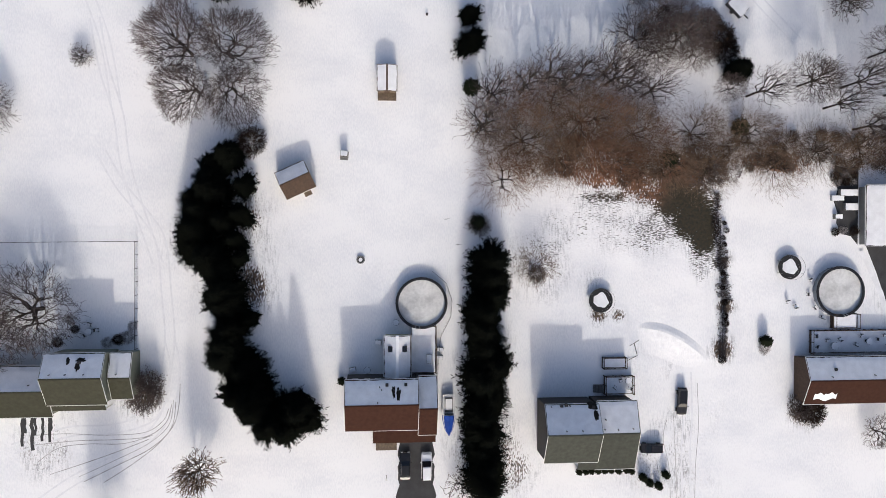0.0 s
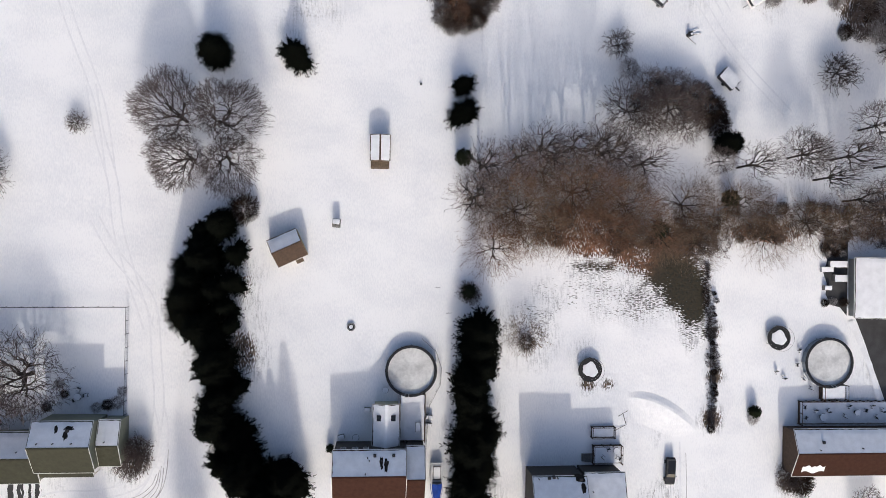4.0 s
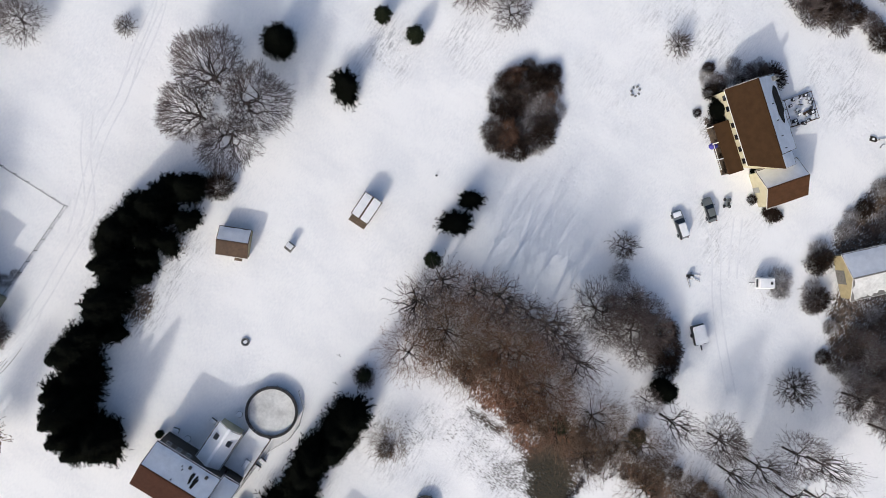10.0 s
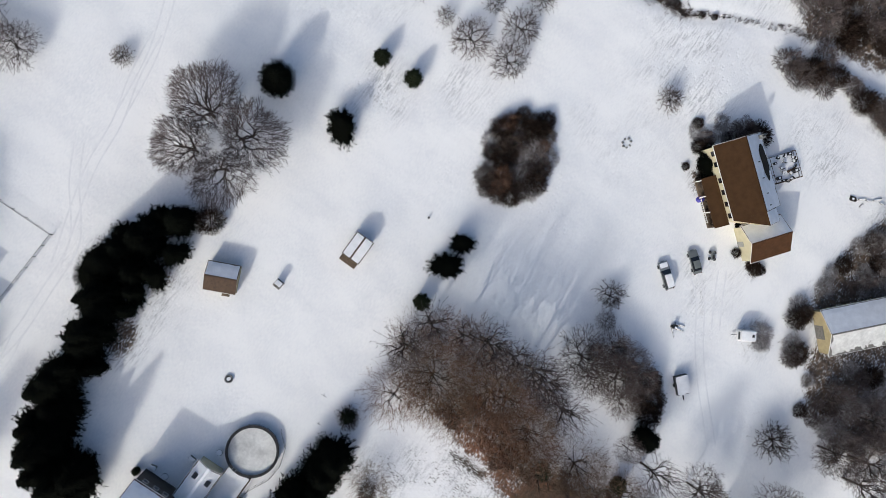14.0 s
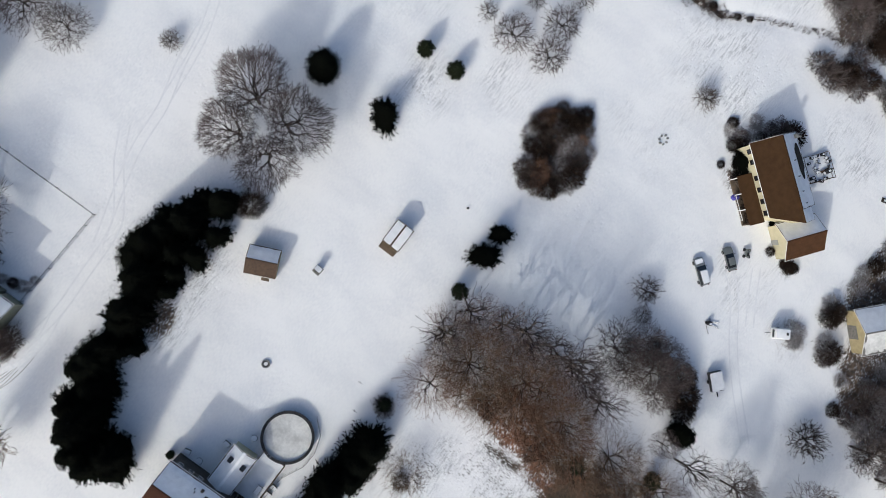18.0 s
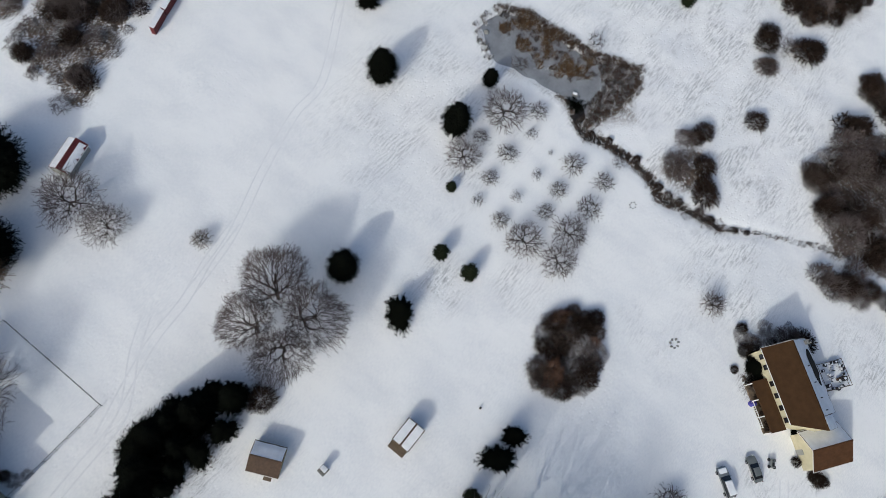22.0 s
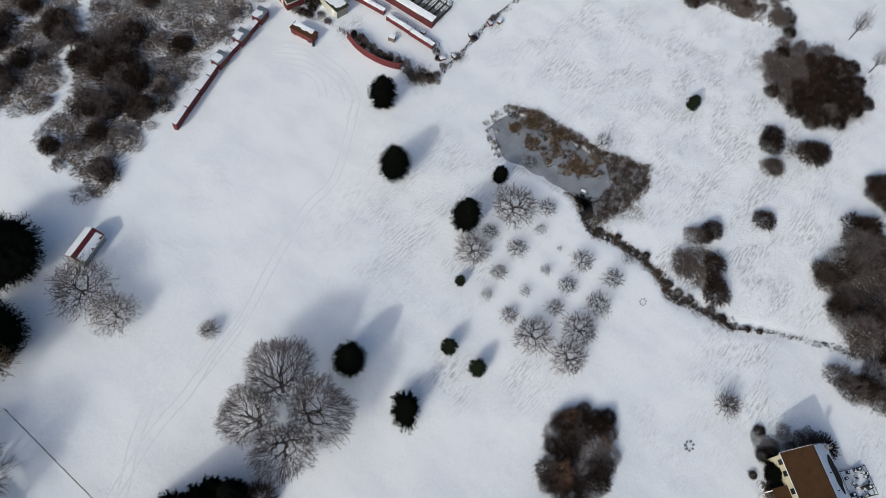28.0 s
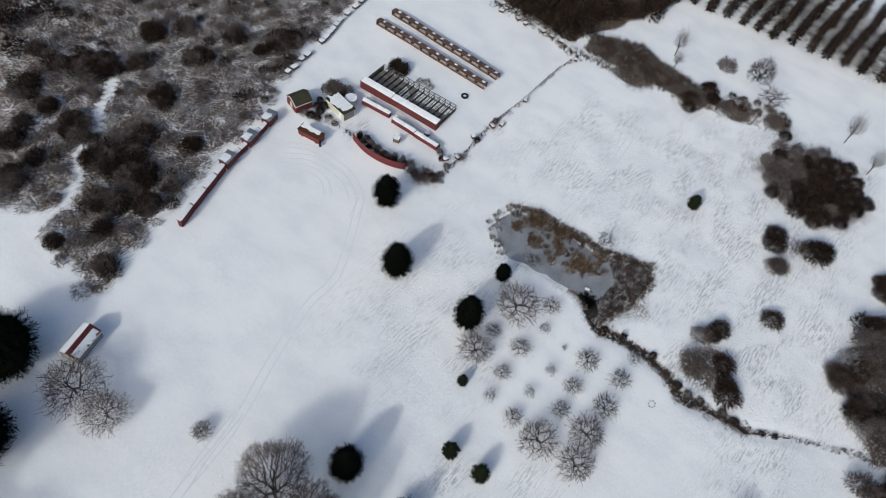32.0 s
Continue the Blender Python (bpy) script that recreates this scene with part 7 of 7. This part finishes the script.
line_weeds = [(59.7 + rng.gauss(0, 0.35) + (0.18 * (1.6 - y) if y < 1.6 else 0), y, 0.4) for y in [8.5 - 0.12 * i for i in range(165)] if noise.noise((y * 0.5, 0, 1)) > -0.25]
tufts("fence_weeds", line_weeds, 0.8, REEDDARK, "dark dead weeds along the fence between the gardens", 10, 0.5)
tufts("fence_weeds", line_weeds[::3], 0.7, SNOW, "snowy stalks along the fence between the gardens", 2, 0.9)
w_ = thing("outlet_box", pose(-16.4, 103.9, -0.25, 0, 0, 20), "pale outlet slab capped with snow at the pond's end", "slab")
part("slab", block(-0.65, 0.65, -0.4, 0.4, -0.2, 0.4, bevel=0.05), STONE, w_)
part("snow", block(-0.55, 0.5, -0.3, 0.32, 0.404, 0.5, bevel=0.06), SNOW, w_)
tufts("dark_weeds", [(-14.6 + rng.gauss(0, 0.9), 101.9 + rng.gauss(0, 0.75), 0.35) for _ in range(150)], 0.5, NEEDLE, "black-green weeds crowding the pond's outlet", 12, 0.8)
flat_sheet("outlet_pool", [(-17.0, 102.2), (-13.0, 102.4), (-11.2, 100.4), (-11.6, 98.4), (-14.6, 98.9), (-16.6, 100.4)], -0.16, MUD, "dark open water at the outlet", "water")
w_ = thing("boulder", pose(-39.8, 103.4, -0.2), "dark boulder at the pond's edge", "stone")
bm = bmesh.new()
bmesh.ops.create_icosphere(bm, subdivisions=2, radius=0.6)
for q in bm.verts:
    q.co *= 1 + 0.3 * noise.noise(q.co * 1.5)
part("stone", bm, STONE, w_)

# ---- poultry yard ----
s = shed("red_shed", -98.6, 98.8, 76, 4.8, 4.8, 2.3, 3.7, RED, OLIVE, "red shed with a dark green roof", snow_n=False)
part("door", block(-2.34, -2.27, -0.45, 0.45, 0, 1.95), PALE, s, "pale door")
for sy in (-1, 1):
    part("barge_board", prism(bmesh.new(), [(-2.5, 0, 3.72), (-2.36, 0, 3.72), (-2.36, sy * 2.4, 2.32), (-2.5, sy * 2.4, 2.32)], 0.16), WHITE, s)
t_ = thing("red_wagon", pose(-88.7, 93.2, gz(-88.7, 93.2), 0, 0, 10), "red-brown wagon body with snow on its roof", "wagon")
part("body", block(-3.0, 3.0, -1.1, 1.1, 0.35, 1.95, bevel=0.05), RED, t_)
part("roof", slope(bmesh.new(), -3.15, 3.15, 1.2, 2.15, -1.25, 1.97), RUST, t_)
part("roof_snow", snow_sheet(-3.0, 2.2, 1.15, 2.15, 0.0, 2.06, 0.07, 0.3), SNOW, t_)
for sx in (-2, 2):
    for sy in (-0.95, 0.95):
        part("wheel", rod(bmesh.new(), (sx, sy - 0.1, 0.32), (sx, sy + 0.1, 0.32), 0.34, 12), RUBBER, t_)
t_ = thing("barrel", pose(-85.2, 92.6, gz(-85, 92.6)), "black barrel beside the wagon", "barrel")
part("drum", rod(bmesh.new(), (0, 0, -0.05), (0, 0, 0.88), 0.3, 16), RUBBER, t_)
part("lid", rod(bmesh.new(), (0, 0, 0.88), (0, 0, 0.93), 0.31, 16), DARKMETAL, t_)
s = thing("cabin", pose(-90.4, 104.6, 0, 0, 0, -8), "cream flat-roofed cabin with dark roofing under patchy snow", "cabin")
part("wall", block(-3.4, 3.4, -1.7, -1.55, -0.3, 2.3), PALE, s)
part("wall", block(-3.4, 3.4, 1.55, 1.7, -0.3, 2.3), PALE, s)
part("wall", block(-3.4, -3.25, -1.55, 1.55, -0.3, 2.3), PALE, s)
part("wall", block(3.25, 3.4, -1.55, 1.55, -0.3, 2.3), GREYWOOD, s)
part("roof", block(-3.6, 3.6, -1.9, 1.9, 2.3, 2.45), OLIVE, s)
part("roof_snow", snow_sheet(-3.5, 2.6, 1.8, 2.45, -1.5, 2.45, 0.09, 0.5), SNOW, s)
part("door", block(1.5, 2.3, -1.75, -1.705, 0, 1.9), WHITE, s)
s = thing("water_tank", pose(-90.6, 108.4, 0), "snow-capped round tank behind the cabin", "tank")
part("tank", rod(bmesh.new(), (0, 0, -0.2), (0, 0, 1.7), 1.5, 24), PALE, s)
part("snow", disc(bmesh.new(), 1.45, 1.704, 1.95, 24, 0.08), SNOW, s)

# long red barn with roofless pens behind
B = pose(-93.0, 114.2, 0, 0, 0, 5.0)
s = thing("poultry_barn", B, "long red barn with a narrow snowy roof", "barn")
for x0, x1, dz, y0 in ((0, 9.6, 0.2, 0.0), (9.65, 23.4, 0.0, 0.12)):
    part("front_wall", block(x0, x1, y0, y0 + 0.15, -0.3, 2.0 + dz), RED, s)
    part("rear_wall", block(x0, x1, y0 + 1.6, y0 + 1.75, -0.3, 2.2 + dz), RED, s)
    part("end_wall", block(x0, x0 + 0.15, y0 + 0.15, y0 + 1.6, -0.3, 2.0 + dz), RED, s)
    part("end_wall", block(x1 - 0.15, x1, y0 + 0.15, y0 + 1.6, -0.3, 2.0 + dz), RED, s)
    r_ = part("roof", prism(bmesh.new(), [(x0 - 0.1, y0 + 1.95, 2.38 + dz), (x1 + 0.1, y0 + 1.95, 2.38 + dz), (x1 + 0.1, y0 - 0.2, 2.12 + dz), (x0 - 0.1, y0 - 0.2, 2.12 + dz)], 0.1), DARKWOOD, s)
    part("roof_snow", snow_sheet(x0, x1, y0 + 1.85, 2.37 + dz, y0 - 0.08, 2.14 + dz, 0.1, 0.06), SNOW, r_)
    for i in range(int((x1 - x0) / 1.5)):
        wx = x0 + 0.9 + i * 1.5
        part("window", block(wx - 0.18, wx + 0.18, y0 - 0.03, y0 - 0.004, 0.6, 1.5), DARKWOOD, s, "dark shuttered opening")
pen = thing("pen_frame", B, "roofless wooden pens of grey posts and beams behind the barn", "pen")
for i in range(15):
    x = 0.3 + i * 1.63
    part("post", block(x - 0.07, x + 0.07, 9.2, 9.34, -0.2, 1.8), GREYWOOD, pen)
    part("beam", block(x - 0.07, x + 0.07, 2.2, 9.2, 1.7, 1.82), GREYWOOD, pen)
    part("partition", block(x - 0.04, x + 0.04, 2.2, 9.15, -0.2, 0.9), DARKWOOD, pen)
for zz in (0.9, 1.83):
    part("rail", block(0.2, 23.4, 9.22, 9.32, zz, zz + 0.1), GREYWOOD, pen)
for i in range(3):
    part("purlin", block(0.2, 23.4, 3.6 + i * 1.9, 3.7 + i * 1.9, 1.824, 1.9), GREYWOOD, pen)
part("floor", block(0.3, 23.3, 2.0, 9.1, -0.3, 0.16), STONE, pen, "dark trodden pen floor")
part("floor_snow", snow_sheet(12, 23, 8.6, 0.16, 6.0, 0.16, 0.06, 0.8), SNOW, pen)
part("end_fence", block(0.1, 0.22, 2.2, 9.2, -0.2, 1.5), GREYWOOD, pen)
for i in range(7):
    plant("bush_brown", -90.5 + rng.uniform(-2.5, 2.5), 125.6 + rng.uniform(-1.8, 1.8), rng.uniform(0.5, 0.75), 0.9, "dark bush growing among the pens", "bush", "bushes of the poultry yard")
for i in range(10):
    plant("bush_grey", -95.5 + rng.uniform(-2.6, 2.6), 108.5 + rng.uniform(-1.8, 1.8), rng.uniform(0.5, 0.8), 0.85, "bush behind the cabin", "bush", "bushes of the poultry yard")
for i in range(26):
    u = i / 25
    plant(("bush_frost", "bush_grey", "bush_brown")[i % 3], -81.4 + 15 * u + rng.uniform(-0.5, 0.5), 101.6 - 1.3 * math.sin(u * 2.9) + 1.4 * u + rng.uniform(-0.5, 0.8), rng.uniform(0.24, 0.42), rng.uniform(0.4, 0.85), "low bush behind the red fence", "bush", "bushes of the poultry yard")
for i in range(9):
    plant(("bush_grey", "bush_mid", "bush_frost")[i % 3], -64.6 + 0.8 * i + rng.uniform(-0.4, 0.4), 102.0 + 0.25 * i + rng.uniform(-0.5, 0.5), rng.uniform(0.3, 0.5), 0.5, "brown weeds at the corner of the yard fence", "bush", "bushes of the poultry yard")
for x, y in ((-82.6, 128.1), (-80.8, 127.2), (-84.0, 127.0)):
    plant("bush_frost", x, y, 0.5, 0.45, "low snow-laden bush behind the pens", "bush", "bushes of the poultry yard")
for x, y in ((-61, 102.6), (-60.2, 104), (-62.4, 101.8), (-59.4, 106), (-60, 109), (-59.6, 113.5), (-60.4, 121.2), (-61, 128.4), (-61.2, 130), (-95.4, 101.4), (-94.2, 102.6), (-96.4, 103.4), (-93.4, 100.6), (-94, 98.2), (-92.4, 98.6), (-95.6, 97.4), (-90.5, 100.5), (-88, 100.2), (-66, 112.6), (-64, 111.4), (-62.4, 110)):
    plant("bush_grey" if rng.random() < 0.6 else "bush_brown", x, y, rng.uniform(0.3, 0.55), 0.5, "weedy bush along the yard fence", "bush", "bushes along the yard fence")


def hutch(x, y, rz, L, W, H, wall, label, group, legs=True, snow=True, tilt=0.12, name="hutch"):
    """A long low animal hutch or feeder under a snowy lid."""
    t = thing(name, pose(x, y, gz(x, y), 0, 0, rz), label, name.replace("_", " "), group)
    z0 = 0.3 if legs else -0.1
    part("body", block(-L / 2, L / 2, -W / 2, W / 2, z0, H, bevel=0.03), wall, t)
    part("lid", prism(bmesh.new(), [(-L / 2 - 0.08, W / 2 + 0.1, H + 0.06 + tilt), (L / 2 + 0.08, W / 2 + 0.1, H + 0.06 + tilt), (L / 2 + 0.08, -W / 2 - 0.1, H + 0.06), (-L / 2 - 0.08, -W / 2 - 0.1, H + 0.06)], 0.06), wall, t)
    if snow:
        part("snow", snow_sheet(-L / 2, L / 2, W / 2 + 0.05, H + 0.06 + tilt, -W / 2 - 0.03, H + 0.064, 0.1, 0.05), SNOW, t)
    if legs:
        for sx in (-L / 2 + 0.1, L / 2 - 0.1):
            for sy in (-W / 2 + 0.1, W / 2 - 0.1):
                part("leg", block(sx - 0.05, sx + 0.05, sy - 0.05, sy + 0.05, -0.15, z0), DARKWOOD, t)
    return t


hutch(-84.4, 110.9, 7.9, 8.2, 1.0, 1.5, RED, "long low red hutch under a snowy lid", "long hutches")
hutch(-75.4, 111.0, 3.4, 6.9, 1.0, 1.5, RED, "long low red hutch under a snowy lid", "long hutches")
hutch(-68.5, 111.4, 3.4, 6.7, 1.0, 1.5, RED, "long low red hutch under a snowy lid", "long hutches")
k_ = hutch(-73.7, 106.6, 20, 1.5, 1.2, 1.3, WOOD, "small wooden coop with a snowy roof", "")
# red fence on a curve
f_ = thing("red_fence", pose(0, 0, 0), "curved solid red board fence", "fence")
arc = bend([(-81.6, 99.9), (-78.6, 99.1), (-75.4, 98.8), (-71.6, 99.2), (-68.3, 100.3), (-66.6, 101.5)], 7)
for (ax, ay), (bx, by) in zip(arc, arc[1:]):
    L = math.hypot(bx - ax, by - ay)
    part("board", block(0.01, L - 0.01, -0.05, 0.05, -0.2, 2.0 + rng.uniform(-0.05, 0.08), m=pose(ax, ay, gz(ax, ay), 0, 0, math.degrees(math.atan2(by - ay, bx - ax)))), RED, f_)
# two rows of wooden range shelters
SHELTER = mat("old_brown_boards", (0.14, 0.075, 0.05), 0.85, 0.5, 2.0, 0.4, 14)
for y0, y1 in ((136.8, 137.8), (143.1, 143.3)):
    for i in range(12):
        u = (i + 0.5) / 12
        t = thing("range_shelter", pose(-108 + 37.4 * u, y0 + (y1 - y0) * u, gz(-108 + 37.4 * u, y0), 0, 0, 1), "open-fronted wooden range shelter with patchy snow on its roof", "shelter", "rows of range shelters")
        part("back_wall", block(-1.5, 1.5, 0.75, 0.83, -0.1, 1.35), SHELTER, t)
        part("side_wall", block(-1.5, -1.42, -0.8, 0.75, -0.1, 1.35), SHELTER, t)
        part("front_rail", block(-1.42, 1.5, -0.83, -0.75, 0.1, 0.55), SHELTER, t)
        part("roof", prism(bmesh.new(), [(-1.53, 0.95, 1.45), (1.53, 0.95, 1.45), (1.53, -0.95, 1.6), (-1.53, -0.95, 1.6)], 0.07), SHELTER, t)
        for sx in (-1.4, 1.4):
            part("post", block(sx - 0.05, sx + 0.05, -0.82, -0.72, -0.15, 1.52), SHELTER, t)
        part("roof_snow", snow_sheet(0.1, 1.0, 0.7, 1.47, -0.1, 1.535, 0.08, 0.2), SNOW, t)
# red hutches in a row along the scrub
line = [(-88.4, 55.6), (-90.2, 60.3), (-91.9, 65.0), (-93.4, 69.2), (-94.6, 72.4), (-95.5, 76.0), (-95.9, 78.0), (-96.3, 80.2), (-97.2, 83.8), (-97.6, 85.4), (-98.2, 87.8), (-99.2, 91.4)]
for i, ((ax, ay), (bx, by)) in enumerate(zip(line, line[1:])):
    L, a = math.hypot(bx - ax, by - ay), math.degrees(math.atan2(by - ay, bx - ax))
    x, y = (ax + bx) / 2, (ay + by) / 2
    if i in (4, 7, 10):
        t = hutch(x - 0.3, y, a, L - 0.3, 2.3, 2.2, RED, "tall red coop with a grey roof and patchy snow", "red hutches along the scrub", name="coop", snow=False)
        part("roofing", prism(bmesh.new(), [(-L / 2, 1.3, 2.39), (L / 2, 1.3, 2.39), (L / 2, -1.3, 2.27), (-L / 2, -1.3, 2.27)], 0.02), METAL, t, "grey metal roofing")
        part("snow", snow_sheet(-L / 2 + 0.2, 0.5, 1.2, 2.39, -0.6, 2.31, 0.09, 0.3), SNOW, t)
        part("door", block(-0.4, 0.4, -1.18, -1.155, 0.4, 1.8), DARKWOOD, t)
    else:
        hutch(x, y, a, L - (0.35 if i < 4 else 0.15), 0.9, 1.95 if i < 4 else 1.6, RED, "low red hutch under a snowy lid", "red hutches along the scrub", legs=False)
# hives along the western edge
for x, y in ((-109.1, 104.6), (-109.3, 107.1), (-110.4, 110.6), (-110.8, 113.1), (-112.2, 119.5), (-112.7, 121.5), (-113.4, 123.6), (-113.9, 125.4), (-114.6, 127.4), (-115.3, 129.4), (-116.0, 133), (-116.7, 137), (-117.4, 140.1)):
    hutch(x, y, 100 + rng.uniform(-8, 8), rng.uniform(1.5, 2.2), 1.2, 0.8, DARKWOOD, "dark nest box capped with snow beside the scrub", "nest boxes along the scrub", name="nest_box", tilt=0.03)
for x, y in ((-61.6, 110.6), (-59.9, 113.0), (-60.7, 127.8), (-60.4, 141.6), (-60.1, 165.4), (-82.3, 168.2), (-79.3, 168.0), (-73.7, 169.0), (-70.7, 169.2), (-67.4, 169.2), (-59.3, 129.9), (-87.8, 167.5), (-61.5, 121.3), (-70, 113.6)):
    hutch(x, y, rng.uniform(0, 180), rng.uniform(0.9, 1.6), 0.9, 0.8, RED if rng.random() < 0.3 else DARKWOOD, "weathered nest box by the yard fence", "nest boxes by the fence", name="nest_box", tilt=0.05)
t_ = thing("old_tractor_tyre", pose(-72.4, 131.3, gz(-72.4, 131.3)), "big black tractor tyre lying in the snow", "tyre")
part("tread", ring(bmesh.new(), 0.5, 0.95, -0.05, 0.38, 24), RUBBER, t_)
part("snow", disc(bmesh.new(), 0.48, -0.05, 0.16, 16, 0.1), SNOW, t_)
fence([(-60.5, 101.6), (-59.4, 108), (-59.3, 114.3), (-60.6, 121), (-61.2, 128.6), (-60.8, 141.2), (-61.4, 158.4), (-60.5, 167)], 3.0, 1.1, DARKWOOD, "dark post and wire fence on the yard's edge", (0.95, 0.5), 0.05)
fence([(-60.5, 167), (-74, 170), (-92, 170)], 3.0, 1.1, DARKWOOD, "dark post and wire fence before the wood", (0.95, 0.5), 0.03)
fence([(-60.5, 101.6), (-66.3, 101.3)], 2.0, 1.1, DARKWOOD, "short wire fence beside the red boards", (0.95, 0.5), 0.03)
fence([(-82.4, 100.6), (-88, 99.6), (-95.2, 97.2)], 2.0, 1.1, DARKWOOD, "wire fence between the shed and the red boards", (0.95, 0.5), 0.03)
fence([(-64.8, 111.8), (-61.4, 110.8)], 1.7, 1.1, DARKWOOD, "short wire fence at the end of the hutches", (0.95, 0.5), 0.03)
fence([(-88.6, 112.2), (-64.8, 113.4)], 2.4, 1.3, DARKMETAL, "thin wire fence behind the long hutches", (0.95, 0.5), 0.025)
snow_heap([(44.6, -17.8), (47.5, -18.0), (50.6, -19.0), (54.0, -21.0), (57.6, -24.0)], 3.8, 0.5, "churned bank of ploughed snow beside the drive")
# the ranch house's back yard
for x, y, k, sc in ((-52.6, -13.4, "bush_frost", 0.35), (-51.8, -15.0, "bush_brown", 0.3), (-46.6, -17.3, "bush_frost", 0.4), (-44.8, -16.8, "bush_brown", 0.4), (-43.2, -16.4, "bush_frost", 0.5), (-54.6, -17.2, "bush_brown", 0.35), (-42.4, -14.6, "bush_frost", 0.35)):
    plant(k, x, y, sc, sc * 0.8, "small snowy bush behind the ranch house", "bush", "back yard bushes")
for x, y in ((-49.4, -14.2), (-48.2, -15.2), (-50.4, -16.2)):
    chair(x, y, rng.uniform(0, 360), gz(x, y))
table(-49.4, -15.4, gz(-49.4, -15.4), 0.6, "round table under snow behind the ranch house")
# rough growth along the fences and the hedge
MEADOW = [(-61.1, 171.5), (-50.4, 173), (-40, 174), (-25, 176), (-24, 180), (-33, 183), (-42, 183), (-50, 187), (-63, 180)]
for nm, mt, hgt, lab in (("tall_grass", REEDDARK, 1.5, "tall dark dead grass along the field's edge"), ("pale_grass", REEDGREY, 1.3, "tall grey dead grass along the field's edge")):
    spots = []
    while len(spots) < 1000:
        x, y = rng.uniform(-65, -22), rng.uniform(171, 188)
        if inside(x, y, MEADOW) and (noise.noise((x * 0.25, y * 0.25, 3)) > -0.15) == (mt is REEDDARK):
            spots.append((x, y, 0.5))
    tufts(nm, spots, hgt, mt, lab, 8, 0.55)
for nm, ln, hgt, wd, mt, lab in (("fence_weeds", [(-60.5, 101.6), (-59.4, 108), (-59.3, 114.3), (-60.6, 121), (-61.2, 128.6), (-60.8, 141.2), (-61.4, 158.4), (-60.5, 167)], 0.5, 0.7, REEDDARK, "dark dead weeds along the yard fence"), ("yard_weeds", [(-95.2, 97.2), (-88, 99.6), (-82.4, 100.6), (-78.4, 99.8), (-74.5, 99.6), (-70.4, 100.2), (-66.3, 101.3), (-60.5, 101.6)], 0.5, 0.7, REEDGREY, "grey weeds along the yard's front fence"), ("hedge_grass", [(-62, 168.5), (-46, 172), (-31, 176), (-17, 179.5), (-5, 184.5)], 1.1, 2.4, REEDGREY, "tall dead grass before the northern hedge"), ("fence_weeds", [(59.9, 3.5), (60.2, -8), (60.6, -22.1)], 0.4, 0.5, REEDDARK, "dead weeds under the garden fence"), ("yard_edge_weeds", [(-92, 170), (-74, 169.6), (-62, 167.5)], 0.7, 1.6, REEDDARK, "dead weeds before the northern wood")):
    spots = []
    for (ax, ay), (bx, by) in zip(ln, ln[1:]):
        for i in range(int(math.hypot(bx - ax, by - ay) * (9 if wd > 1 else 3.5))):
            u = rng.random()
            x, y = ax + (bx - ax) * u, ay + (by - ay) * u
            if noise.noise((x * 0.4, y * 0.4, 7)) > -0.2:
                spots.append((x + rng.gauss(0, wd * 0.5), y + rng.gauss(0, wd * 0.5), 0.3))
    tufts(nm, spots, hgt, mt, lab, 7, 0.7)

# The first of each plant takes its own place.
for key, m in USED.items():
    TEMPLATES[key].matrix_basis = m
for key, root in TEMPLATES.items():
    if key not in USED:
        for o in (*root.children_recursive, root):
            bpy.data.objects.remove(o)
